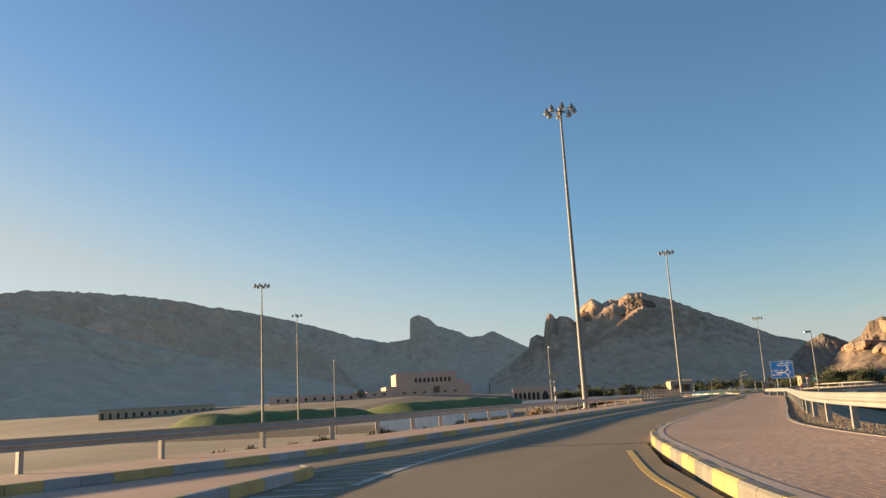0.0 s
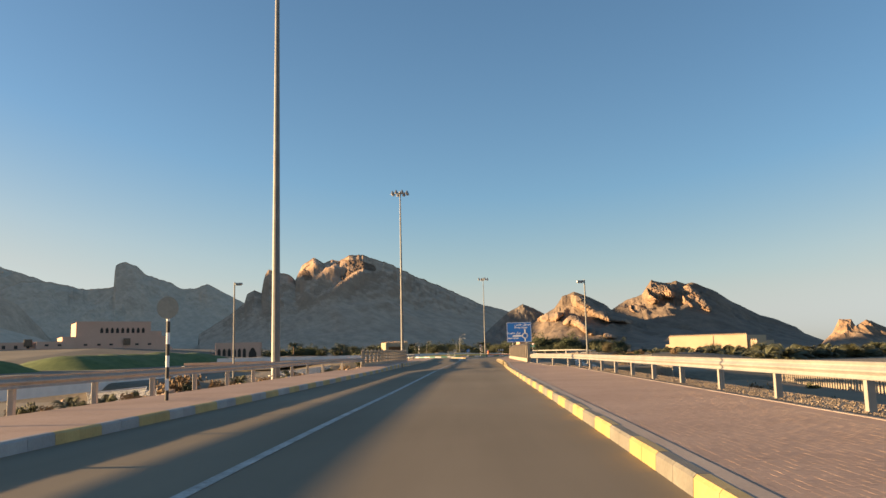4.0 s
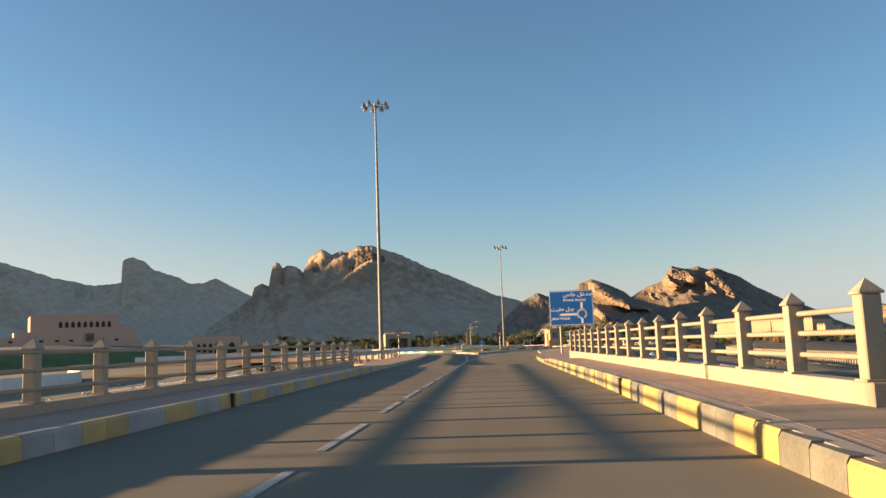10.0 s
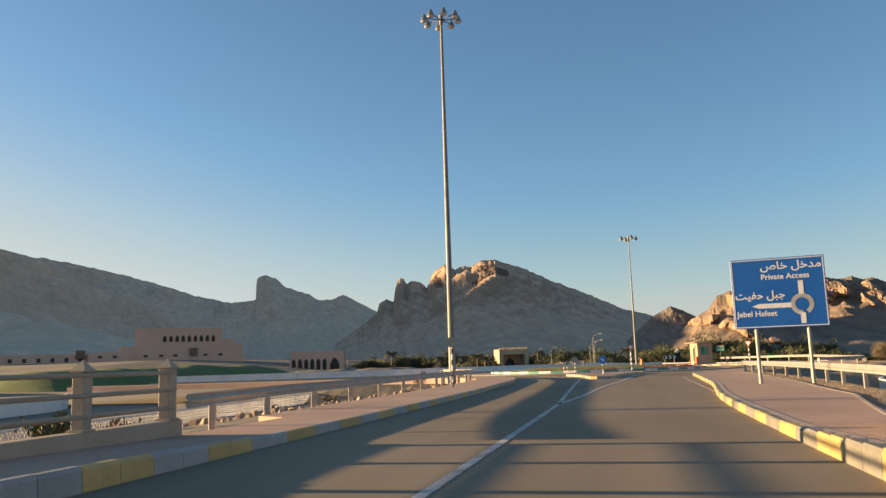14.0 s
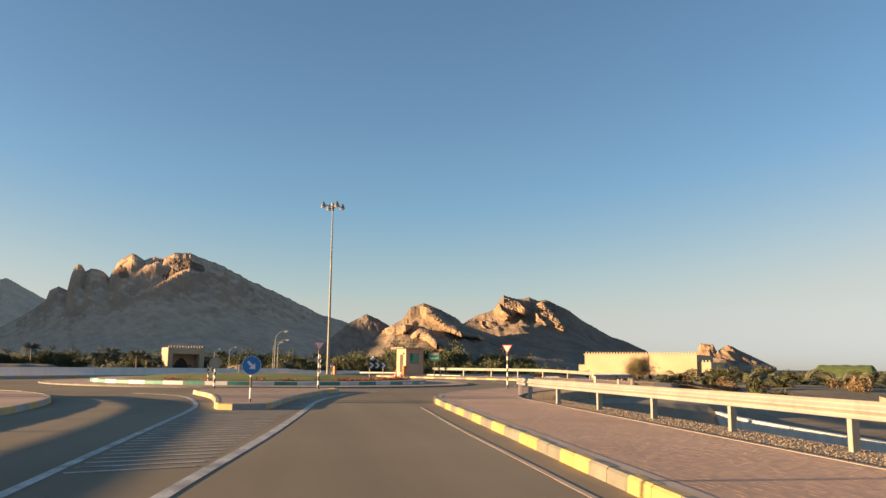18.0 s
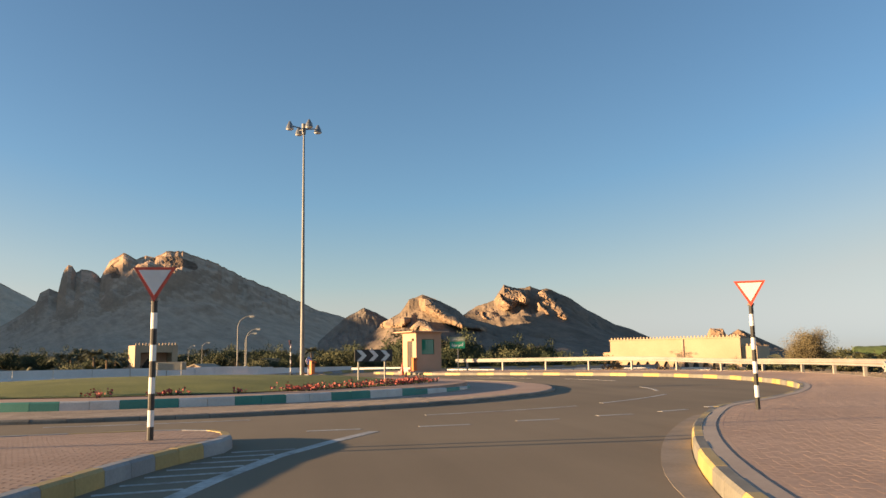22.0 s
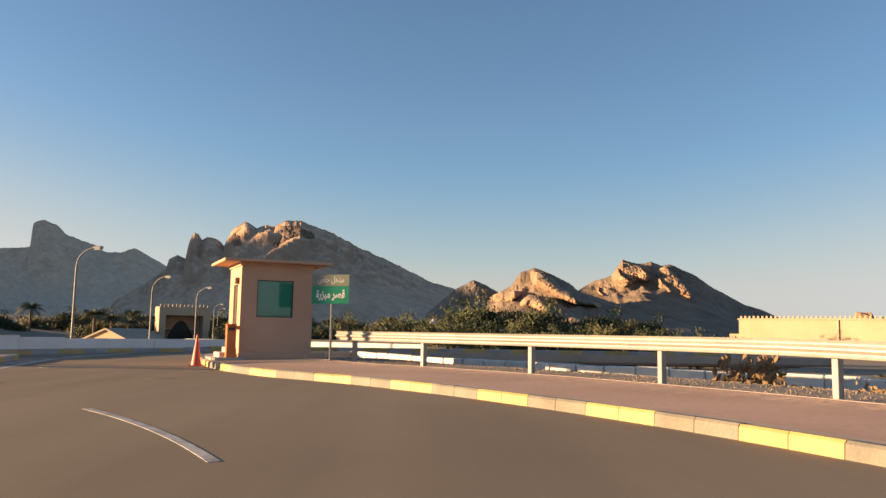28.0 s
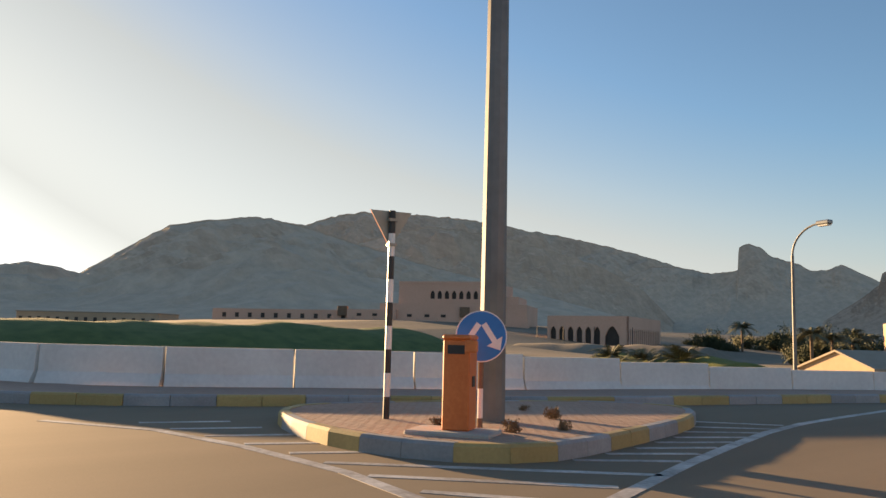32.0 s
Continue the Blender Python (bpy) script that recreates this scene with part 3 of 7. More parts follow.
mountain("mountain_hook", "small pointed hill, shade put into its rock colour", (0, 76.6, 1.3), [(-1.0, 1.2), (-2.69, 2.7), (-4.02, 3.45), (-4.73, 3.14), (-5.91, 2.44), (-8.45, 1.23), (-10, 0.4)], ramp([(-10, 1180), (0, 1180)]), 110, rock_grey_shade, 0.14, 9, step=0.1)
mountain("mountain_crag", "sunlit craggy limestone hill", (1.9, 160.5, 1.4), [(-3.6, 1.0), (-5.76, 2.7), (-6.79, 3.3), (-7.41, 4.2), (-8.35, 4.57), (-9.26, 4.24), (-10.69, 3.5), (-11.5, 2.88), (-13.92, 2.15), (-15.51, 1.58), (-17.88, 1.05), (-20, 0.3)],
         ramp([(-20, 960), (-8, 1060)]), 300, rock_scree, 0.2, 11, step=0.12)
mountain("mountain_peak", "steep sunlit limestone peak with layered cliffs", (1.9, 160.5, 1.4), [(-8.0, 0.6), (-9.86, 2.2), (-11.21, 3.05), (-12.12, 3.61), (-13.46, 4.09), (-14.21, 5.14), (-15.18, 4.85), (-16.07, 5.0), (-16.7, 4.71), (-17.18, 4.86),
         (-18.94, 4.03), (-19.9, 3.3), (-21.8, 2.21), (-22.77, 1.89), (-24.21, 1.22), (-24.75, 0.75), (-26, 0.2)], ramp([(-26, 1250), (-14, 1240), (-8, 1260)]), 330, rock_scree, 0.2, 13, step=0.12)
mountain("rock_outcrop", "low sunlit rock outcrop behind the walled building", (1.9, 160.5, 1.4), [(-26.8, 0.1), (-27.47, 0.74), (-27.98, 1.72), (-28.76, 1.68), (-29.01, 1.18), (-29.73, 1.63), (-30.8, 1.1), (-32.75, 0.1)], ramp([(-40, 900), (0, 900)]), 110, rock_pale, 0.42, 15, step=0.1)
mountain("rock_ridge", "pale jagged rock outcrop on the plain", (10, 198, 1.3), [(-42, 0.0), (-43.05, 0.15), (-45.2, 0.5), (-46.0, 0.35), (-47.21, 0.56), (-47.7, 1.1), (-48.1, 1.35), (-48.37, 1.56), (-48.75, 1.3), (-49.09, 1.47), (-49.5, 1.05), (-50.0, 1.0), (-50.47, 0.7), (-51.4, 0.55), (-52.48, 0.3), (-55.1, 0.1)], ramp([(-60, 800), (0, 800)]), 110, rock_pale, 0.5, 17, step=0.12)


def cliff(name, host, band, seed, proud=26.0, material=None):
    """A fluted rock cliff standing out of a mountain's slope; band: (bearing, rise of its top, rise of its foot)."""
    eye, crest, far, run, steep = SPEC[host]
    rise_at = ramp(sorted(crest))
    top_of, foot_of = ramp(sorted((b, t) for b, t, f in band)), ramp(sorted((b, f) for b, t, f in band))
    b0, b1 = min(b for b, t, f in band), max(b for b, t, f in band)
    n, rows = max(12, int((b1 - b0) / 0.045)), 20
    grid = np.linspace(0, 1, 200)
    verts, faces = [], []
    for i in range(n + 1):
        b = b1 + (b0 - b1) * i / n
        d0, crest_rise = far(b), rise_at(b)
        tall, broad = d0 * math.tan(radians(crest_rise)), d0 * math.tan(radians(soft_rise(crest, b)))
        k = np.clip(grid / 0.3, 0, 1)
        high = (tall + (min(broad, tall * 1.15) - tall) * k * k * (3 - 2 * k)) * ((1 - grid) * (1 - steep) + (1 - grid) ** 3.2 * steep) - 6 * grid
        seen = np.minimum.accumulate(np.degrees(np.arctan2(high, d0 - grid * run)))
        ragged = 0.05 * noise.noise((b * 3.1, seed, 1)) + 0.04 * noise.noise((b * 9.0, seed, 4))
        t, f = top_of(b) + ragged, foot_of(b) - 0.06 * abs(noise.noise((b * 5.0, seed, 7)))
        for j in range(rows + 2):
            v = min(1.0, max(0.0, (j - 1) / (rows - 1)))
            r = t + (f - t) * v
            s = float(np.interp(-r, -seen, grid))
            d = d0 - s * run
            bulge = max(0.0, math.sin(math.pi * (0.2 + 0.8 * v))) ** 0.6
            edge = min(1.0, i / 10, (n - i) / 10)
            across, up = -b * d0 * 0.01745, r * d0 * 0.01745
            size = 1.0 if d0 < 1500 else 1.5
            bend = 16 * noise.noise((across / 45, up / 30, seed)) + 7 * noise.noise((across / 14, up / 12, seed + 2))
            # beds dip to the right; each block turns its broad face to the west and breaks off to the east
            lie, bed = (across + 0.7 * up + bend) / size, (up - 0.5 * across + 0.5 * bend) / size
            out = proud * bulge
            wide = 46 if d0 < 1500 else 58
            out += (0.5 if d0 < 1500 else 0.24) * wide * ((lie / wide) % 1.0) * (0.8 + 0.5 * noise.noise((lie / 70, bed / 30, seed + 4)))
            out += 2.6 * ((lie / 12.5 + 1.6 * noise.noise((across / 22, up / 9, seed + 5))) % 1.0)
            out += 1.3 * (1 - abs((bed / 6.5 + 0.5 * noise.noise((across / 16, up / 16, seed + 7))) % 1.0 - 0.5) * 2)
            out += 1.8 * noise.noise((across / 8, up / 5, seed + 6)) + 0.8 * noise.noise((across / 2.6, up / 2.2, seed + 8))
            d -= out * edge
            if j == 0 or j == rows + 1:
                d += proud + 50
                r += 0.02 if j else -0.02
            x, y = eye[0] - math.sin(radians(b)) * d, eye[1] + math.cos(radians(b)) * d
            verts.append((x, y, eye[2] + d * math.tan(radians(r))))
        if i:
            w = rows + 2
            faces += [((i - 1) * w + j, i * w + j, i * w + j + 1, (i - 1) * w + j + 1) for j in range(w - 1)]
    return from_lists(name, verts, faces, material or rock_pale, bpy.data.objects[host])


cliff("cliff_band", "mountain_crag", [(-8.09, 4.28, 3.9), (-8.27, 4.28, 3.46), (-8.89, 4.19, 3.09), (-9.64, 3.8, 2.63), (-10.28, 3.24, 2.35), (-11.17, 2.8, 2.07), (-12.44, 2.3, 1.93), (-12.9, 2.1, 1.85)], 1)
cliff("cliff_band", "mountain_crag", [(-7.34, 2.09, 1.92), (-7.69, 2.43, 1.93), (-8.1, 2.73, 1.9), (-8.72, 2.57, 1.69), (-9.1, 2.14, 1.36), (-9.73, 1.7, 1.03), (-10.29, 1.37, 0.99)], 2, 34)
cliff("cliff_band", "mountain_crag", [(-5.34, 2.5, 2.3), (-6.15, 2.95, 2.07), (-6.87, 3.0, 2.21), (-7.5, 2.87, 2.72)], 3)
cliff("cliff_band", "mountain_crag", [(-10.43, 1.37, 1.01), (-10.99, 1.21, 0.77), (-11.93, 1.0, 0.8)], 4)
cliff("cliff_band", "mountain_peak", [(-13.4, 4.0, 3.75), (-13.99, 4.7, 3.35), (-14.33, 4.98, 3.3), (-14.7, 4.84, 3.45), (-15.2, 4.72, 3.75), (-15.7, 4.78, 3.7), (-16.15, 4.5, 3.95)], 5, 14)
cliff("cliff_band", "mountain_peak", [(-16.25, 4.1, 3.6), (-16.6, 4.55, 3.25), (-16.95, 4.7, 3.0), (-17.64, 4.15, 2.7), (-18.1, 3.5, 2.45), (-18.6, 2.95, 2.35), (-18.96, 2.6, 2.3)], 7, 22)
cliff("cliff_band", "mountain_peak", [(-18.96, 2.46, 2.13), (-19.25, 2.52, 2.08), (-19.66, 2.13, 2.0)], 8, 12)
cliff("cliff_band", "mountain_peak", [(-12.3, 3.2, 3.0), (-12.8, 3.35, 2.75), (-13.3, 3.2, 2.6), (-13.9, 2.9, 2.55)], 6, 10)
cliff("cliff_band", "mountain_dome", [(12.6, 5.85, 5.51), (12.13, 6.4, 5.37), (11.5, 6.85, 5.31), (10.53, 6.5, 5.4), (9.28, 6.9, 5.42), (8.18, 6.95, 5.05), (7.06, 6.5, 5.44), (6.45, 5.91, 5.68)], 9, 6, rock_crest_dim)


# ---------- road ----------
def plan_road():
    """The asphalt: approach, ring and the two further arms."""
    left = [(x, y) for x, y in KERB_L if y > 21 and y < 187.2 and x > -9.2]
    out = []
    for x, y in left:
        right = min((p for p in KERB_R if p[1] < 200), key=lambda p: abs(p[1] - y))
        out.append(((x - 0.05, y), (right[0] + 0.05, y)))
    return out


rd = plan_road()
road = obj("road", ribbon([a for a, b in rd], [b for a, b in rd], 0.0, 0.4), asphalt_old)
tagged(road, "worn brown-grey asphalt road", "road", kind="structure")
south = slab([(-6.57, 21.4), (-7.45, 14.5), (-8.25, 10), (-9.35, 5), (-11.65, -3), (-16.5, -12), (-17.5, -14), (14.5, -14), (14, -9), (8.7, 1.5), (5.4, 8.6), (3.6, 15.4), (2.45, 21.4)], 0.0, 0.4)
tagged(obj("road_south", south, asphalt_old), "worn asphalt of the junction approach", "road", kind="structure")
ring_pts = [(KERB_L[i][0], KERB_L[i][1]) for i in range(len(KERB_L)) if KERB_L[i][1] > 185.7]
right_pts = [p for p in KERB_R if p[1] > 185.7]
nw_pts = list(KERB_NW)
ring_outline = ring_pts + nw_pts + list(reversed(right_pts))
tagged(obj("roundabout_road", slab(ring_outline, 0.004, 0.4), asphalt), "asphalt of the roundabout and its arms", "road", kind="structure")


# ---------- kerbs ----------
def kerb_mesh(name, length, height=0.2, wide=0.16):
    bm = bmesh.new()
    prof = [(0, -0.12), (0.015, height - 0.035), (0.045, height), (wide, height), (wide, -0.12)]
    a, b = [bm.verts.new((u, 0.006, z)) for u, z in prof], [bm.verts.new((u, length - 0.006, z)) for u, z in prof]
    bm.faces.new(a)
    bm.faces.new(list(reversed(b)))
    for i in range(5):
        j = (i + 1) % 5
        bm.faces.new((a[j], a[i], b[i], b[j]))
    me = bpy.data.meshes.new(name)
    bmesh.ops.recalc_face_normals(bm, faces=bm.faces)
    bm.to_mesh(me)
    bm.free()
    return me


def kerb(name, label, line, paints, closed=False, phase=0, runs=2, height=0.2, keep=lambda x, y: True):
    """Kerb stones end to end on the right of the line; paints take turns, two stones each."""
    top = thing(name, label, "kerb", kind="structure")
    meshes = []
    for p in paints:
        me = kerb_mesh(name + "_stone", 0.77, height)
        me.materials.append(p)
        meshes.append(me)
    n = len(line)
    for i in range(n if closed else n - 1):
        (ax, ay), (bx, by) = line[i], line[(i + 1) % n]
        if not keep(ax, ay):
            continue
        ob = new("kerb_stone", meshes[((i + phase) // runs) % len(meshes)])
        ob.parent = top
        length = math.hypot(bx - ax, by - ay)
        ob.matrix_basis = pose(ax, ay, random.uniform(-0.004, 0.004), 0, 0, math.degrees(math.atan2(by - ay, bx - ax)) - 90) @ Matrix.Diagonal((1, length / 0.77, (height + lift((ax + bx) / 2, (ay + by) / 2)) / height, 1))
    return top


i1 = next(i for i, p in enumerate(KERB_R) if p[1] > 118)
i2 = next(i for i, p in enumerate(KERB_R) if p[1] > 186)
kerb("kerb_approach", "yellow and grey painted kerb beside the footway", KERB_R[: i1 + 1], [kerb_yellow, kerb_grey])
kerb("kerb_bridge_end", "yellow and grey painted kerb after the bridge", KERB_R[i1 : i2 + 1], [kerb_yellow, kerb_grey], phase=1)
kerb("kerb_roundabout", "curved yellow and grey painted kerb round the junction", KERB_R[i2 : i2 + 170], [kerb_yellow, kerb_grey], phase=2)
KL = list(reversed(KERB_L))
j1 = next(i for i, p in enumerate(KL) if p[1] < 105)
kerb("kerb_left_far", "yellow and dark grey kerb in shade", KL[:j1 + 1], [kerb_yellow, kerb_dark], runs=2)
kerb("kerb_left_near", "yellow and dark grey kerb on the shaded roadside", KL[j1:], [kerb_yellow, kerb_dark], runs=2)
KN = list(reversed(KERB_NW))
kerb("kerb_north", "yellow and dark grey kerb below the white wall", KN[: 250], [kerb_yellow, kerb_dark])


gutter_dust = mat("gutter_dust", (0.2, 0.165, 0.13), (0.29, 0.24, 0.19), 0.9, 1.5, 20, 0.3, dist=0.006)


# ---------- footways ----------
def footway(name, label, line, inner, outer, z=0.19):
    ob = obj(name, ribbon(offset(line, inner), offset(line, outer), z, 0.5, lift), paver)
    return tagged(ob, label, "footway", kind="structure")


footway("pavement_right", "red-brown brick footway beside the road", KERB_R, 0.15, width_r)
footway("pavement_left", "brick footway in shade beside the road", list(reversed(KERB_L)), 0.15, lambda x, y: 2.15 if 88 < y < 138 else 3.2)
footway("pavement_north", "dusty strip below the white barrier", KN, 0.15, 2.4, 0.18)
course = ribbon(offset(KERB_R, 0.16), offset(KERB_R, 0.36), 0.1965, 0.1, lift)
tagged(obj("pavement_border", course, border), "pale stone border course behind the kerb", "border", kind="structure")
GUTTER = [p for p in KERB_R if 184 < p[1] < 204]
tagged(obj("gutter", ribbon(offset(GUTTER, lambda x, y: -0.02 - 0.38 * bump01((y - 186) / 6) * bump01((203 - y) / 5)), offset(GUTTER, -0.01), 0.0075, 0.05), gutter_dust), "dusty pale gutter at the kerb's foot", "gutter", kind="structure")
edge = sweep(offset(KERB_R, lambda x, y: width_r(x, y) + 0.06), [(-0.05, -0.2), (-0.05, 0.196), (0.05, 0.196), (0.05, -0.2)], ground=lift)
tagged(obj("pavement_edging", edge, border), "pale concrete edging of the footway", "edging", kind="structure")
tail = next(i for i, p in enumerate(KERB_R) if p[1] > 252)
shoulder = ribbon(offset(KERB_R, lambda x, y: width_r(x, y) + 0.12)[:tail], offset(KERB_R, lambda x, y: width_r(x, y) + 1.7 + 1.1 * bump01((y - 200) / 8))[:tail], 0.15, 0.7, lift)
tagged(obj("gravel_shoulder", shoulder, gravel), "stony gravel verge under the guard rail", "verge", kind="structure")
outer = ribbon(offset(KERB_R, lambda x, y: width_r(x, y) + 2.8)[tail - 60:tail], offset(KERB_R, lambda x, y: width_r(x, y) + 2.9 + 3.6 * bump01((y - 214) / 10))[tail - 60:tail], 0.146, 0.7, lift)
tagged(obj("dirt_verge", outer, gravel), "brown dirt verge sloping to a row of pale blocks", "verge", kind="structure")


# ---------- loose stones on the gravel verge ----------
def loose_stones(name, label, line, d0, d1, count, z, seed, size=(0.025, 0.075)):
    rr = np.random.default_rng(seed)
    p, t = np.array(line), np.array([(v.x, v.y) for v in along(line)])
    k = rr.integers(0, len(p) - 1, count)
    u = rr.uniform(0, 1, count)[:, None]
    c = p[k] * (1 - u) + p[k + 1] * u
    d = np.array([rr.uniform(d0(x, y), d1(x, y)) for x, y in c])[:, None]
    c = c + np.stack([t[k][:, 1], -t[k][:, 0]], 1) * d
    base = np.array([(-1, -0.7, -0.5), (0.9, -0.8, -0.5), (1, 0.8, -0.5), (-0.8, 0.9, -0.5), (-0.5, -0.4, 0.6), (0.5, -0.3, 0.7), (0.4, 0.5, 0.5), (-0.5, 0.4, 0.7)])
    verts, faces = [], []
    for i in range(count):
        a, s = rr.uniform(0, 6.28), rr.uniform(*size)
        ca, sa = math.cos(a), math.sin(a)
        b = base * s * rr.uniform(0.7, 1.2, (8, 3))
        o = len(verts)
        verts += [(c[i, 0] + ca * q[0] - sa * q[1], c[i, 1] + sa * q[0] + ca * q[1], z + lift(c[i, 0], c[i, 1]) + s * 0.25 + q[2]) for q in b]
        faces += [(o, o + 1, o + 5, o + 4), (o + 1, o + 2, o + 6, o + 5), (o + 2, o + 3, o + 7, o + 6), (o + 3, o, o + 4, o + 7), (o + 4, o + 5, o + 6, o + 7)]
    ob = from_lists(name, verts, faces, stone_bulk)
    return tagged(ob, label, "stones", kind="stuff")


NEAR_R = [p for p in KERB_R if 8 < p[1] < 92]
FAR_R = [p for p in KERB_R[:tail] if p[1] > 138]
loose_stones("verge_stones", "loose brown stones on the gravel verge", NEAR_R, lambda x, y: width_r(x, y) + 0.15, lambda x, y: width_r(x, y) + 1.6, 20000, 0.15, 1, (0.008, 0.026))
loose_stones("verge_stones_far", "loose brown stones under the curved guard rail", FAR_R, lambda x, y: width_r(x, y) + 0.15, lambda x, y: width_r(x, y) + 1.6 + 3.6 * bump01((y - 214) / 10), 26000, 0.148, 2, (0.009, 0.026))


# ---------- islands ----------
def island(name, label, outline, paints, material=paver, z=0.19, phase=0):
    pts = fine(outline, 0.6, True)
    kerb(name + "_kerb", label, pts, paints, True, phase)
    ob = obj(name, slab(offset(pts, 0.15, True), z, 0.4), material)
    return tagged(ob, label.replace("kerb", "paving"), "traffic island", kind="structure")


SPLIT = [(-1.3, 179.5), (-0.4, 179.2), (0.35, 179.7), (0.75, 183.3), (1.25, 187.2), (1.95, 190.9), (2.65, 193.8), (3.3, 195.6), (3.0, 197.0), (1.8, 197.4), (-1.6, 196.8), (-3.3, 195.4), (-3.9, 193.6), (-3.5, 191.6), (-2.5, 188.0), (-1.8, 183.5)]
MEDIAN = [(2.5, 247.5), (4.1, 247.2), (5.4, 247.5), (6.05, 248.3), (6.0, 249.5), (5.3, 252.6), (4.4, 254.3), (3.4, 254.5), (2.0, 253.1), (0.8, 249.5), (1.2, 248.2)]
FIRST = [(-2.75, 14.1), (-3.4, 14.75), (-4.3, 14.3), (-5.1, 12.3), (-5.7, 9.5), (-6.6, 5.5), (-7.6, 0.5), (-5.5, -2.0), (-2.2, -0.5), (-1.3, 4), (-1.75, 8), (-2.35, 12)]


def clockwise(points):
    """In the order that leaves the island on the right of the line."""
    area = sum(a[0] * b[1] - b[0] * a[1] for a, b in zip(points, points[1:] + points[:1]))
    return points if area < 0 else list(reversed(points))


island("splitter_island", "yellow and grey kerb of a brick traffic island", clockwise(SPLIT), [kerb_yellow, kerb_dark])
island("median_island", "yellow and grey kerb of a small dusty island", clockwise(MEDIAN), [kerb_yellow, kerb_dark])
island("first_island", "yellow and grey kerb of the first junction island", clockwise(FIRST), [kerb_yellow, kerb_dark])
hub_ring = [(HUB[0] + R_HUB * math.cos(-a), HUB[1] + R_HUB * math.sin(-a)) for a in np.linspace(0, 2 * math.pi, 111)[:-1]]
apron_ring = [(HUB[0] + R_APRON * math.cos(-a), HUB[1] + R_APRON * math.sin(-a)) for a in np.linspace(0, 2 * math.pi, 137)[:-1]]
kerb("hub_kerb", "green and white painted kerb round the lawn", hub_ring, [kerb_green, kerb_white], True, height=0.34)
kerb("apron_kerb", "low grey concrete rim of the roundabout apron", apron_ring, [kerb_grey, kerb_grey], True, height=0.1)
tagged(obj("apron_paving", slab(offset(apron_ring, 0.15, True), 0.095, 0.4), paver), "brick apron round the roundabout lawn", "apron", kind="structure")


def lawn():
    bm = bmesh.new()
    rings = []
    for r, z in ((R_HUB - 2.25, 0.36), (R_HUB - 3.2, 0.42), (R_HUB * 0.6, 0.6), (R_HUB * 0.3, 0.72)):
        rings.append([bm.verts.new((HUB[0] + r * math.cos(a), HUB[1] + r * math.sin(a), z)) for a in np.linspace(0, 2 * math.pi, 65)[:-1]])
    for a, b in zip(rings, rings[1:]):
        for i in range(64):
            bm.faces.new((a[i], a[(i + 1) % 64], b[(i + 1) % 64], b[i]))
    bm.faces.new(rings[-1])
    return bm


tagged(obj("hub_paving", slab([(HUB[0] + (R_HUB - 0.15) * math.cos(-a), HUB[1] + (R_HUB - 0.15) * math.sin(-a)) for a in np.linspace(0, 2 * math.pi, 97)[:-1]], 0.335, 0.3), paver), "brick band between the lawn and its kerb", "paving", kind="structure")
tagged(obj("lawn", lawn(), lawn_grass, smooth=True), "short green lawn on the roundabout", "lawn", kind="structure")


# ---------- road markings ----------
def stripe(name, line, wide, label, material=road_paint, step=2.0):
    pts = fine(line, step) if len(line) > 2 else line
    bm = ribbon(offset(pts, -wide / 2), offset(pts, wide / 2), 0.0085, 0.004)
    return tagged(obj(name, bm, material), label, "road marking", kind="structure")


stripe("centre_line", [(-1.0, 12.5), (-1.7, 16.5), (-2.3, 22), (-2.55, 28), (-2.6, 45), (-2.45, 60), (-2.3, 88)], 0.15, "worn white centre line")
for y in (90.5, 95.5, 101.0, 105.2, 110.0, 114.6, 119.2):
    x = float(np.interp(y, (88, 104, 115, 126), (-2.3, -2.1, -1.85, -1.65)))
    stripe("centre_dash", [(x, y), (x + 0.07, y + 3.4)], 0.13, "worn broken white centre line on the bridge")
stripe("centre_line_far", [(-1.72, 123.4), (-1.65, 126), (-1.45, 138), (-1.35, 145)], 0.15, "white centre line after the bridge")
stripe("fork_left", [(-1.35, 145), (-1.65, 158), (-1.85, 168), (-2.0, 178), (-2.25, 182), (-2.77, 185.3), (-3.44, 188.6), (-4.6, 191.6), (-6.8, 193.9)], 0.16, "white edge line of the traffic island")
stripe("fork_right", [(-1.35, 145), (-0.7, 152), (-0.1, 161), (0.8, 170), (1.45, 178), (1.85, 183.5), (2.25, 187.1), (2.95, 190.8), (4.05, 194.8), (5.6, 198.0)], 0.2, "white edge line beside the traffic island")
stripe("first_fork", [(-3.5, 15.1), (-3.25, 17), (-2.9, 20.5), (-2.62, 23.8), (-2.6, 28)], 0.12, "thin white line of the first island")
stripe("yellow_edge", [(4.6, 10.2), (3.6, 13.6), (2.45, 18.8)], 0.12, "faded yellow edge line", yellow_line, 0.5)
for k in range(26):
    y = 164.5 + k * 0.56
    a, b = -1.75 - 0.009 * k, 0.22 + 0.048 * k
    stripe("hatch_line", [(a + 0.15, y - 0.35), (b - 0.2, y + 0.25)], 0.1, "worn white hatching line")
for k in range(27):
    y = 180.6 + k * 0.57
    a = float(np.interp(y, (179.7, 183.3, 187.2, 190.9, 193.8, 195.6), (0.4, 0.78, 1.28, 1.98, 2.7, 3.35)))
    b = float(np.interp(y, (178, 183.5, 187.1, 190.8, 194.8, 198), (1.45, 1.85, 2.25, 2.95, 4.05, 5.6)))
    if b - a > 0.25:
        stripe("hatch_line", [(a + 0.06, y - 0.05), (b - 0.12, y + 0.12)], 0.1, "white hatching line beside the island kerb")
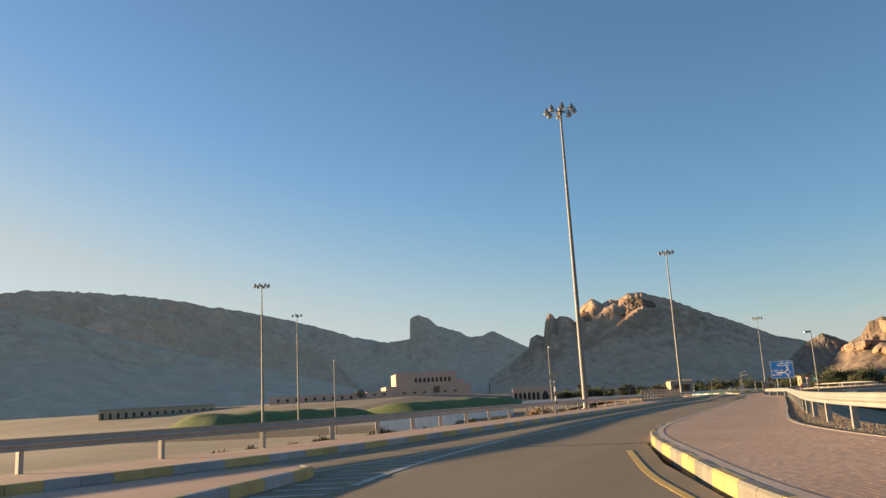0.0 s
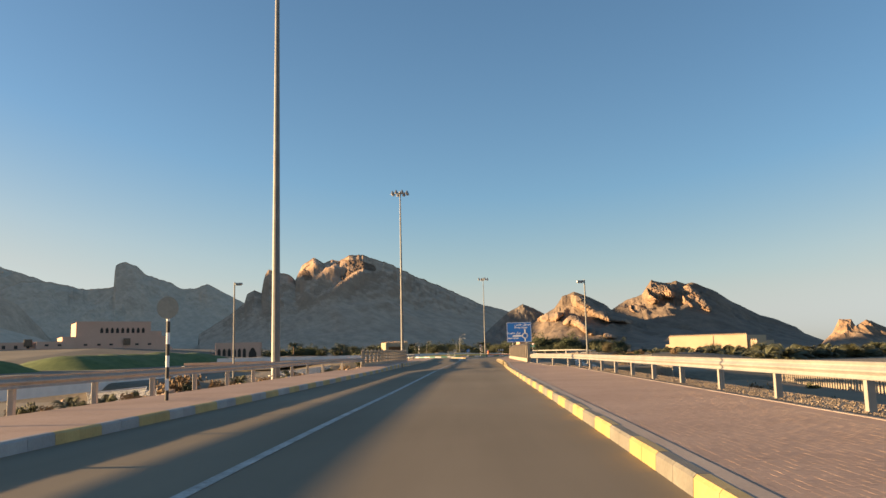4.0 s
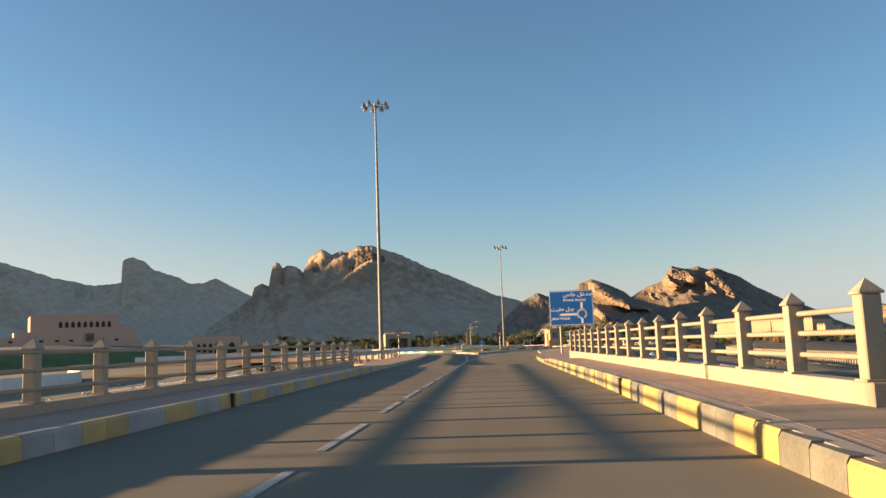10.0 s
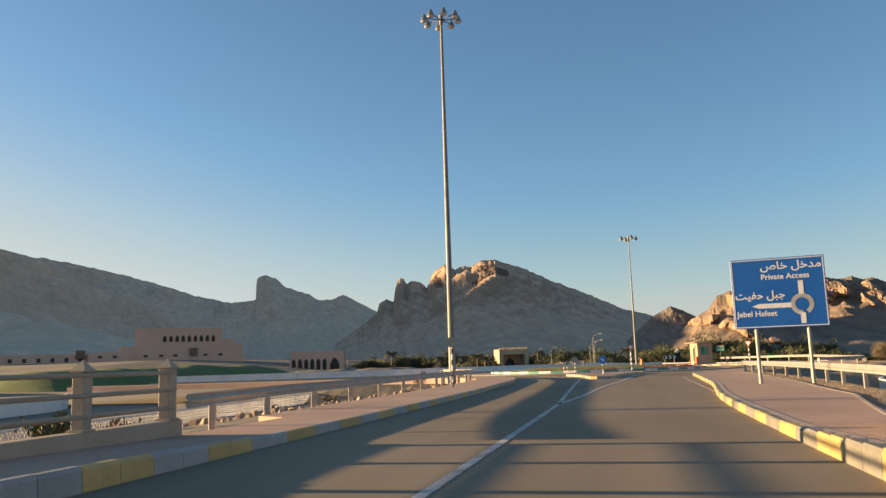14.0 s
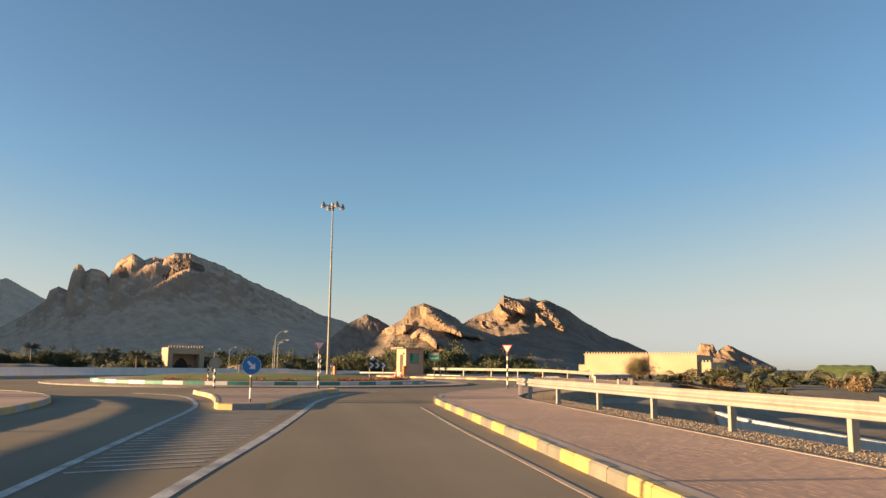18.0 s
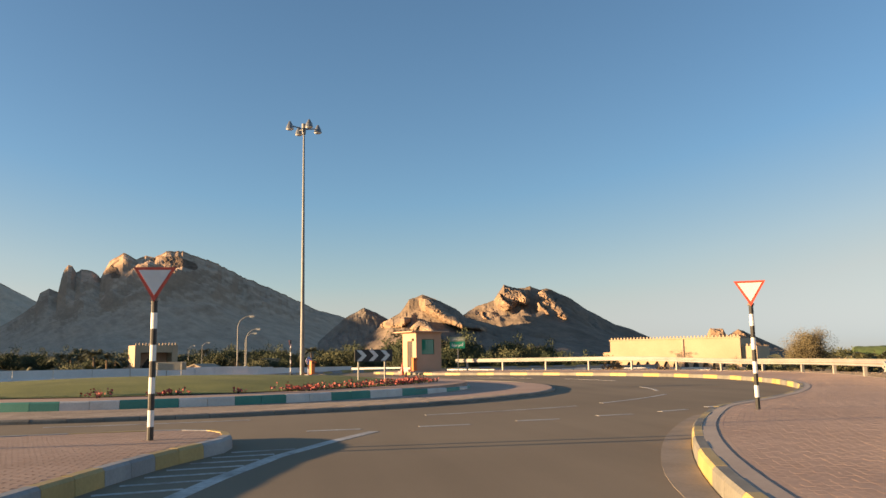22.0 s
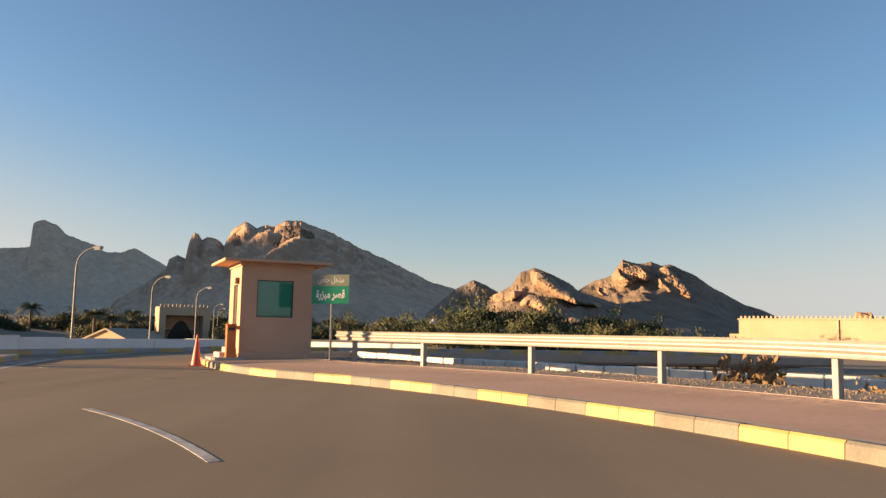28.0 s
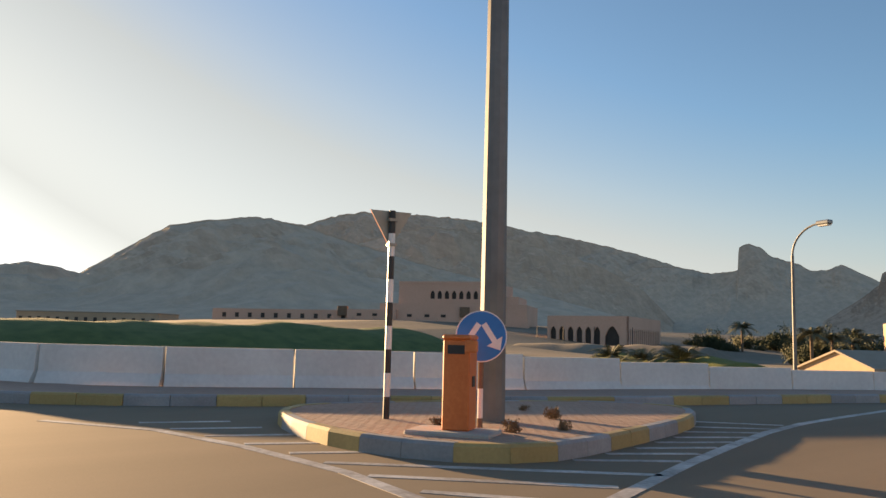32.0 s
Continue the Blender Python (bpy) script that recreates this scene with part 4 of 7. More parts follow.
for k in range(13):
    y = 9.4 + k * 0.85
    a, b = float(np.interp(y, (8, 12, 14.3, 17, 20.5), (-1.6, -2.2, -2.7, -3.15, -2.85))), float(np.interp(y, (9, 12.5, 16.5, 22), (-0.35, -0.95, -1.7, -2.3)))
    if b - a > 0.3:
        stripe("hatch_line", [(a + 0.1, y - 0.1), (b - 0.12, y + 0.2)], 0.12, "worn white hatching line beside the first island")
stripe("median_edge", [(-0.4, 245.35), (1.6, 246.25), (4.7, 246.38), (6.4, 246.15), (8.15, 245.75)], 0.16, "white edge line before the island")
stripe("median_side", [(8.15, 245.75), (7.63, 247.5), (6.82, 250.4), (5.87, 254.8), (5.6, 260), (5.2, 270)], 0.16, "white edge line beside the island")
for k in range(5):
    stripe("hatch_line", [(0.5 + k * 0.89, 246.35 + 0.05 * k), (0.95 + k * 0.9, 247.5)], 0.13, "worn white hatching line before the island")
for k in range(3):
    stripe("hatch_line", [(4.8 + k * 0.85, 246.5 - 0.1 * k), (7.25 + k * 0.12, 248.75 - k * 0.9)], 0.13, "worn white hatching line round the island's nose")
for k in range(8):
    x, y = float(np.interp(k, (0, 2, 4, 6, 7), (6.12, 5.95, 5.62, 4.95, 4.4))), 248.8 + k * 0.72
    stripe("hatch_line", [(x + 0.02, y), (float(np.interp(y + 0.95, (247.5, 250.4, 254.8), (7.5, 6.7, 5.75))), y + 0.95)], 0.12, "worn white hatching line beside the island")


def dash(r0, r1, a0, a1):
    pts = [(HUB[0] + (r0 + (r1 - r0) * t) * math.cos(radians(a0 + (a1 - a0) * t)), HUB[1] + (r0 + (r1 - r0) * t) * math.sin(radians(a0 + (a1 - a0) * t))) for t in np.linspace(0, 1, 8)]
    stripe("lane_dash", pts, 0.13, "worn white lane dash on the roundabout", step=0.6)


for r0, r1, a0, a1 in ((19.3, 20.2, -63.2, -50.2), (20.2, 20.7, -46.2, -31.4), (20.3, 20.1, -24.3, -13), (22.2, 22.85, 10, 23.8), (23.1, 23.5, 31, 45), (17.6, 17.8, -88, -74), (22.6, 22.7, 52, 60)):
    dash(r0, r1, a0, a1)
for x, y, dx, dy in ((4.4, 198.5, 1.0, 0.08), (6.52, 198.71, 1.02, 0.13), (8.59, 199.32, 0.96, 0.16), (10.58, 200.0, 0.89, 0.2), (12.35, 200.72, 0.85, 0.37), (14.05, 201.76, 0.71, 0.27)):
    stripe("yield_dash", [(x, y), (x + dx, y + dy)], 0.15, "white give-way dash at the junction")
stripe("edge_seam", [(4.45, 152), (4.62, 156), (4.78, 161.5), (4.93, 165.4), (5.16, 172), (5.62, 181)], 0.09, "faint worn pale seam beside the kerb", border)
for y, w in ((104.0, 0.13), (123.2, 0.13)):
    stripe("bridge_joint", [(-6.0, y + 0.1), (3.1, y)], w, "worn pale joint across the bridge deck", road_paint)


# ---------- bridge ----------
def bridge():
    top = thing("bridge", "concrete bridge deck edges with cream plinths over a dry wadi", "bridge", kind="structure")
    part("deck", boxed(-8.7, 92.5, -1.1, 5.6, 134.0, -0.42), concrete, top)
    for y in (94.0, 132.5):
        part("abutment", boxed(-8.7, y - 0.6, -6.0, 5.6, y + 0.6, -1.1), concrete, top)
    for y in (106.5, 119.5):
        part("pier", boxed(-8.0, y - 0.4, -6.0, 5.0, y + 0.4, -1.1, 0.05), concrete, top)
    part("fascia", boxed(-8.75, 92.6, -1.0, -8.45, 134.0, 0.15), cream, top)
    part("fascia", boxed(4.95, 92.6, -1.0, 5.35, 134.0, 0.15), cream, top)
    return top


bridge()


def fence(name, label, x0, y0, x1, y1, posts, foot, tip, rails, side):
    """Cream concrete posts with pyramid caps and three rails on a plinth; side: how far the rails stand off the posts' middle."""
    top = thing(name, label, "fence", kind="")
    d = Vector((x1 - x0, y1 - y0))
    step, ang = d.length / (posts - 1), math.degrees(math.atan2(d.y, d.x)) - 90
    top.matrix_basis = pose(x0, y0, 0, 0, 0, ang)
    bays = [-0.3] + [step * (k + 0.5) for k in range(3, posts - 1, 4)] + [d.length + 0.3]
    for a, b in zip(bays, bays[1:]):
        part("plinth", boxed(-0.16, a + 0.008, 0.1, 0.16, b - 0.008, foot, 0.015), cream, top)
    for i in range(posts):
        y, end = i * step, i in (0, posts - 1)
        h, w = (tip + 0.03, 0.125) if end else (tip, 0.115)
        bm = boxed(-w, y - w, foot, w, y + w, h - 0.2, 0.014)
        box(bm, -w - 0.045, y - w - 0.045, foot - 0.002, w + 0.045, y + w + 0.045, foot + 0.03, 0.006)
        box(bm, -w - 0.03, y - w - 0.03, h - 0.2, w + 0.03, y + w + 0.03, h - 0.165, 0.008)
        bmesh.ops.create_cone(bm, cap_ends=True, segments=4, radius1=(w + 0.022) * 1.414, radius2=0.008, depth=0.165, matrix=pose(0, y, h - 0.0825, 0, 0, 45))
        part("post", bm, cream, top)
    for z in rails:
        part("rail", tubed((side, -0.1, z), (side, d.length + 0.1, z), 0.042, None, 8), cream, top, smooth=True)
    return top


fence("bridge_fence", "cream bridge fence of capped posts and three rails", 4.75, 95.4, 5.15, 132.4, 16, 0.66, 1.91, (0.95, 1.27, 1.57), 0.05)
fence("bridge_fence", "cream bridge fence of capped posts, its face in shade", -8.25, 94.2, -8.05, 132.4, 16, 0.52, 1.68, (0.76, 1.1, 1.43), 0.1)


# ---------- guard rails ----------
W_BEAM = [(-0.04, 0.46), (0.0, 0.47), (0.03, 0.52), (0.03, 0.55), (-0.03, 0.60), (-0.03, 0.63), (0.03, 0.68), (0.03, 0.71), (0.0, 0.76), (-0.04, 0.77), (-0.05, 0.76), (-0.02, 0.71),
          (-0.02, 0.69), (-0.08, 0.63), (-0.08, 0.60), (-0.02, 0.54), (-0.02, 0.52), (-0.05, 0.47)]


def guard_rail(name, label, line, gap=4.0, base=0.25, height=0.74):
    """A W-beam on steel posts; the beam's face is on the left of the line."""
    top = thing(name, label, "guard rail")
    pts = fine(line, 1.0)
    k = height / 0.77
    prof = [(u - 0.08, z * k + base) for u, z in W_BEAM]
    piece = 4
    for i in range(0, len(pts) - 1, piece):
        seg = pts[i : i + piece + 1]
        if len(seg) > 1:
            part("beam", sweep(seg, prof), steel, top)
    dirs = along(pts)
    stations = range(0, len(pts), int(gap))
    for i in stations:
        (x, y), t = pts[i], dirs[i]
        m = pose(x, y, 0, 0, 0, math.degrees(math.atan2(t.y, t.x)) - 90)
        bm = boxed(-0.02, -0.06, -0.5, 0.13, 0.06, 0.66 * k + base, 0.01)
        bmesh.ops.transform(bm, matrix=m, verts=bm.verts)
        post = part("post", bm, post_steel, top)
        bb = boxed(-0.075, -0.05, 0.5 * k + base, -0.02, 0.05, 0.7 * k + base)
        bmesh.ops.transform(bb, matrix=m, verts=bb.verts)
        part("spacer", bb, post_steel, post)
    return top


guard_rail("guard_rail", "sunlit galvanised steel guard rail along the gravel verge", [(13.0, 3), (9.0, 11), (7.4, 20), (6.7, 30), (6.7, 45), (6.8, 60), (6.9, 74), (6.8, 84), (6.0, 90), (4.95, 95.2)])
guard_rail("guard_rail", "galvanised steel guard rail after the bridge", [(5.25, 133), (6.6, 137.5), (8.5, 144), (9.3, 152), (10.0, 160), (10.4, 168), (10.5, 176), (10.5, 183), (10.9, 187), (12.0, 190.6), (13.4, 193)])
guard_rail("guard_rail", "long curved guard rail round the roundabout", [(20.5, 203.4), (23.4, 206.4), (25.8, 209.8), (28.1, 215.5), (29.6, 221), (29.7, 227.5), (28.3, 233.2), (26.1, 237.9), (24.0, 241.6), (21.7, 244.3), (19.8, 246.4), (18.0, 249.0), (17.2, 250.7)])
guard_rail("guard_rail", "shaded guard rail along the opposite footway", [(-8.3, 94), (-9.2, 90), (-10.0, 84), (-10.2, 70), (-10.2, 50), (-10.1, 40), (-9.6, 32), (-9.3, 25), (-9.9, 19), (-11.0, 12), (-12.4, 5), (-15, -3), (-19, -11)])
guard_rail("guard_rail", "shaded guard rail beyond the bridge fence", [(-15, 190), (-11.5, 184), (-10.0, 176), (-9.4, 160), (-9.2, 145), (-8.9, 138), (-8.15, 133)])


# towards the exit of the roundabout the guard rail stands higher
for ob in bpy.data.objects:
    if ob.name.split(".")[0] in ("beam", "post", "spacer") and ob.type == "MESH":
        for v in ob.data.vertices:
            if v.co.x > 8 and v.co.y > 224:
                v.co.z += 0.27 * bump01((v.co.y - 226) / 12)


# bridge joints in the kerbs, a cover on the island, stains on the road
for y in (104.0, 123.2):
    for x, w in ((3.06 + 0.02 * (y - 104), 1), (-6.04, -1)):
        cover = obj("kerb_joint", boxed(x - 0.03 if w > 0 else x - 0.16, y - 0.07, 0.005, x + 0.17 if w > 0 else x + 0.03, y + 0.07, 0.205 + lift(x, y), 0.004), black_paint)
        tagged(cover, "black rubber joint in the bridge kerb", "kerb joint", kind="structure")
run = [p for p in KERB_R if 93.2 < p[1] < 96.2]
tagged(obj("pavement_band", ribbon(offset(run, 0.38), offset(run, 1.72), 0.1985, 0.1, lift), gutter_dust), "grey-brown concrete slab across the footway at the bridge end", "slab", kind="structure")
cover = thing("manhole_frame", "dark rectangular cover frame set in the brick island", "manhole cover", pose(-0.6, 191.2, 0.191, 0, 0, 8))
for a in ((-0.85, -0.55, 0.85, -0.47), (-0.85, 0.47, 0.85, 0.55), (-0.85, -0.47, -0.77, 0.47), (0.77, -0.47, 0.85, 0.47)):
    part("frame_bar", boxed(a[0], a[1], -0.02, a[2], a[3], 0.012), gutter_dust, cover)
part("lid", boxed(-0.77, -0.47, -0.02, 0.77, 0.47, 0.004), border, cover)
stain = mat("oil_stain", (0.14, 0.117, 0.087), (0.19, 0.16, 0.12), 0.6, 2.0, 20, 0.1, dist=0.004)
for x, y, a, b in ((0.2, 86.5, 0.5, 0.25), (1.9, 85.5, 0.35, 0.12), (13.6, 243.2, 0.4, 0.16), (9.2, 247.6, 0.7, 0.18), (10.6, 241.0, 0.35, 0.15), (5.6, 190.2, 0.3, 0.2)):
    pts = [(x + a * math.cos(t) * (1 + 0.3 * noise.noise((x, t * 1.4, 2))), y + b * math.sin(t) * (1 + 0.3 * noise.noise((y, t * 1.4, 5)))) for t in np.linspace(0, 2 * math.pi, 19)[:-1]]
    tagged(obj("road_stain", slab(pts, 0.0095, 0.004), stain), "dark worn stain on the asphalt", "stain", kind="structure")


for k in range(7):
    x, y = 18.64 + 0.32 * k, 228.31 + 0.108 * k
    pts = [(x + 0.085 * math.cos(t) * (1 + 0.3 * noise.noise((x, t * 1.4, 2))), y + 0.03 * math.sin(t)) for t in np.linspace(0, 2 * math.pi, 13)[:-1]]
    tagged(obj("road_gouge", slab(pts, 0.0105, 0.004), bark), "small dark gouge in a row across the asphalt", "gouge", kind="structure")


# ---------- lamps ----------
def high_mast(name, x, y, height, heads, r0, label, z0=0.0):
    top = thing(name, label, "lamp mast", pose(x, y, z0), "high mast lamps")
    part("mast", tubed((0, 0, -0.6), (0, 0, height - 0.3), r0, r0 * 0.36, 12), mast_steel, top, smooth=False)
    part("flange", tubed((0, 0, 0.0), (0, 0, 0.06), r0 * 1.7, None, 12), mast_steel, top)
    spread = 1.55 if heads > 4 else 1.25
    bm = bmesh.new()
    tube(bm, (0, 0, height - 0.9), (0, 0, height), 0.16, 0.2)
    part("crown", bm, mast_steel, top)
    for k in range(heads):
        a = 2 * math.pi * k / heads + 0.35
        c, s = math.cos(a), math.sin(a)
        arm = part("arm", tubed((0.15 * c, 0.15 * s, height - 0.45), (spread * c, spread * s, height - 0.25), 0.05, 0.05, 6), mast_steel, top)
        bell = bmesh.new()
        tube(bell, (spread * c, spread * s, height - 0.6), (spread * c, spread * s, height - 0.28), 0.34, 0.26, 12)
        tube(bell, (spread * c, spread * s, height - 0.28), (spread * c, spread * s, height + 0.08), 0.26, 0.07, 12)
        lampshade = part("luminaire", bell, lamp_shell, top, smooth=False)
        part("diffuser", tubed((spread * c, spread * s, height - 0.68), (spread * c, spread * s, height - 0.6), 0.22, 0.33, 12), sign_white, lampshade)
    return top


high_mast("lamp_mast", -12.6, 84.0, 33.2, 8, 0.3, "tall galvanised lamp mast with eight bell lamps")
high_mast("lamp_mast", -12.95, 184.8, 32.9, 8, 0.3, "tall galvanised lamp mast with eight bell lamps")
high_mast("lamp_mast", 4.13, 249.62, 21.2, 4, 0.19, "slender lamp mast with four bell lamps on an island", 0.14)
high_mast("lamp_mast", -94.3, 143.3, 31.0, 8, 0.3, "distant tall lamp mast below the mountain", -2.0)
high_mast("lamp_mast", -114, 188, 30.0, 4, 0.28, "distant tall lamp mast below the mountain", -2.0)


def street_lamp(name, x, y, height, turn, label, z0=0.0, curved=False):
    top = thing(name, label, "street lamp", pose(x, y, z0, 0, 0, turn), "street lamps")
    part("pole", tubed((0, 0, -0.8), (0, 0, height), 0.095, 0.06, 10), mast_steel, top)
    part("base_plate", boxed(-0.2, -0.2, 0, 0.2, 0.2, 0.04), mast_steel, top)
    if curved:
        bm, rings = bmesh.new(), []
        for k in range(9):
            a = k / 8 * 1.5
            hx, hz = 1.5 * (1 - math.cos(a)), height + 1.25 * math.sin(a)
            nx, nz = Vector((1.25 * math.cos(a), -1.5 * math.sin(a))).normalized()
            rings.append([bm.verts.new((hx + 0.045 * nx * math.cos(q), 0.045 * math.sin(q), hz + 0.045 * nz * math.cos(q))) for q in (2 * math.pi * j / 8 for j in range(8))])
        for a, b in zip(rings, rings[1:]):
            for j in range(8):
                bm.faces.new((a[j], a[(j + 1) % 8], b[(j + 1) % 8], b[j]))
        part("arm", bm, mast_steel, top)
    else:
        hx, hz = 0.1, height - 0.15
    head = bmesh.new()
    box(head, hx - 0.05, -0.16, hz - 0.09, hx + 0.62, 0.16, hz + 0.1, 0.05, pose(0, 0, 0, 0, 0 if curved else 0, 0))
    h = part("lamp_head", head, lamp_shell, top)
    part("diffuser", boxed(hx + 0.05, -0.12, hz - 0.14, hx + 0.55, 0.12, hz - 0.085, 0.02), sign_white, h)
    return top


street_lamp("street_lamp", 10.62, 103.9, 9.4, 180, "steel street lamp standing below the bridge footway", -1.9)
street_lamp("street_lamp", -21.1, 103.0, 9.7, 0, "steel street lamp beside the bridge approach", -1.7)
street_lamp("street_lamp", -49.5, 96.0, 9.9, 0, "steel street lamp in the wadi", -1.8)
street_lamp("street_lamp", -3.2, 276.2, 6.65, -19, "curved street lamp behind the white barrier", -1.4, True)
street_lamp("street_lamp", -3.3, 291.3, 6.0, -22, "curved street lamp along the gate road", -1.6, True)
street_lamp("street_lamp", -4.8, 309.7, 6.1, -22, "curved street lamp along the gate road", -1.6, True)
street_lamp("street_lamp", -18.4, 368.0, 6.2, -22, "curved street lamp along the gate road", -1.6, True)
street_lamp("street_lamp", -25.5, 398.0, 6.2, -22, "curved street lamp along the gate road", -1.6, True)


# ---------- signs ----------
def banded_pole(parent, height, r=0.045, bands=9, z0=0.0):
    """A pole painted in black and white bands."""
    step = height / bands
    for k in range(bands):
        part("pole_band", tubed((0, 0, z0 + k * step), (0, 0, z0 + (k + 1) * step), r, r, 10), black_paint if k % 2 == 0 else sign_white, parent)


def give_way(x, y, z, turn, label, t=2.53):
    top = thing("give_way_sign", label, "road sign", pose(x, y, z, 0, 0, turn), "give-way signs")
    banded_pole(top, 2.1 if t < 2.6 else t)
    w, h = 0.3, 0.51
    part("panel", extruded([(-w, t), (w, t), (0, t - h)], -0.07, -0.05), red_paint, top, "red-bordered triangle")
    part("field", extruded([(-w + 0.072, t - 0.042), (w - 0.072, t - 0.042), (0, t - h + 0.095)], -0.076, -0.071), sign_white, top, "pale triangle field")
    part("back", extruded([(-w, t), (w, t), (0, t - h)], -0.049, -0.04), sign_back, top)
    for zz in (t - 0.47, t - 0.13):
        part("clamp", boxed(-0.06, -0.05, zz - 0.02, 0.06, 0.06, zz + 0.02), sign_back, top)
    return top


give_way(13.14, 197.97, 0.19, -28, "leaning give-way sign on a black and white pole")
give_way(2.19, 195.6, 0.15, 0, "give-way sign on a black and white pole on the island")
give_way(3.22, 248.55, 0.17, 252, "give-way sign seen from behind on the small island", 2.82)


def disc(r, y0, y1, z, n=28):
    return extruded([(r * math.cos(a), z + r * math.sin(a)) for a in np.linspace(0, 2 * math.pi, n + 1)[:-1]], y0, y1)


def arrow(parent, ang, cx, cz, length, y, wide=0.09, material=sign_white):
    m = Matrix.Translation((cx, 0, cz)) @ Matrix.Rotation(radians(ang), 4, "Y")
    h = length / 2
    pts = [(-wide / 2, -h), (wide / 2, -h), (wide / 2, h - wide * 1.9), (wide * 1.6, h - wide * 1.9), (0, h), (-wide * 1.6, h - wide * 1.9), (-wide / 2, h - wide * 1.9)]
    part("arrow", extruded(list(reversed(pts)), y - 0.004, y, m), material, parent, "white arrow")


def keep_sign(x, y, z, turn, zc, r, label, both=False, banded=False):
    top = thing("keep_right_sign", label, "road sign", pose(x, y, z, 0, 0, turn), "blue direction signs")
    if banded:
        banded_pole(top, zc + r * 0.8, bands=7)
    else:
        part("pole", tubed((0, 0, 0), (0, 0, zc + r * 0.8), 0.035, 0.035), sign_white, top)
        for z0 in (0.0, 0.52):
            part("pole_band", tubed((0, 0, z0), (0, 0, z0 + (0.16 if z0 == 0 else 0.36)), 0.038, 0.038), bark, top)
    part("rim", disc(r, -0.057, -0.045, zc), sign_white, top, "thin white rim")
    part("panel", disc(r - 0.015, -0.06, -0.057, zc), disc_blue, top, "round blue panel")
    part("back", disc(r, -0.044, -0.035, zc), sign_back, top)
    if both:
        arrow(top, 147, r * 0.42, zc - r * 0.02, r * 1.2, -0.062, 0.07)
        arrow(top, 213, -r * 0.42, zc - r * 0.02, r * 1.2, -0.062, 0.07)
    else:
        arrow(top, 135, 0, zc, r * 1.15, -0.062, 0.085)
    return top


keep_sign(-0.3, 180.42, 0.15, 3, 1.27, 0.32, "round blue arrow sign on a thin pole")
keep_sign(4.62, 248.9, 0.15, 43, 1.16, 0.32, "round blue sign with two white arrows before the mast", True)


def back_sign(x, y, turn, label, h=2.75):
    top = thing("marker_pole", label, "marker pole", pose(x, y, 0.15, 0, 0, turn), "banded marker poles")
    banded_pole(top, h, 0.05, 9)
    part("panel", disc(0.3, 0.05, 0.065, h - 0.25), sign_back, top, "olive grey back of a round panel")
    part("clamp", boxed(-0.07, -0.06, h - 0.12, 0.07, 0.05, h - 0.08), sign_back, top)
    return top


back_sign(-7.95, 53.4, 180, "black and white banded pole with a round sign seen from behind")
back_sign(-8.25, 161.6, 180, "black and white banded pole with a round sign seen from behind")
back_sign(-3.1, 195.2, 180, "black and white pole with a sign seen from behind", 1.6)
back_sign(-4.6, 208.5, 60, "short black and white marker pole at the lawn's edge", 1.25)
back_sign(-5.0, 208.7, 90, "short black and white marker pole at the lawn's edge", 1.25)


def text(parent, body, x, z, size, y, name="lettering", material=sign_white, align="LEFT", grow=0.0, fit=0.0):
    cu = bpy.data.curves.new(name, "FONT")
    cu.body, cu.size, cu.align_x, cu.extrude, cu.offset = body, size, align, 0.002, grow
    cu.materials.append(material)
    ob = new(name, cu)
    me = bpy.data.meshes.new_from_object(ob.evaluated_get(bpy.context.evaluated_depsgraph_get()))
    bpy.data.objects.remove(ob)
    ob = new(name, me)
    ob.parent = parent
    k = 1.0
    if fit:
        ends = [v.co.x for v in me.vertices]
        k = fit / (max(ends) - min(ends))
    ob.matrix_basis = pose(x, y, z, 90, 0, 0) @ Matrix.Diagonal((k, 1, 1, 1))
    return ob


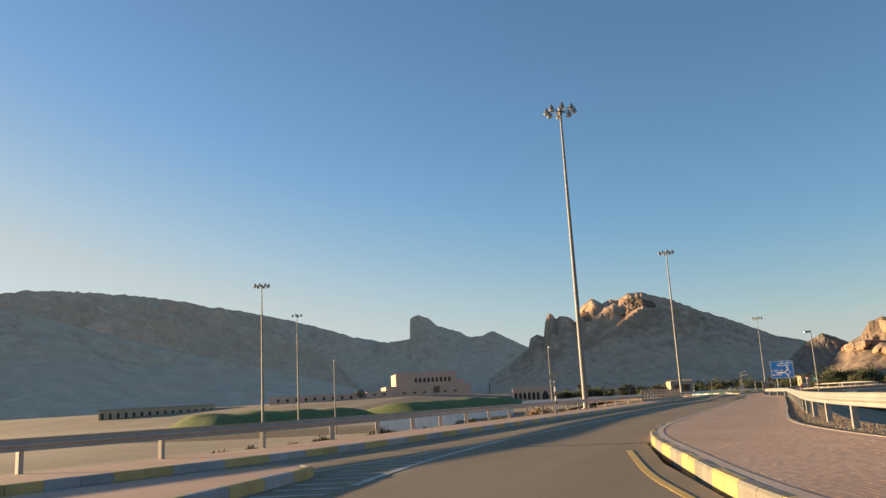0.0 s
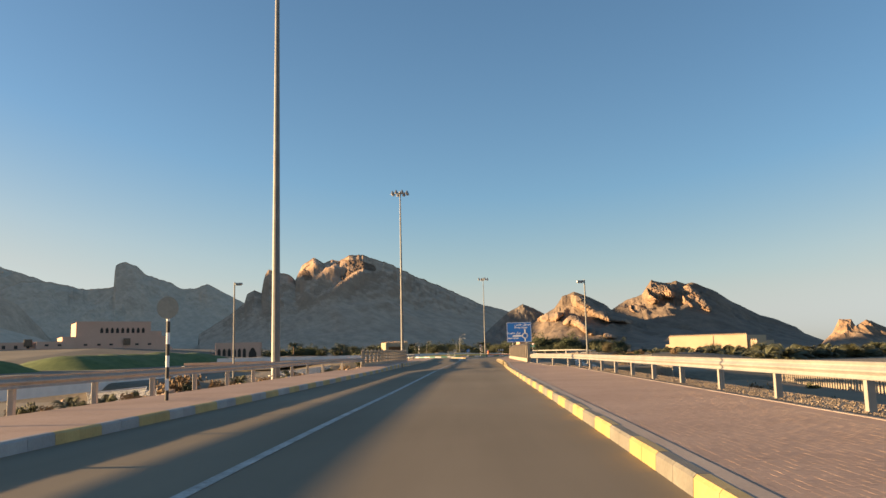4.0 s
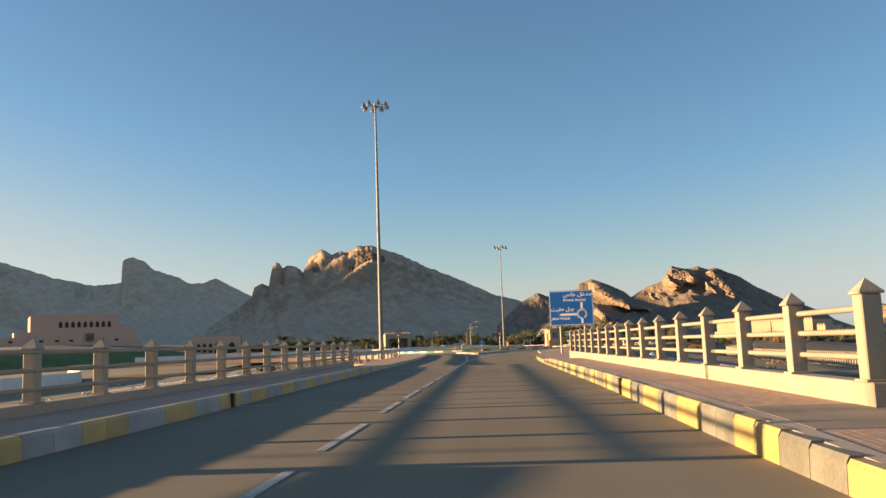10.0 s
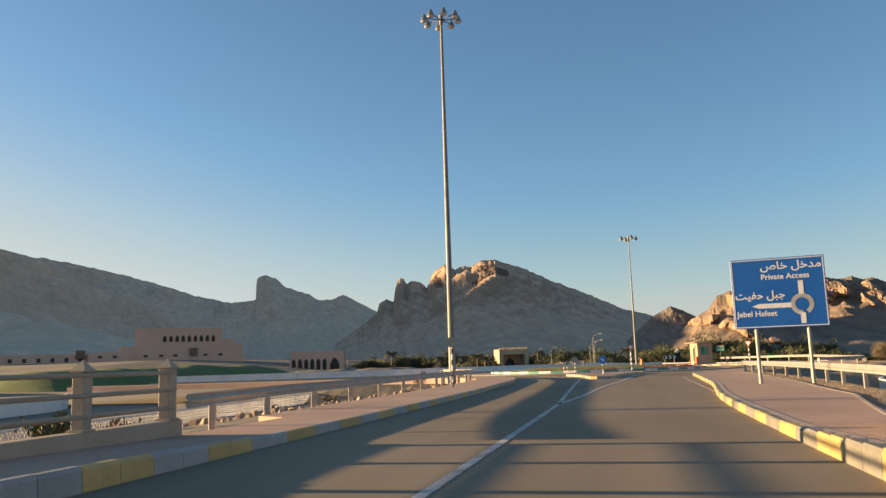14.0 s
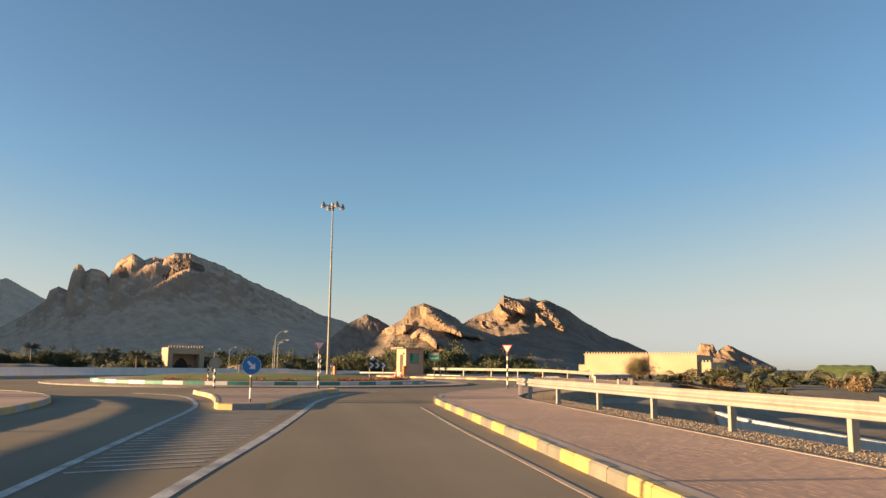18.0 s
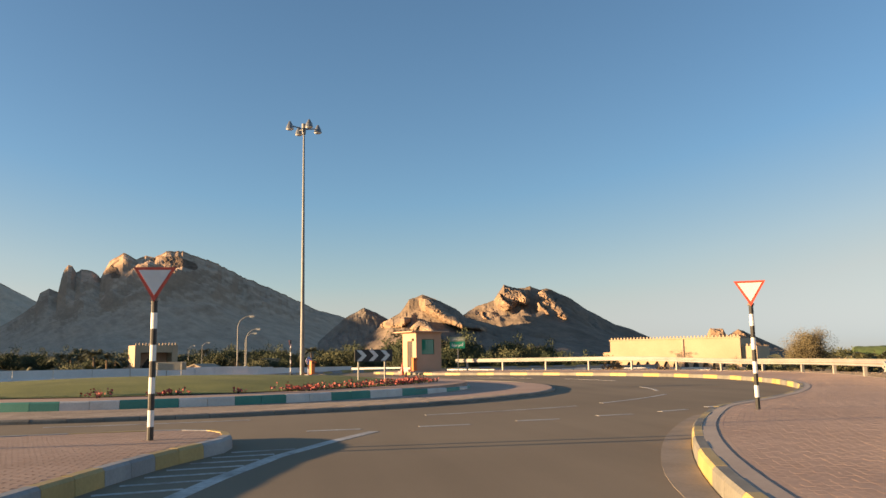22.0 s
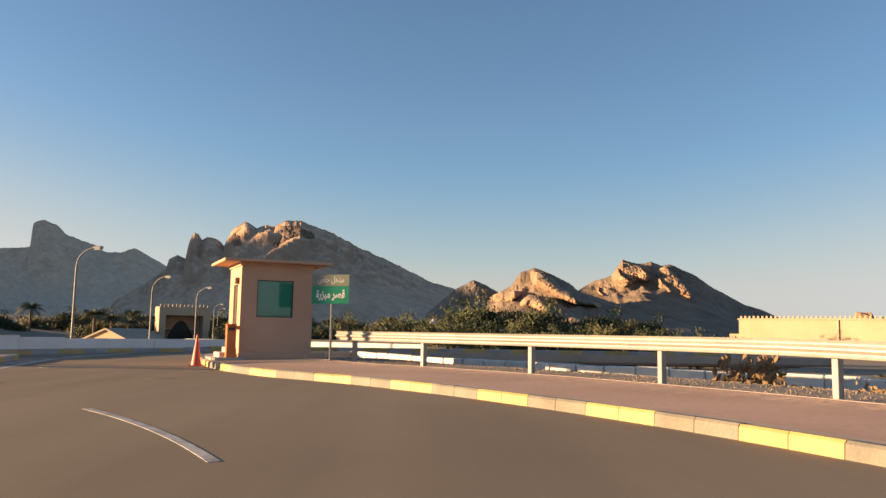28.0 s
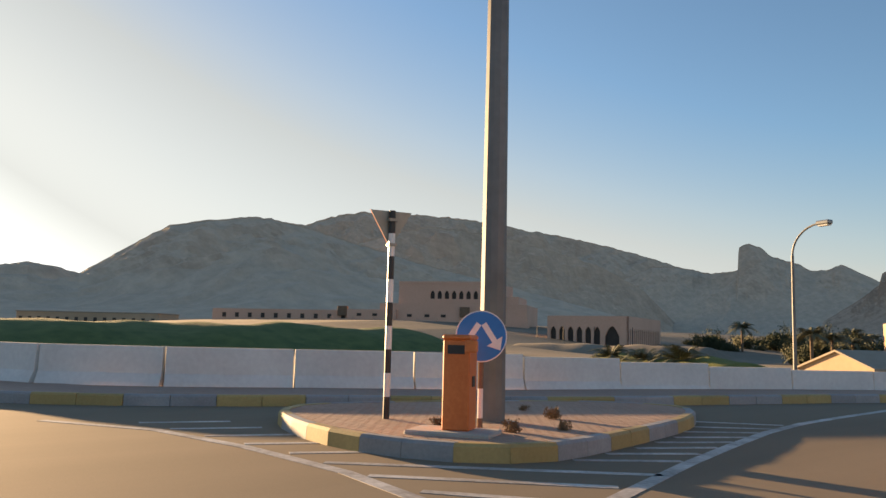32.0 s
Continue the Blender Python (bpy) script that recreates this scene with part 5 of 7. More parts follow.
def direction_sign():
    top = thing("direction_sign", "large blue direction sign with white roundabout arrows on two posts", "road sign", pose(5.83, 154.86, 0.15, 0, 0, -9.4))
    w, z0, z1 = 3.78, 2.4, 5.43
    part("panel", boxed(0, -0.03, z0, w, 0.03, z1, 0.01), sign_blue, top)
    for x0, zz0, x1, zz1 in ((0.04, z0 + 0.04, w - 0.04, z0 + 0.075), (0.04, z1 - 0.075, w - 0.04, z1 - 0.04), (0.04, z0 + 0.075, 0.075, z1 - 0.075), (w - 0.075, z0 + 0.075, w - 0.04, z1 - 0.075)):
        part("border", boxed(x0, -0.037, zz0, x1, -0.031, zz1), sign_white, top)
    for x in (0.86, 2.95):
        part("leg", tubed((x, 0.09, -0.5), (x, 0.09, z1 - 0.2), 0.075, 0.075, 12), steel, top)
    for z in (z0 + 0.4, z1 - 0.4):
        part("brace", boxed(0.1, 0.03, z - 0.04, w - 0.1, 0.08, z + 0.04), sign_back, top)
    cx, cz, ro, ri = 2.78, 3.37, 0.46, 0.28
    ring = bmesh.new()
    n = 40
    for k in range(n):
        a0, a1 = math.radians(-60 + 330 * k / n), math.radians(-60 + 330 * (k + 1) / n)
        q = [(cx + r * math.cos(a), -0.036, cz + r * math.sin(a)) for r, a in ((ri, a0), (ro, a0), (ro, a1), (ri, a1))]
        ring.faces.new([ring.verts.new(p) for p in q])
    bmesh.ops.solidify(ring, geom=ring.faces, thickness=0.004)
    part("roundabout_symbol", ring, sign_white, top)
    part("arrow_ahead", extruded([(cx - 0.1, cz + 0.42), (cx + 0.1, cz + 0.42), (cx + 0.1, 4.38), (cx - 0.1, 4.38)], -0.037, -0.033), sign_white, top)
    part("arrow_back", extruded([(cx - 0.1, 2.55), (cx + 0.1, 2.55), (cx + 0.1, cz - 0.36), (cx - 0.1, cz - 0.36)], -0.037, -0.033), sign_white, top)
    part("arrow_left", extruded([(0.78, cz - 0.02), (1.05, cz - 0.12), (cx - 0.42, cz - 0.12), (cx - 0.42, cz + 0.08), (1.05, cz + 0.08)], -0.037, -0.033), sign_white, top)
    text(top, "Private Access", 1.22, 4.5, 0.33, -0.033, grow=0.006)
    text(top, "Jebel Hafeet", 0.14, 2.92, 0.33, -0.033, grow=0.006)
    text(top, "\uFEB9\uFE8E\uFEA7 \uFEDE\uFEA7\uFEAA\uFEE3", 1.22, 4.93, 0.46, -0.033, grow=0.008, fit=2.42)
    text(top, "\uFE96\uFEF4\uFED4\uFEA3 \uFEDE\uFE92\uFE9F", 0.12, 3.68, 0.46, -0.033, grow=0.008, fit=2.0)
    return top


direction_sign()


def green_sign():
    top = thing("gate_sign", "green and faded khaki gate sign with white script on one pole", "sign", pose(17.06, 249.27, 0.12, 0, 0, -12))
    part("pole", tubed((0, 0, -0.3), (0, 0, 2.1), 0.04, 0.04), steel, top)
    w = 1.28
    x0 = -0.68
    part("lower_panel", boxed(x0, -0.06, 2.02, x0 + w, -0.03, 2.6, 0.006), sign_green, top)
    part("upper_panel", boxed(x0, -0.06, 2.604, x0 + w, -0.03, 2.98, 0.006), sign_faded, top, "faded khaki panel")
    text(top, "\uFEB9\uFE8E\uFEA7 \uFEDE\uFEA7\uFEAA\uFEE3", x0 + 0.2, 2.73, 0.27, -0.061, material=kerb_white, grow=0.003, fit=0.9)
    text(top, "\uFE93\uFEAD\uFEB0\uFE92\uFEE3 \uFEAE\uFEBC\uFED7", x0 + 0.16, 2.22, 0.36, -0.061, grow=0.012, fit=0.98)
    return top


green_sign()


def chevron_board():
    top = thing("chevron_board", "black board with white chevrons on two posts on the lawn", "road sign", pose(7.05, 215.15, 0.36, 0, 0, 16))
    part("panel", boxed(-0.8, -0.03, 0.86, 0.8, 0.02, 1.34, 0.008), black_paint, top)
    for k in range(3):
        x = -0.52 + k * 0.5
        part("chevron", extruded([(x - 0.2, 1.31), (x + 0.0, 1.31), (x + 0.22, 1.1), (x + 0.0, 0.89), (x - 0.2, 0.89), (x + 0.02, 1.1)], -0.037, -0.032), sign_white, top)
    for x in (-0.62, 0.5):
        part("leg", tubed((x, 0.05, -0.2), (x, 0.05, 1.3), 0.035, 0.035), steel, top)
    return top


chevron_board()


def plain_board():
    top = thing("sign_board", "dark board seen from behind on two posts", "road sign", pose(-4.7, 240.0, 0.1, 0, 0, 175))
    part("panel", boxed(-1.1, -0.03, 0.75, 1.1, 0.02, 1.3, 0.01), sign_back, top)
    for x in (-0.8, 0.8):
        part("leg", tubed((x, 0.06, -0.2), (x, 0.06, 1.25), 0.035, 0.035), steel, top)
    return top


plain_board()


# ---------- guard booth ----------
def framed(x0, z0, x1, z1, hole, y0, y1):
    """A plate in the xz plane with one rectangular opening."""
    a0, a1, b0, b1 = hole
    outer, inner = [(x0, z0), (x1, z0), (x1, z1), (x0, z1)], [(a0, b0), (a1, b0), (a1, b1), (a0, b1)]
    bm = bmesh.new()
    fo, fi, bo, bi = ([bm.verts.new((x, y, z)) for x, z in loop] for loop, y in ((outer, y0), (inner, y0), (outer, y1), (inner, y1)))
    for i in range(4):
        j = (i + 1) % 4
        for q in ((fo[i], fo[j], fi[j], fi[i]), (bo[j], bo[i], bi[i], bi[j]), (fo[j], fo[i], bo[i], bo[j]), (fi[i], fi[j], bi[j], bi[i])):
            bm.faces.new(q)
    return bm


def booth():
    top = thing("guard_booth", "pink plastered guard booth with flat overhanging roof and green window", "booth", pose(13.72, 250.83, 0.1, 0, 0, 23))
    w, d, h = 2.55, 2.3, 3.5
    t = 0.12
    win = (0.56, 1.84, 1.6, 2.9)
    part("front_wall", framed(0, 0, w, h, win, 0, t), plaster_pink, top)
    part("back_wall", boxed(0, d - t, 0, w, d, h), plaster_pink, top)
    part("right_wall", boxed(w - t, t, 0, w, d - t, h), plaster_pink, top)
    part("left_wall", extruded([(0, 0), (0.5, 0), (0.5, 2.75), (1.38, 2.75), (1.38, 0), (d - 2 * t, 0), (d - 2 * t, h), (0, h)], 0, t, pose(t, t, 0, 0, 0, 90)), plaster_pink, top)
    door = part("door", boxed(0.05, 0.66, 0.42, 0.09, 1.46, 2.72), dark_pane_shade, top, "dark glazed door")
    for y0, y1 in ((0.62, 0.68), (1.44, 1.5), (1.04, 1.08)):
        part("door_frame", boxed(0.03, y0, 0.42, 0.11, y1, 2.75), bark, door)
    part("floor_slab", boxed(0.02, 0.02, 0, w - 0.02, d - 0.02, 0.42), concrete, top)
    frame_ = thing_part_window(top, win)
    roof = bmesh.new()
    box(roof, -0.66, -0.42, h, w + 0.58, d + 0.45, h + 0.1, 0.02)
    box(roof, -0.05, -0.05, h - 0.12, w + 0.05, d + 0.05, h)
    part("roof", roof, plaster_pink, top)
    part("plinth", boxed(-0.02, -0.14, 0.03, w + 0.5, 0.0, 0.36, 0.02), plaster_pink, top)
    for k in range(3):
        part("step", boxed(-0.3 - 0.28 * (2 - k), 0.3 + 0.12 * k, 0.02, -0.28 * (2 - k) - 0.01, 1.7, 0.175 * (k + 1), 0.012), concrete, top)
    part("wall_lamp", boxed(-0.14, 0.4, 2.75, -0.01, 0.56, 2.98, 0.02), bark, top)
    return top


def thing_part_window(parent, win):
    x0, x1, z0, z1 = win
    w = part("window", boxed(x0 + 0.03, 0.06, z0 + 0.03, x1 - 0.03, 0.075, z1 - 0.03), glass_green, parent, "green tinted glass")
    part("pane", boxed(x0 + 0.64, 0.045, z0 + 0.28, x1 - 0.06, 0.055, z1 - 0.12), glass_green, w)
    for a in ((x0, 0.03, z0, x0 + 0.03, 0.09, z1), (x1 - 0.03, 0.03, z0, x1, 0.09, z1), (x0 + 0.03, 0.03, z0, x1 - 0.03, 0.09, z0 + 0.03), (x0 + 0.03, 0.03, z1 - 0.03, x1 - 0.03, 0.09, z1)):
        part("window_frame", boxed(*a), black_paint, w)
    return w


booth()


def barrier_box(x, y, z, turn, h, label):
    top = thing("barrier_box", label, "barrier housing", pose(x, y, z, 0, 0, turn), "orange barrier housings")
    part("housing", boxed(-0.16, -0.17, 0.1, 0.16, 0.17, h - 0.06, 0.015), orange_paint, top)
    part("cap", boxed(-0.17, -0.18, h - 0.06, 0.17, 0.18, h, 0.02), orange_paint, top)
    part("foot", boxed(-0.55, -0.35, 0.0, 0.45, 0.3, 0.1, 0.02), concrete, top)
    part("arm_socket", boxed(0.12, -0.26, h - 0.2, 0.26, -0.17, h - 0.06, 0.015), orange_paint, top)
    part("latch", boxed(0.161, -0.05, h * 0.5, 0.17, 0.05, h * 0.5 + 0.12), black_paint, top)
    part("warning_mark", boxed(-0.1, -0.18, h - 0.22, 0.1, -0.172, h - 0.12), black_paint, top)
    return top


barrier_box(4.92, 248.25, 0.14, 30, 1.18, "weathered orange barrier housing on a concrete foot")
barrier_box(13.5, 250.58, 0.2, 20, 1.24, "orange barrier housing beside the guard booth")


def cone(x, y):
    top = thing("traffic_cone", "faded red traffic cone standing on the road", "traffic cone", pose(x, y, 0.0))
    part("base", boxed(-0.21, -0.21, 0.0, 0.21, 0.21, 0.035, 0.01), red_paint, top)
    part("body", tubed((0, 0, 0.035), (0.0, 0.0, 1.02), 0.165, 0.03, 20), red_paint, top)
    part("tip", tubed((0, 0, 1.02), (0, 0, 1.05), 0.034, 0.026, 16), red_paint, top)
    return top


cone(12.45, 250.28)


# ---------- white barrier ----------
WALL = fine([(-60, 219), (-40, 221), (-32, 224), (-28.6, 229), (-24.5, 236.5), (-18, 242), (-11.5, 245.4), (-7.0, 246.4), (-4.6, 248.3), (-2.9, 251.2), (-0.7, 255.6), (1.3, 260.5), (4.2, 266), (9.5, 270.6)], 2.6)


def white_barrier():
    top = thing("white_barrier", "white precast concrete barrier segments along the verge", "barrier")
    prof = [(-0.24, 0.0), (-0.2, 0.12), (-0.11, 0.3), (-0.085, 0.85), (0.085, 0.85), (0.11, 0.3), (0.2, 0.12), (0.24, 0.0)]
    for (ax, ay), (bx, by) in zip(WALL, WALL[1:]):
        L = math.hypot(bx - ax, by - ay)
        bm = bmesh.new()
        a, b = [bm.verts.new((u, 0.02, z)) for u, z in prof], [bm.verts.new((u, L - 0.02, z)) for u, z in prof]
        bm.faces.new(a)
        bm.faces.new(list(reversed(b)))
        for i in range(len(prof)):
            j = (i + 1) % len(prof)
            bm.faces.new((a[j], a[i], b[i], b[j]))
        p = part("segment", bm, white_wall, top)
        p.matrix_basis = pose(ax, ay, 0.12 - 0.3 * bump01((ay - 252) / 12), 0, 0, math.degrees(math.atan2(by - ay, bx - ax)) - 90)
    return top


white_barrier()


garden_wall = sweep(fine([(-3.5, 302.0), (4, 298.5), (12, 294.2), (20, 289.5)], 4.0), [(-0.15, -2.4), (-0.15, 0.3), (0.15, 0.3), (0.15, -2.4)])
tagged(obj("garden_wall", garden_wall, white_wall), "long low white garden wall in the sun", "wall", kind="structure")


# ---------- buildings ----------
def arch_cut(x, w, z0, z1, n=6):
    """Outline of a pointed arch opening."""
    h = w / 2
    pts = [(x - h, z0), (x - h, z1 - w * 0.7)]
    for k in range(1, n):
        a = k / n
        pts.append((x - h + h * a, z1 - w * 0.7 * (1 - math.sin(a * math.pi / 2))))
    pts.append((x, z1 + 0.0))
    return pts + [(2 * x - px, pz) for px, pz in reversed(pts[:-1])]


def arched_wall(parent, name, width, z0, z1, arches, material, thick=0.5, m=Matrix()):
    """A wall in the xz plane with pointed openings: one clean plate, dark panels painted as the shade behind."""
    edge = [(0, z0)]
    holes = []
    for x, w, a0, a1 in arches:
        if a0 - z0 < 0.2:
            cut = arch_cut(x, w, z0, a1)
            edge += cut
        else:
            holes.append((x, w, a0, a1))
    edge += [(width, z0), (width, z1), (0, z1)]
    bm = bmesh.new()
    if not holes:
        loops = [edge]
    else:
        loops, last, low = [], 0.0, min(h[2] for h in holes)
        loops.append([(0, z0), (width, z0), (width, low), (0, low)])
        top_edge = [(0, low)]
        for x, w, a0, a1 in holes:
            top_edge += arch_cut(x, w, low, a1)
        loops.append(top_edge + [(width, low), (width, z1), (0, z1)])
    front, back = {}, {}

    def vert(table, x, y, z):
        key = (round(x, 4), round(z, 4))
        if key not in table:
            table[key] = bm.verts.new((x, y, z))
        return table[key]

    for loop in loops:
        a, b = [vert(front, x, 0, z) for x, z in loop], [vert(back, x, thick, z) for x, z in loop]
        bm.faces.new(a)
        bm.faces.new(list(reversed(b)))
        for i in range(len(a)):
            j = (i + 1) % len(a)
            try:
                bm.faces.new((a[j], a[i], b[i], b[j]))
            except ValueError:
                pass
    bm.normal_update()
    bmesh.ops.triangulate(bm, faces=[f for f in bm.faces if len(f.verts) > 4])
    wall = part(name, bm, material, parent)
    wall.matrix_basis = m
    for x, w, a0, a1 in arches:
        part("opening", boxed(x - w / 2 - 0.1, thick, a0 - 0.05, x + w / 2 + 0.1, thick + 0.08, a1 + 0.1), dark_pane_shade, wall, "dark panel painted as shade behind the arch")
    return wall


def merlons(parent, x0, y0, x1, y1, z, gap, size, material):
    """Stepped merlons in a row along a wall's top, each a part of its own."""
    n = int(math.hypot(x1 - x0, y1 - y0) / gap)
    bm = boxed(-size / 2, -size / 2, 0, size / 2, size / 2, size)
    top = bmesh.ops.inset_region(bm, faces=[f for f in bm.faces if f.calc_center_median().z > size * 0.9], thickness=size * 0.24)["faces"]
    cap = [f for f in bm.faces if f.calc_center_median().z > size * 0.9 and f not in top]
    bmesh.ops.translate(bm, vec=(0, 0, size * 0.5), verts=list({v for f in cap for v in f.verts}))
    first = part("merlon", bm, material, parent)
    for k in range(n):
        t = (k + 0.5) / n
        ob = first if k == 0 else new("merlon", first.data)
        ob.parent = parent
        ob.matrix_basis = pose(x0 + (x1 - x0) * t, y0 + (y1 - y0) * t, z)


def palace():
    ang = math.degrees(math.atan2(18.6, 29.0))
    top = thing("palace", "rose plastered hillside palace with a row of arched windows", "palace", pose(-190.5, 409, 0, 0, 0, ang))
    arched_wall(top, "upper_wall", 34.5, 12.0, 19.7, [(11.6 + 2.42 * k, 1.45, 14.3, 17.0) for k in range(9)], plaster_rose)
    part("upper_body", boxed(0, 0.6, 9, 34.5, 22, 19.4), plaster_rose, top)
    for a in ((0, -0.15, 34.5, 0.0), (0, 21.9, 34.5, 22.2)):
        part("parapet", boxed(a[0], a[1], 19.2, a[2], a[3], 20.0), plaster_rose, top)
    part("middle_body", boxed(-6, -1.5, 6, 43, 24, 12.6), plaster_rose, top)
    part("left_terrace", boxed(-17, -3, 3, 0, 20, 10.4), plaster_rose, top)
    part("lower_terrace", boxed(-24, -5, 2, 44, -1.5, 7.2), plaster_rose, top)
    part("left_wing", boxed(-70, 2, 3, -17, 18, 10.2), plaster_rose, top)
    part("right_wing", boxed(34.5, 1, 6, 40, 18, 15.2), plaster_rose, top)
    for k in range(10):
        part("window", boxed(-66 + 5 * k, 1.9, 7.2, -64.6 + 5 * k, 2.1, 8.8), dark_pane_shade, top)
    for x in (-13.5, -8, -4, 3.5, 9.5, 15, 27, 33):
        part("window", boxed(x, -3.1 if x < -6 else -1.62, 8.2, x + 1.6, -2.9 if x < -6 else -1.4, 9.1), dark_pane_shade, top)
    for x, w in ((21.5, 3.0), (-22, 3.5)):
        y = -2.7 if x > 0 else 0.7
        part("oriel", boxed(x, y, 8.3, x + w, y + 1.4, 11.6, 0.1), bark, top, "carved dark wooden oriel")
    for k in range(9):
        part("merlon", boxed(-22 + 7.2 * k, -5.2, 7.2, -21.2 + 7.2 * k, -4.6, 7.9), plaster_rose, top)
    return top


palace()


def arcade_house():
    top = thing("arcade_house", "rose plastered pavilion with rows of pointed arches", "pavilion", pose(-119.0, 399.5, 0, 0, 0, 19))
    arched_wall(top, "front_wall", 21, 0.5, 7.9, [(1.6 + 2.3 * k, 1.5, 0.6, 5.2) for k in range(6)] + [(16.9, 3.6, 0.6, 5.4)], plaster_rose)
    arched_wall(top, "side_wall", 34, 0.5, 7.9, [(1.8 + 2.0 * k, 1.25, 0.6, 5.0) for k in range(16)], plaster_rose, m=pose(21, 0, 0, 0, 0, 90))
    part("body", boxed(0.2, 0.7, 0.5, 20.3, 33.8, 7.6), plaster_rose, top)
    part("base", boxed(-4, -3, -6, 24, 36, 0.5), plaster_sand, top)
    for x in (-2, 5, 13, 22.5):
        part("lamp_post", tubed((x, -2, 0.4), (x, -2, 5.2), 0.12, 0.08, 6), black_paint, top)
    return top


arcade_house()


def walled_house():
    top = thing("walled_house", "long cream building with battlements and low arcades", "building", pose(92.7, 404.9, 0, 0, 0, -41.5))
    arched_wall(top, "front_wall", 36.5, -3.0, 5.9, [(5.5 + 2.7 * k, 1.7, -2.9, -0.4) for k in range(11)], plaster_sand)
    part("body", boxed(0.2, 0.7, -3, 36.3, 22, 5.7), plaster_sand, top)
    part("right_step", boxed(36.5, 1, -3, 40.5, 20, 3.4), plaster_sand, top)
    part("left_step", boxed(-3, 2, -3, 0, 20, 2.4), plaster_sand, top)
    part("cornice", boxed(-0.2, -0.25, 5.65, 36.7, 0.0, 5.95), plaster_sand, top)
    part("drain_pipe", boxed(21.0, -0.25, -2, 21.3, 0.0, 5.64), plaster_rose, top)
    merlons(top, 0, 0.3, 36.5, 0.3, 5.9, 0.95, 0.42, plaster_sand)
    merlons(top, 36.5, 1.3, 40.5, 1.3, 3.4, 0.95, 0.42, plaster_sand)
    return top


walled_house()


def gatehouse():
    top = thing("gatehouse", "cream stone gatehouse with battlements and dark iron gate", "gatehouse", pose(-39.4, 401.2, 0, 0, 0, 27))
    w = 11.2
    part("left_pier", boxed(0, 0, -4, 1.5, 6, 6.2, 0.05), plaster_sand, top)
    part("right_pier", boxed(w - 1.5, 0, -4, w, 6, 6.2, 0.05), plaster_sand, top)
    part("lintel", boxed(1.5, 0.05, 4.3, w - 1.5, 6, 6.2), plaster_sand, top)
    arched_wall(top, "gate_wall", w - 3.0, -4, 4.3, [((w - 3.0) / 2, 6.4, -3.9, 3.2)], plaster_pink, 0.4, pose(1.5, 4.6, 0))
    part("gate_transom", boxed(2.2, 4.5, 0.7, w - 2.2, 4.58, 0.95), black_paint, top)
    merlons(top, 0, 0.3, w, 0.3, 6.2, 0.8, 0.4, plaster_sand)
    for k in range(14):
        part("gate_bar", boxed(2.3 + 0.49 * k, 4.45, -3.9, 2.42 + 0.49 * k, 4.55, 0.7), black_paint, top)
    part("guard_room", boxed(-5, 0.4, -4, -0.02, 6, 0.3), plaster_sand, top)
    part("guard_roof", boxed(-5.4, -0.1, 0.3, -0.02, 6.4, 0.6), plaster_sand, top)
    part("guard_window", boxed(-3.4, 0.34, -2.0, -1.6, 0.42, -0.8), dark_pane_shade, top)
    return top


gatehouse()


def villa(x, y, z, w, d, h, turn, label, tent=False):
    top = thing("villa", label, "house", pose(x, y, z, 0, 0, turn), "low houses")
    part("wall", boxed(0, 0, -4, w, d, h, 0.05), plaster_sand, top)
    part("parapet", boxed(-0.3, -0.3, h, w + 0.3, d + 0.3, h + 0.35), cream, top)
    for k in range(max(1, int(w / 4))):
        part("window", boxed(1.2 + 4 * k, -0.06, 0.8, 2.6 + 4 * k, 0.04, h * 0.7), dark_pane_shade, top)
    if tent:
        bm = bmesh.new()
        z0 = h + 0.35
        for r0, r1, a0, a1 in ((0.5, 0.3, 0.0, 0.13), (0.3, 0.14, 0.13, 0.3), (0.14, 0.02, 0.3, 0.62)):
            bmesh.ops.create_cone(bm, cap_ends=False, segments=10, radius1=w * r0, radius2=w * r1, depth=h * (a1 - a0), matrix=pose(w / 2, d / 2, z0 + h * (a0 + a1) / 2))
        part("tent_roof", bm, canvas_white, top, "white pointed canvas roof")
    return top


villa(18.2, 394, -1.5, 8.0, 7, 3.4, 5, "low sand-coloured house with a white tent roof", True)
villa(-12, 418, -1, 9, 7, 3.0, 5, "low sand-coloured house among trees")
villa(47.5, 392, -1.5, 6.5, 6, 3.2, 0, "low sand-coloured house among trees")
villa(72, 452, 0, 12, 9, 2.6, 0, "low sand-coloured house among trees")


def shed():
    top = thing("shed", "long cream shed with a sloping roof behind the white barrier", "shed", pose(-14.2, 303.5, -1.9, 0, 0, -24))
    part("wall", extruded([(-0.6, 0), (6.4, 0), (6.4, 1.75), (3.2, 2.95), (-0.6, 1.6)], 0, 5), plaster_sand, top)
    part("roof_edge", extruded([(-0.8, 1.52), (-0.8, 1.68), (3.2, 3.1), (6.6, 1.85), (6.6, 1.7), (3.2, 2.955)], -0.25, 5.25), cream, top)
    return top


shed()
villa(-150, 395, -1, 16, 8, 3.2, 10, "pale low house below the palace")
villa(-330, 330, 2, 60, 16, 6.0, 38, "long pale arcaded building below the mountain")


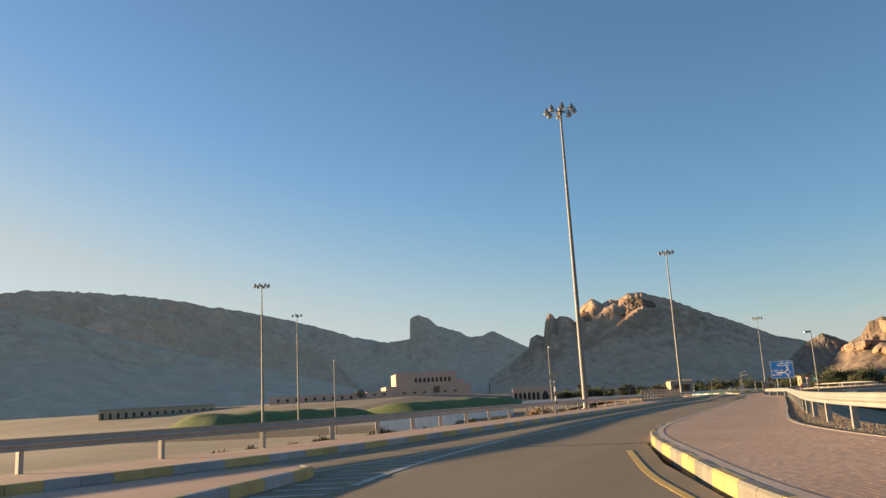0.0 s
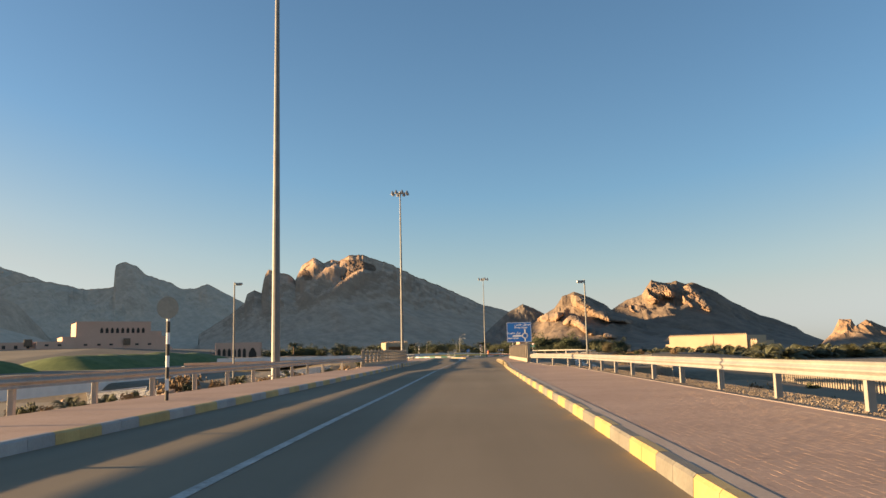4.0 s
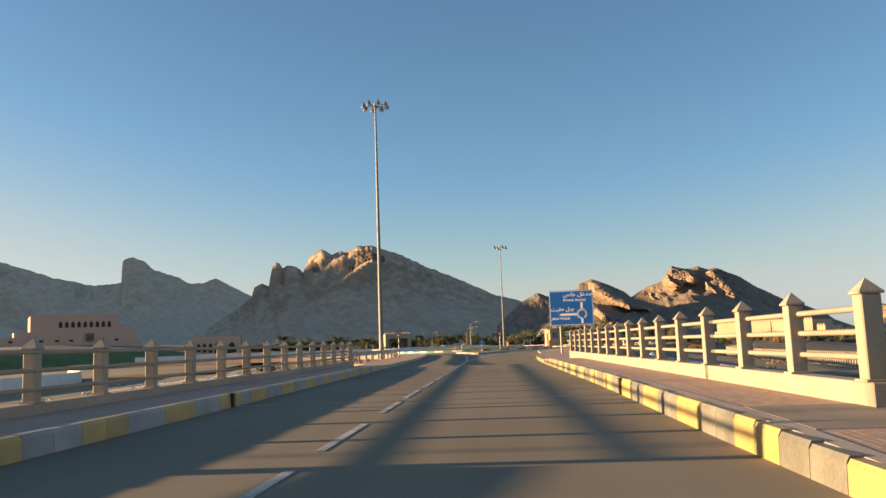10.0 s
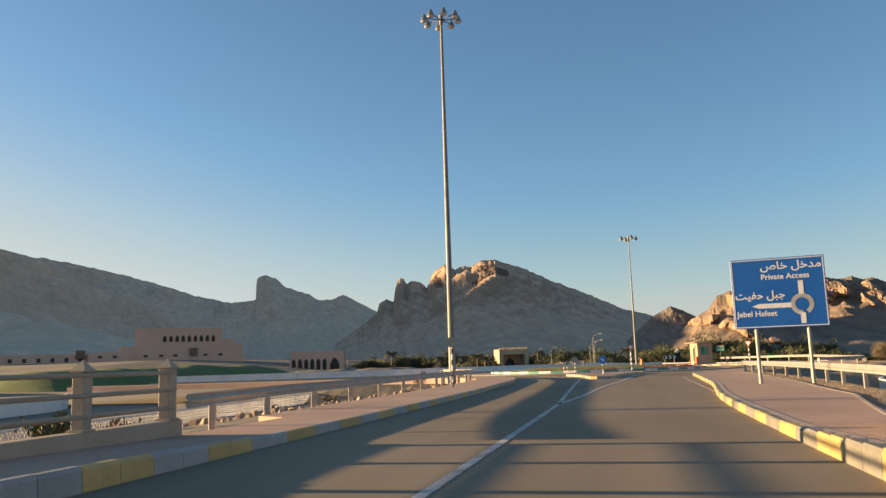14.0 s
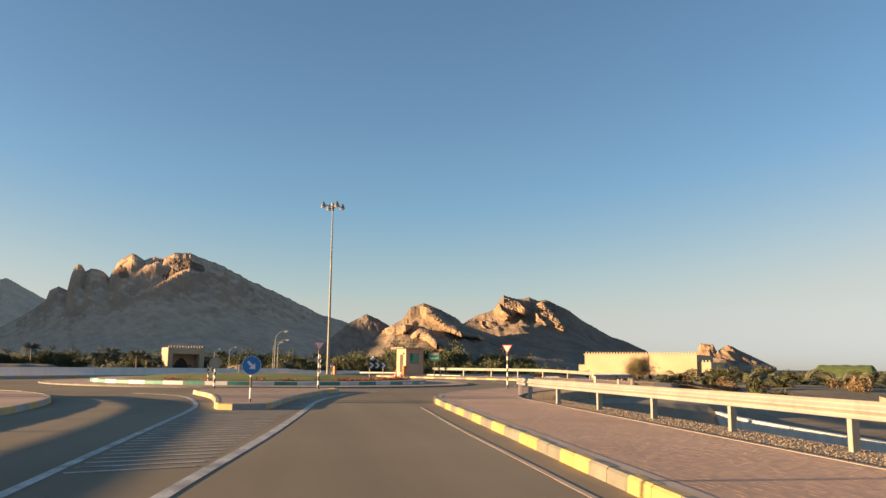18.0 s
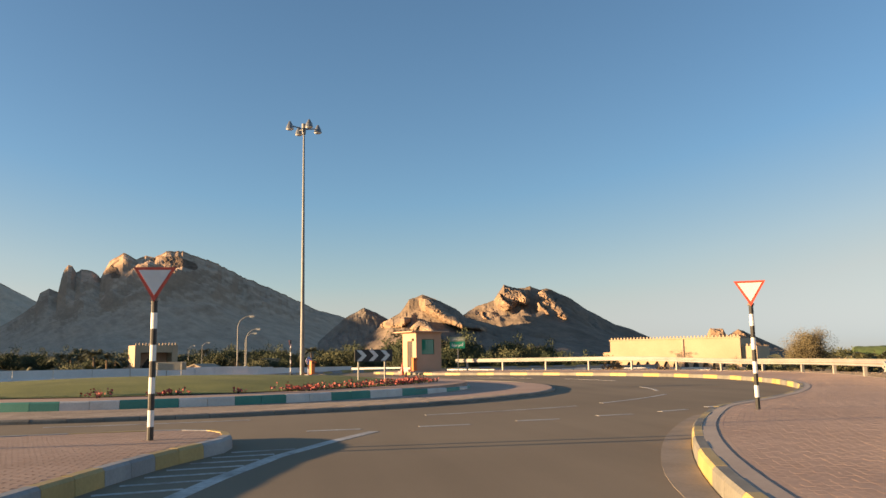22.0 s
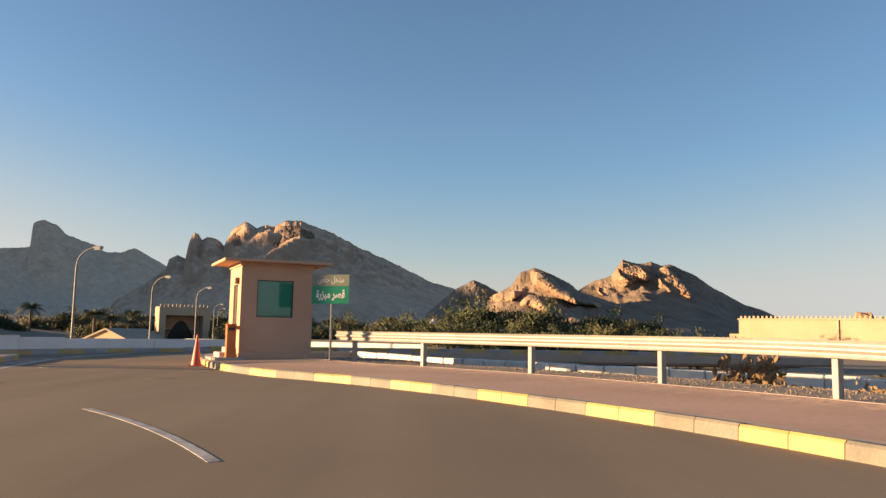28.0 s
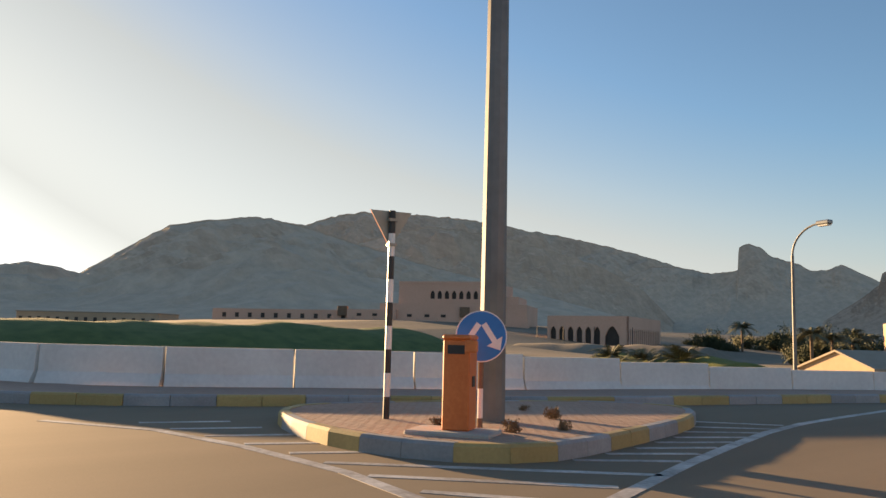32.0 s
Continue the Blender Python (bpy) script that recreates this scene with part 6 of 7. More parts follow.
# ---------- plants ----------
def leafy(name, height, spread, trunk, material, seed, clumps=46, leaves=34, size=0.22, bare=0.25):
    """Trunk, limbs and a crown of clumps of small leaves."""
    rnd = random.Random(seed)
    top = thing(name, "", "")
    bm = bmesh.new()
    tube(bm, (0, 0, -0.3), (0, 0, height * 0.4), trunk, trunk * 0.6, 8)
    ends = []
    for k in range(7):
        a, r = rnd.uniform(0, 6.28), spread * rnd.uniform(0.35, 0.75)
        e = (r * math.cos(a), r * math.sin(a), height * rnd.uniform(0.5, 0.85))
        tube(bm, (0, 0, height * rnd.uniform(0.2, 0.4)), e, trunk * 0.4, trunk * 0.12, 6)
        ends.append(e)
    part("trunk", bm, bark, top)
    v, f = [], []
    for k in range(clumps):
        e = rnd.choice(ends)
        u = Vector((rnd.gauss(0, 1), rnd.gauss(0, 1), rnd.gauss(0, 0.8)))
        c = Vector(e) * rnd.uniform(0.6, 1.0) + u * spread * 0.22
        c.z = max(c.z, height * bare)
        for j in range(leaves):
            p = c + Vector((rnd.gauss(0, 1), rnd.gauss(0, 1), rnd.gauss(0, 0.75))) * spread * 0.16
            q = Euler((rnd.uniform(0, 6.3), rnd.uniform(0, 6.3), 0)).to_matrix()
            s = size * rnd.uniform(0.6, 1.3)
            b = len(v)
            v += [tuple(p + q @ Vector(w)) for w in ((-s, 0, 0), (0, -s * 0.45, 0.05 * s), (s, 0, 0), (0, s * 0.45, 0.05 * s))]
            f.append((b, b + 1, b + 2, b + 3))
    from_lists("crown", v, f, material, top)
    return top


def palm(name, height, fronds, long, seed, material, trunk=0.2):
    rnd = random.Random(seed)
    top = thing(name, "", "")
    if height > 0.3:
        bm = bmesh.new()
        n = max(2, int(height / 0.6))
        for k in range(n):
            z0, z1 = height * k / n, height * (k + 1) / n
            tube(bm, (0, 0, z0 - (0.4 if k == 0 else 0)), (0, 0, z1), trunk * 1.02, trunk * 0.86, 8)
        part("trunk", bm, bark, top)
    v, f = [], []
    for k in range(fronds):
        a, lift = k * 2.4 + rnd.uniform(-0.2, 0.2), rnd.uniform(0.1, 1.25)
        c, s = math.cos(a), math.sin(a)
        prev = None
        for j in range(8):
            t = j / 7
            r = long * (t * math.cos(lift) + 0.06)
            z = height + long * (t * math.sin(lift) - (0.55 + 0.2 * math.cos(lift)) * t * t)
            p = Vector((r * c, r * s, z))
            if prev is not None:
                wdt = long * 0.17 * math.sin(math.pi * min(1, 0.15 + 0.85 * t)) + 0.02
                for side in (1, -1):
                    b = len(v)
                    tip = p + Vector((-s * side * wdt + c * wdt * 0.5, c * side * wdt + s * wdt * 0.5, -wdt * 0.35))
                    mid = (prev + p) / 2
                    v += [tuple(prev), tuple(mid), tuple(tip)]
                    f.append((b, b + 1, b + 2))
                    b = len(v)
                    tip2 = tip - (p - prev) * 0.5
                    v += [tuple(mid), tuple(p), tuple((tip + (p - prev) * 0.45))]
                    f.append((b, b + 1, b + 2))
            prev = p
    from_lists("fronds", v, f, material, top)
    return top


def plant(src, x, y, z, scale, label, category, group, turn=None):
    ob = copy_thing(src, pose(x, y, z, 0, 0, random.uniform(0, 360) if turn is None else turn))
    ob.scale = (scale, scale, scale * random.uniform(0.9, 1.1))
    return tagged(ob, label, category, group)


TREE_A = leafy("tree", 5.0, 3.0, 0.16, leaf_dark, 1, 70, 54, 0.21, 0.12)
TREE_B = leafy("tree", 4.2, 2.9, 0.15, leaf_olive, 2, 64, 54, 0.2, 0.12)
thorn_leaf = mat("thorn_leaf", (0.1, 0.08, 0.04), (0.16, 0.132, 0.07), 0.9, 0.8, 10, 0.2)
THORN = leafy("thorn_tree", 6.4, 2.8, 0.1, thorn_leaf, 3, 300, 110, 0.06, 0.08)
BUSH = leafy("bush", 0.8, 0.8, 0.03, leaf_olive, 4, 24, 26, 0.1, 0.05)
DRY = leafy("dry_bush", 0.6, 0.7, 0.02, dry_grass, 5, 22, 26, 0.08, 0.05)
PALM_A = palm("date_palm", 4.5, 34, 2.9, 6, leaf_palm)
PALM_B = palm("date_palm", 2.2, 30, 2.6, 7, leaf_palm)
PALM_S = palm("young_palm", 0.2, 22, 1.7, 8, leaf_palm)
SOURCES = [TREE_A, TREE_B, THORN, BUSH, DRY, PALM_A, PALM_B, PALM_S]
rnd = random.Random(77)


def open_view(x, y):
    """Whether a place stands clear of the lane that leads to the gatehouse."""
    return y > 403 or abs(x + 34 - (401 - y) * 0.22) > 8


def polar(bearing, d, ex=1.9, ey=160.5):
    return ex - math.sin(radians(bearing)) * d, ey + math.cos(radians(bearing)) * d


# woodland clumps beyond the roundabout
for x0, x1, y0, n, big in ((-2, 10, 386, 9, 0.9), (8, 20, 388, 12, 1.25), (22, 29, 384, 7, 1.2), (28, 46, 384, 22, 1.65), (52, 68, 380, 14, 1.4), (68, 90, 392, 7, 0.6), (-30, -4, 395, 20, 1.15)):
    for k in range(n):
        x, y = rnd.uniform(x0, x1), y0 + rnd.uniform(-9, 9)
        if not open_view(x, y):
            continue
        plant(rnd.choice((TREE_A, TREE_B, TREE_B)), x, y, -2.6, big * rnd.uniform(0.8, 1.2), "dense olive-green tree in a distant garden", "tree", "garden trees")
for k in range(80):
    b, d = rnd.uniform(2, 14), rnd.uniform(215, 310)
    x, y = polar(b, d)
    if not open_view(x, y):
        continue
    plant(rnd.choice((PALM_A, PALM_B, PALM_B, TREE_A, TREE_B)), x, y, -3.0, rnd.uniform(1.0, 1.5), "palm or shade tree in the distant oasis garden", "tree", "oasis trees")
for k in range(110):
    x, y = polar(rnd.uniform(-5, 21), rnd.uniform(300, 430))
    plant(rnd.choice((TREE_A, TREE_A, PALM_A, TREE_B)), x, y, -2.6, rnd.uniform(1.0, 1.9), "dark shade tree at the foot of the mountain", "tree", "far oasis trees")
for b, d, s in ((-36.5, 120, 1), (-38.5, 118, 1.1), (-40, 110, 1), (-41.5, 112, 1.2), (-43, 118, 1), (-33.5, 130, 0.9), (-31, 90, 0.9), (-34.3, 75, 0.8), (-36, 68, 0.9), (-45, 100, 1.1), (-48, 95, 1), (-52, 110, 1), (-26.2, 150, 0.7)):
    x, y = polar(b, d)
    plant(PALM_S if d < 105 else PALM_B, x, y, land(x, y) - 0.3, s * (1.7 if d < 105 else 0.85), "date palm with grey-green fronds beyond the verge", "palm", "verge palms")
for k in range(26):
    x, y = polar(rnd.uniform(-62, -30), rnd.uniform(150, 280))
    plant(rnd.choice((TREE_B, BUSH, DRY, TREE_B)), x, y, -2.3, rnd.uniform(0.8, 1.3), "scrubby tree on the plain", "tree", "scrub")
for k in range(48):
    a, r = radians(rnd.uniform(-38, 34)), rnd.uniform(36, 43)
    x, y = HUB[0] + r * math.cos(a), HUB[1] + r * math.sin(a)
    plant(DRY if k % 3 else BUSH, x, y, land(x, y) - 0.1, rnd.uniform(0.5, 1.0), "dry rust-brown desert bush beyond the rail", "bush", "rail bushes")
for k in range(30):
    a, r = radians(rnd.uniform(-2, 36)), rnd.uniform(36.2, 40.5)
    x, y = HUB[0] + r * math.cos(a), HUB[1] + r * math.sin(a)
    plant(DRY, x, y, land(x, y) - 0.05, rnd.uniform(0.6, 1.1), "dry rust-brown desert bush beyond the rail", "bush", "rail bushes")
for k in range(46):
    x, y = rnd.uniform(-13.8, -11.2), rnd.uniform(24, 92)
    plant(BUSH if k % 2 else DRY, x, y, land(x, y) - 0.05, rnd.uniform(0.3, 0.65), "small dusty bush beside the guard rail", "bush", "verge bushes")
for k in range(84):
    x, y = polar(rnd.uniform(-60, -27), rnd.uniform(64, 125))
    if math.hypot(x - HUB[0], y - HUB[1]) < 42 or math.hypot(x - 19, y - 217) < 44:
        continue
    plant(PALM_S, x, y, land(x, y) - 0.3, max(0.7, (rnd.uniform(1.0, 2.0) - land(x, y)) / 0.85) * (1.0 if k % 4 else 0.7), "date palm with grey-green fronds beyond the verge", "palm", "verge palms")
for x, y, k in ((5.15, 248.9, 0.2), (5.4, 249.6, 0.16), (4.35, 250.6, 0.22), (4.2, 248.6, 0.16), (3.3, 251.2, 0.14)):
    plant(DRY, x, y, 0.19, k, "small dry weed on the island paving", "weed", "island weeds")
plant(THORN, 33.2, 225.3, land(33.2, 225.3), 0.5, "thin yellowish thorn tree beyond the guard rail", "tree", "")
for x, y in ((-14, 60), (-15.5, 66), (-14.5, 82), (-16, 88), (-13.5, 92), (-18, 75), (-15, 48), (-16, 40), (-20, 58), (-17, 96), (-19, 100)):
    plant(PALM_S, x, y, land(x, y), rnd.uniform(0.5, 0.8), "small young palm on the verge", "palm", "young palms")
for k in range(60):
    side = rnd.random() < 0.65
    y = rnd.uniform(20, 235)
    x = (rnd.uniform(12, 26) + 0.04 * max(0, y - 130)) if side else rnd.uniform(-30, -14)
    if y > 195:
        a, r = rnd.uniform(-0.7, 0.9), rnd.uniform(36, 52)
        x, y = HUB[0] + r * math.cos(a), HUB[1] + r * math.sin(a)
    plant(rnd.choice((BUSH, DRY, DRY)), x, y, land(x, y) - 0.05, rnd.uniform(0.7, 1.7), "low dusty desert bush", "bush", "desert bushes")
for x, y, s in ((-37.0, 310.6, 2.1), (-31.6, 308.4, 1.9), (-26.5, 306.4, 2.4)):
    plant(PALM_S, x, y, -0.55, s, "low bushy palm below the arcaded pavilion", "palm", "pavilion palms")
for k in range(34):
    x, y = rnd.uniform(20, 52), rnd.uniform(296, 345)
    plant(rnd.choice((TREE_A, TREE_B, TREE_A)), x, y, land(x, y) - 0.4, rnd.uniform(0.55, 0.8), "dark dense tree in the lower garden", "tree", "lower garden trees")
for k in range(10):
    x, y = rnd.uniform(30, 66), rnd.uniform(262, 292)
    plant(PALM_S, x, y, land(x, y) - 0.2, rnd.uniform(0.6, 0.9), "small young palm on the verge", "palm", "young palms")
for src in SOURCES:
    for o in (*src.children_recursive, src):
        bpy.data.objects.remove(o)


# green bank and lower ground below the palace
def bank(name, label, x0, y0, x1, y1, wide, high, z, material, seed, lumps=0.22):
    bm = bmesh.new()
    rows = []
    for i in range(41):
        t = i / 40
        cx, cy = x0 + (x1 - x0) * t, y0 + (y1 - y0) * t
        nx, ny = -(y1 - y0), x1 - x0
        q = math.hypot(nx, ny)
        row = []
        for j in range(13):
            u = j / 6 - 1
            h = high * (1 - u * u) ** 1.2 * bump01(min(t, 1 - t) * 7) * (1 + lumps * noise.noise((t * 9, u * 2, seed)))
            row.append(bm.verts.new((cx + nx / q * u * wide, cy + ny / q * u * wide, z + h)))
        rows.append(row)
    for a, b in zip(rows, rows[1:]):
        for j in range(12):
            bm.faces.new((a[j], a[j + 1], b[j + 1], b[j]))
    return tagged(obj(name, bm, material, smooth=True), label, "bank", kind="structure")


bank("grass_bank", "long green grassed bank below the palace", -128, 258, -104, 356, 22, 5.4, -2.4, grass, 1)
bank("grass_bank_far", "green grassed bank below the mountain", -160, 190, -132, 262, 20, 4.6, -2.4, grass, 2)
bank("terrace_bank", "pale sandy terrace below the pavilion", -112, 372, -62, 392, 14, 2.9, -2.0, sand, 3)
bank("garden_bank", "low dry green bank behind the white barrier", -44, 317, -17, 305, 6, 2.3, -2.2, lawn_grass, 4)

# lower road, its white kerb and picket fence beside the embankment
LOWER = fine([(15.5, 10), (14.8, 40), (15, 75), (16.5, 100)], 2.0)
LOWER2 = fine([(15, 128), (16.5, 150), (18.5, 172), (22, 190), (30, 203)], 2.0)
for k, line in enumerate((LOWER, LOWER2)):
    up = 0.52 * k
    tagged(obj("lower_road" + ("" if k == 0 else "_far"), ribbon(offset(line, 0.3), offset(line, 7.5), -1.55 + up, 1.1), asphalt), "shaded service road below the embankment", "road", kind="structure")
    tagged(obj("lower_kerb" + ("" if k == 0 else "_far"), sweep(line, [(-0.14, -2.2), (-0.14, -1.2 + up), (0.14, -1.2 + up), (0.14, -2.2)]), kerb_white), "low white kerb of the service road", "kerb", kind="structure")
    fence_line = offset(line, 9.0)
    top = thing("picket_fence", "pale picket fence beyond the service road", "fence", None, "picket fences")
    part("rail", sweep(fence_line, [(-0.04, -1.0 + up), (-0.04, -0.92 + up), (0.04, -0.92 + up), (0.04, -1.0 + up)]), cream, top)
    pick = boxed(-0.05, -0.09, -2.2, 0.05, 0.09, -0.7 + up, 0.01)
    first = None
    dense = fine(fence_line, 0.45)
    for (x, y), t in zip(dense, along(dense)):
        if first is None:
            first = part("picket", pick, cream, top)
            ob = first
        else:
            ob = new("picket", first.data)
            ob.parent = top
        ob.matrix_basis = pose(x, y, 0, 0, 0, math.degrees(math.atan2(t.y, t.x)) - 90)


# west of the embankment: a lattice fence, a low white wall and rubble
lattice = thing("lattice_fence", "low pale diamond lattice fence across the wadi bank", "fence", None)
LATTICE = fine([(-25, 84), (-25.5, 120), (-26, 160), (-28, 192)], 2.4)
bm = boxed(-0.05, 0.0, 0.0, 0.05, 2.4, 0.12)
box(bm, -0.05, 0.0, 0.9, 0.05, 2.4, 1.0)
for k in range(10):
    for a, b in ((0.0, 1.0), (1.0, 0.0)):
        tube(bm, (0.0, 0.24 * k - 0.2 + 0.02, a), (0.0, 0.24 * k + 0.42, b), 0.032, 0.032, 4)
panel = None
for (ax, ay), (bx, by) in zip(LATTICE, LATTICE[1:]):
    if panel is None:
        panel = ob = part("lattice_panel", bm, kerb_white, lattice)
    else:
        ob = new("lattice_panel", panel.data)
        ob.parent = lattice
    ob.matrix_basis = pose(ax, ay, land(ax, ay) - 0.03, 0, 0, math.degrees(math.atan2(by - ay, bx - ax)) - 90)
west_wall = sweep(fine([(-47, 104), (-47, 112), (-48, 150), (-52, 184), (-61, 199)], 4.0), [(-0.15, -2.6), (-0.12, -0.5), (0.12, -0.5), (0.15, -2.6)])
tagged(obj("low_wall", west_wall, white_wall), "low white wall along the far side of the wadi", "wall", kind="structure")
rubble = mat("rubble", (0.27, 0.19, 0.13), (0.42, 0.3, 0.21), 0.9, 0.8, 12, 0.4, vary=-0.25, dist=0.02)
rr_ = np.random.default_rng(21)
rv, rf = [], []
for k in range(2600):
    x, y = -13.5 - abs(rr_.normal(0, 7)), rr_.uniform(60, 186)
    if x < -44 or (92 < y < 128 and x > -17):
        continue
    size_ = float(min(0.5, 0.07 + rr_.exponential(0.07)))
    z, o, turn_ = land(x, y), len(rv), rr_.uniform(0, 6.28)
    ring = [(math.cos(turn_ + q * 1.257) * size_ * rr_.uniform(0.7, 1.2), math.sin(turn_ + q * 1.257) * size_ * rr_.uniform(0.7, 1.2)) for q in range(5)]
    rv += [(x + u, y + w, z - 0.05) for u, w in ring] + [(x + u * 0.55, y + w * 0.6, z + size_ * rr_.uniform(0.45, 0.8)) for u, w in ring]
    rf += [(o + q, o + (q + 1) % 5, o + 5 + (q + 1) % 5, o + 5 + q) for q in range(5)] + [tuple(o + 5 + q for q in range(5))]
tagged(from_lists("rubble_stones", rv, rf, rubble), "scattered tan rubble stones on the wadi bank", "stones", kind="stuff")


# flower beds along the lawn's edge
def flower_bed(a0, a1, r, label, seed, clumps):
    rr = random.Random(seed)
    v, f, v2, f2 = [], [], [], []
    for c_ in range(clumps):
        ac, qc, big = rr.uniform(a0, a1), r + rr.gauss(0, 0.22), rr.uniform(0.12, 0.3)
        for k in range(int(150 * big)):
            a, q = radians(ac + rr.gauss(0, big) * 4.2), qc + rr.gauss(0, big)
            x, y, z = HUB[0] + q * math.cos(a), HUB[1] + q * math.sin(a), 0.37 + abs(rr.gauss(0, big * 0.32))
            s = rr.uniform(0.025, 0.05)
            for vv, ff, up in ((v, f, 0.03), (v2, f2, -0.05)):
                b = len(vv)
                w = Euler((rr.uniform(0, 6), rr.uniform(0, 6), 0)).to_matrix()
                vv += [(x + c.x, y + c.y, max(0.34, z + up + c.z)) for c in (w @ Vector(t) for t in ((-s, 0, 0), (0, -s, 0), (s, 0, 0), (0, s, 0)))]
                ff.append((b, b + 1, b + 2, b + 3))
    top = thing("flower_bed", label, "flowers", None, "flower beds")
    from_lists("blossoms", v, f, petal, top)
    from_lists("foliage", v2, f2, leaf_olive, top)


flower_bed(-66, -10, R_HUB - 2.3, "low pink-red flowers in clumps along the lawn's edge", 1, 34)
flower_bed(-130, -66, R_HUB - 2.3, "sparse low pink-red flowers along the lawn's edge", 2, 9)


# white block row and a green mound beyond the curved rail
blocks = thing("block_row", "row of low white kerb blocks on the plain", "kerb row", None)
ROW = fine([(16.6, 262), (18.4, 258.5), (20.5, 255), (23, 252), (25.6, 248.8), (28.6, 246), (31, 243.4), (32.5, 240), (33.2, 236.5)], 1.1)
first = None
for (ax, ay), (bx, by) in zip(ROW, ROW[1:]):
    if first is None:
        first = part("block", boxed(-0.14, 0.02, -0.6, 0.14, 1.08, 0.25, 0.03), kerb_white, blocks)
        ob = first
    else:
        ob = new("block", first.data)
        ob.parent = blocks
    ob.matrix_basis = pose(ax, ay, 0.07 + random.uniform(-0.03, 0.03), 0, 0, math.degrees(math.atan2(by - ay, bx - ax)) - 90)
far_fence = thing("picket_fence", "low white picket fence along the garden road", "fence", None, "picket fences")
far_line = fine([(3, 330), (9.2, 321), (15.5, 312.1), (23.8, 299.5), (30, 291)], 0.5)
part("rail", sweep(far_line, [(-0.03, -1.0), (-0.03, -0.9), (0.03, -0.9), (0.03, -1.0)]), kerb_white, far_fence)
first = part("picket", boxed(-0.03, -0.12, -1.9, 0.03, 0.12, -0.72), kerb_white, far_fence)
for k, ((x, y), t) in enumerate(zip(far_line, along(far_line))):
    ob = first if k == 0 else new("picket", first.data)
    ob.parent = far_fence
    ob.matrix_basis = pose(x, y, 0, 0, 0, math.degrees(math.atan2(t.y, t.x)) - 90)
bank("green_mound", "low green mound beyond the plain", 242, 503, 266, 483, 16, 6.2, -2.4, grass, 5, 0.05)


# tall dry grass beyond the curved rail
gr_ = np.random.default_rng(31)
sv, sf = [], []
for k in range(900):
    a, r = radians(gr_.uniform(-14, 22)), 34.6 + abs(gr_.normal(0, 1.6))
    cx, cy = HUB[0] + r * math.cos(a), HUB[1] + r * math.sin(a)
    if noise.noise((cx * 0.4, cy * 0.4, 3)) < -0.25:
        continue
    z, tall = land(cx, cy) - 0.05, gr_.uniform(0.25, 0.62)
    for q in range(16):
        x, y = cx + gr_.normal(0, 0.16), cy + gr_.normal(0, 0.16)
        t, lean, o = gr_.uniform(0, 6.28), gr_.uniform(0.05, 0.3), len(sv)
        ux, uy, h = math.cos(t) * 0.012, math.sin(t) * 0.012, tall * gr_.uniform(0.6, 1.1)
        sv += [(x - ux, y - uy, z), (x + ux, y + uy, z), (x + uy / 0.012 * lean * h, y - ux / 0.012 * lean * h, z + h)]
        sf.append((o, o + 1, o + 2))
tagged(from_lists("dry_grass_tufts", sv, sf, dry_grass), "tall rust-brown dry grass beyond the guard rail", "grass", kind="stuff")


# ---------- paving bricks ----------
def brick_rows(line, d0, d1, long, wide, z, keep):
    """Centres and directions of bricks in rows that follow a plan line; keep: the part of the plan that is paved."""
    out, row, d = [], 0, d0
    while d < d1:
        p = np.array(offset(line, d + wide / 2))
        seg = np.hypot(*np.diff(p, axis=0).T)
        s = np.concatenate([[0], np.cumsum(seg)])
        q = np.arange((row % 2) * long / 2, s[-1] - long, long)
        x, y = np.interp(q, s, p[:, 0]), np.interp(q, s, p[:, 1])
        x2, y2 = np.interp(q + 0.1, s, p[:, 0]), np.interp(q + 0.1, s, p[:, 1])
        a = np.arctan2(y2 - y, x2 - x)
        out += [(float(u), float(v), float(w)) for u, v, w in zip(x, y, a) if keep(u, v)]
        d += wide
        row += 1
    return out


def lay(name, label, bricks, long, wide, z, high, material, parent, singles=lambda x, y: False, limit=280, single_material=None, gap=0.002):
    """Bricks laid proud of their bed: those of one stretch as single parts, the rest joined."""
    rr = random.Random(5)
    g = gap
    hx, hy = long / 2 - g, wide / 2 - g
    me = bpy.data.meshes.new("brick")
    c = 0.002
    v = [(-hx, -hy, -0.03), (hx, -hy, -0.03), (hx, hy, -0.03), (-hx, hy, -0.03), (-hx + c, -hy + c, high), (hx - c, -hy + c, high), (hx - c, hy - c, high), (-hx + c, hy - c, high)]
    fc = [(0, 1, 5, 4), (1, 2, 6, 5), (2, 3, 7, 6), (3, 0, 4, 7), (4, 5, 6, 7)]
    me.from_pydata(v, [], fc)
    me.materials.append(single_material or material)
    verts, faces, made = [], [], 0
    for x, y, a in bricks:
        dz = rr.uniform(-0.0008, 0.0006)
        if made < limit and singles(x, y):
            ob = new("brick", me)
            ob.parent = parent
            ob.matrix_basis = pose(x, y, z + lift(x, y) + dz, 0, 0, math.degrees(a))
            made += 1
            continue
        ca, sa, o, ground_ = math.cos(a), math.sin(a), len(verts), z + lift(x, y)
        corners = [(x + ca * u - sa * w, y + sa * u + ca * w, h) for u, w, h in v]
        verts += [(u, w, (z + lift(u, w) if y > 206 and x > 8 or 84 < y < 137 else ground_) + dz + h) for u, w, h in corners]
        faces += [tuple(o + k for k in f) for f in fc]
    ob = from_lists(name, verts, faces, material, parent)
    return tagged(ob, label, kind="stuff")


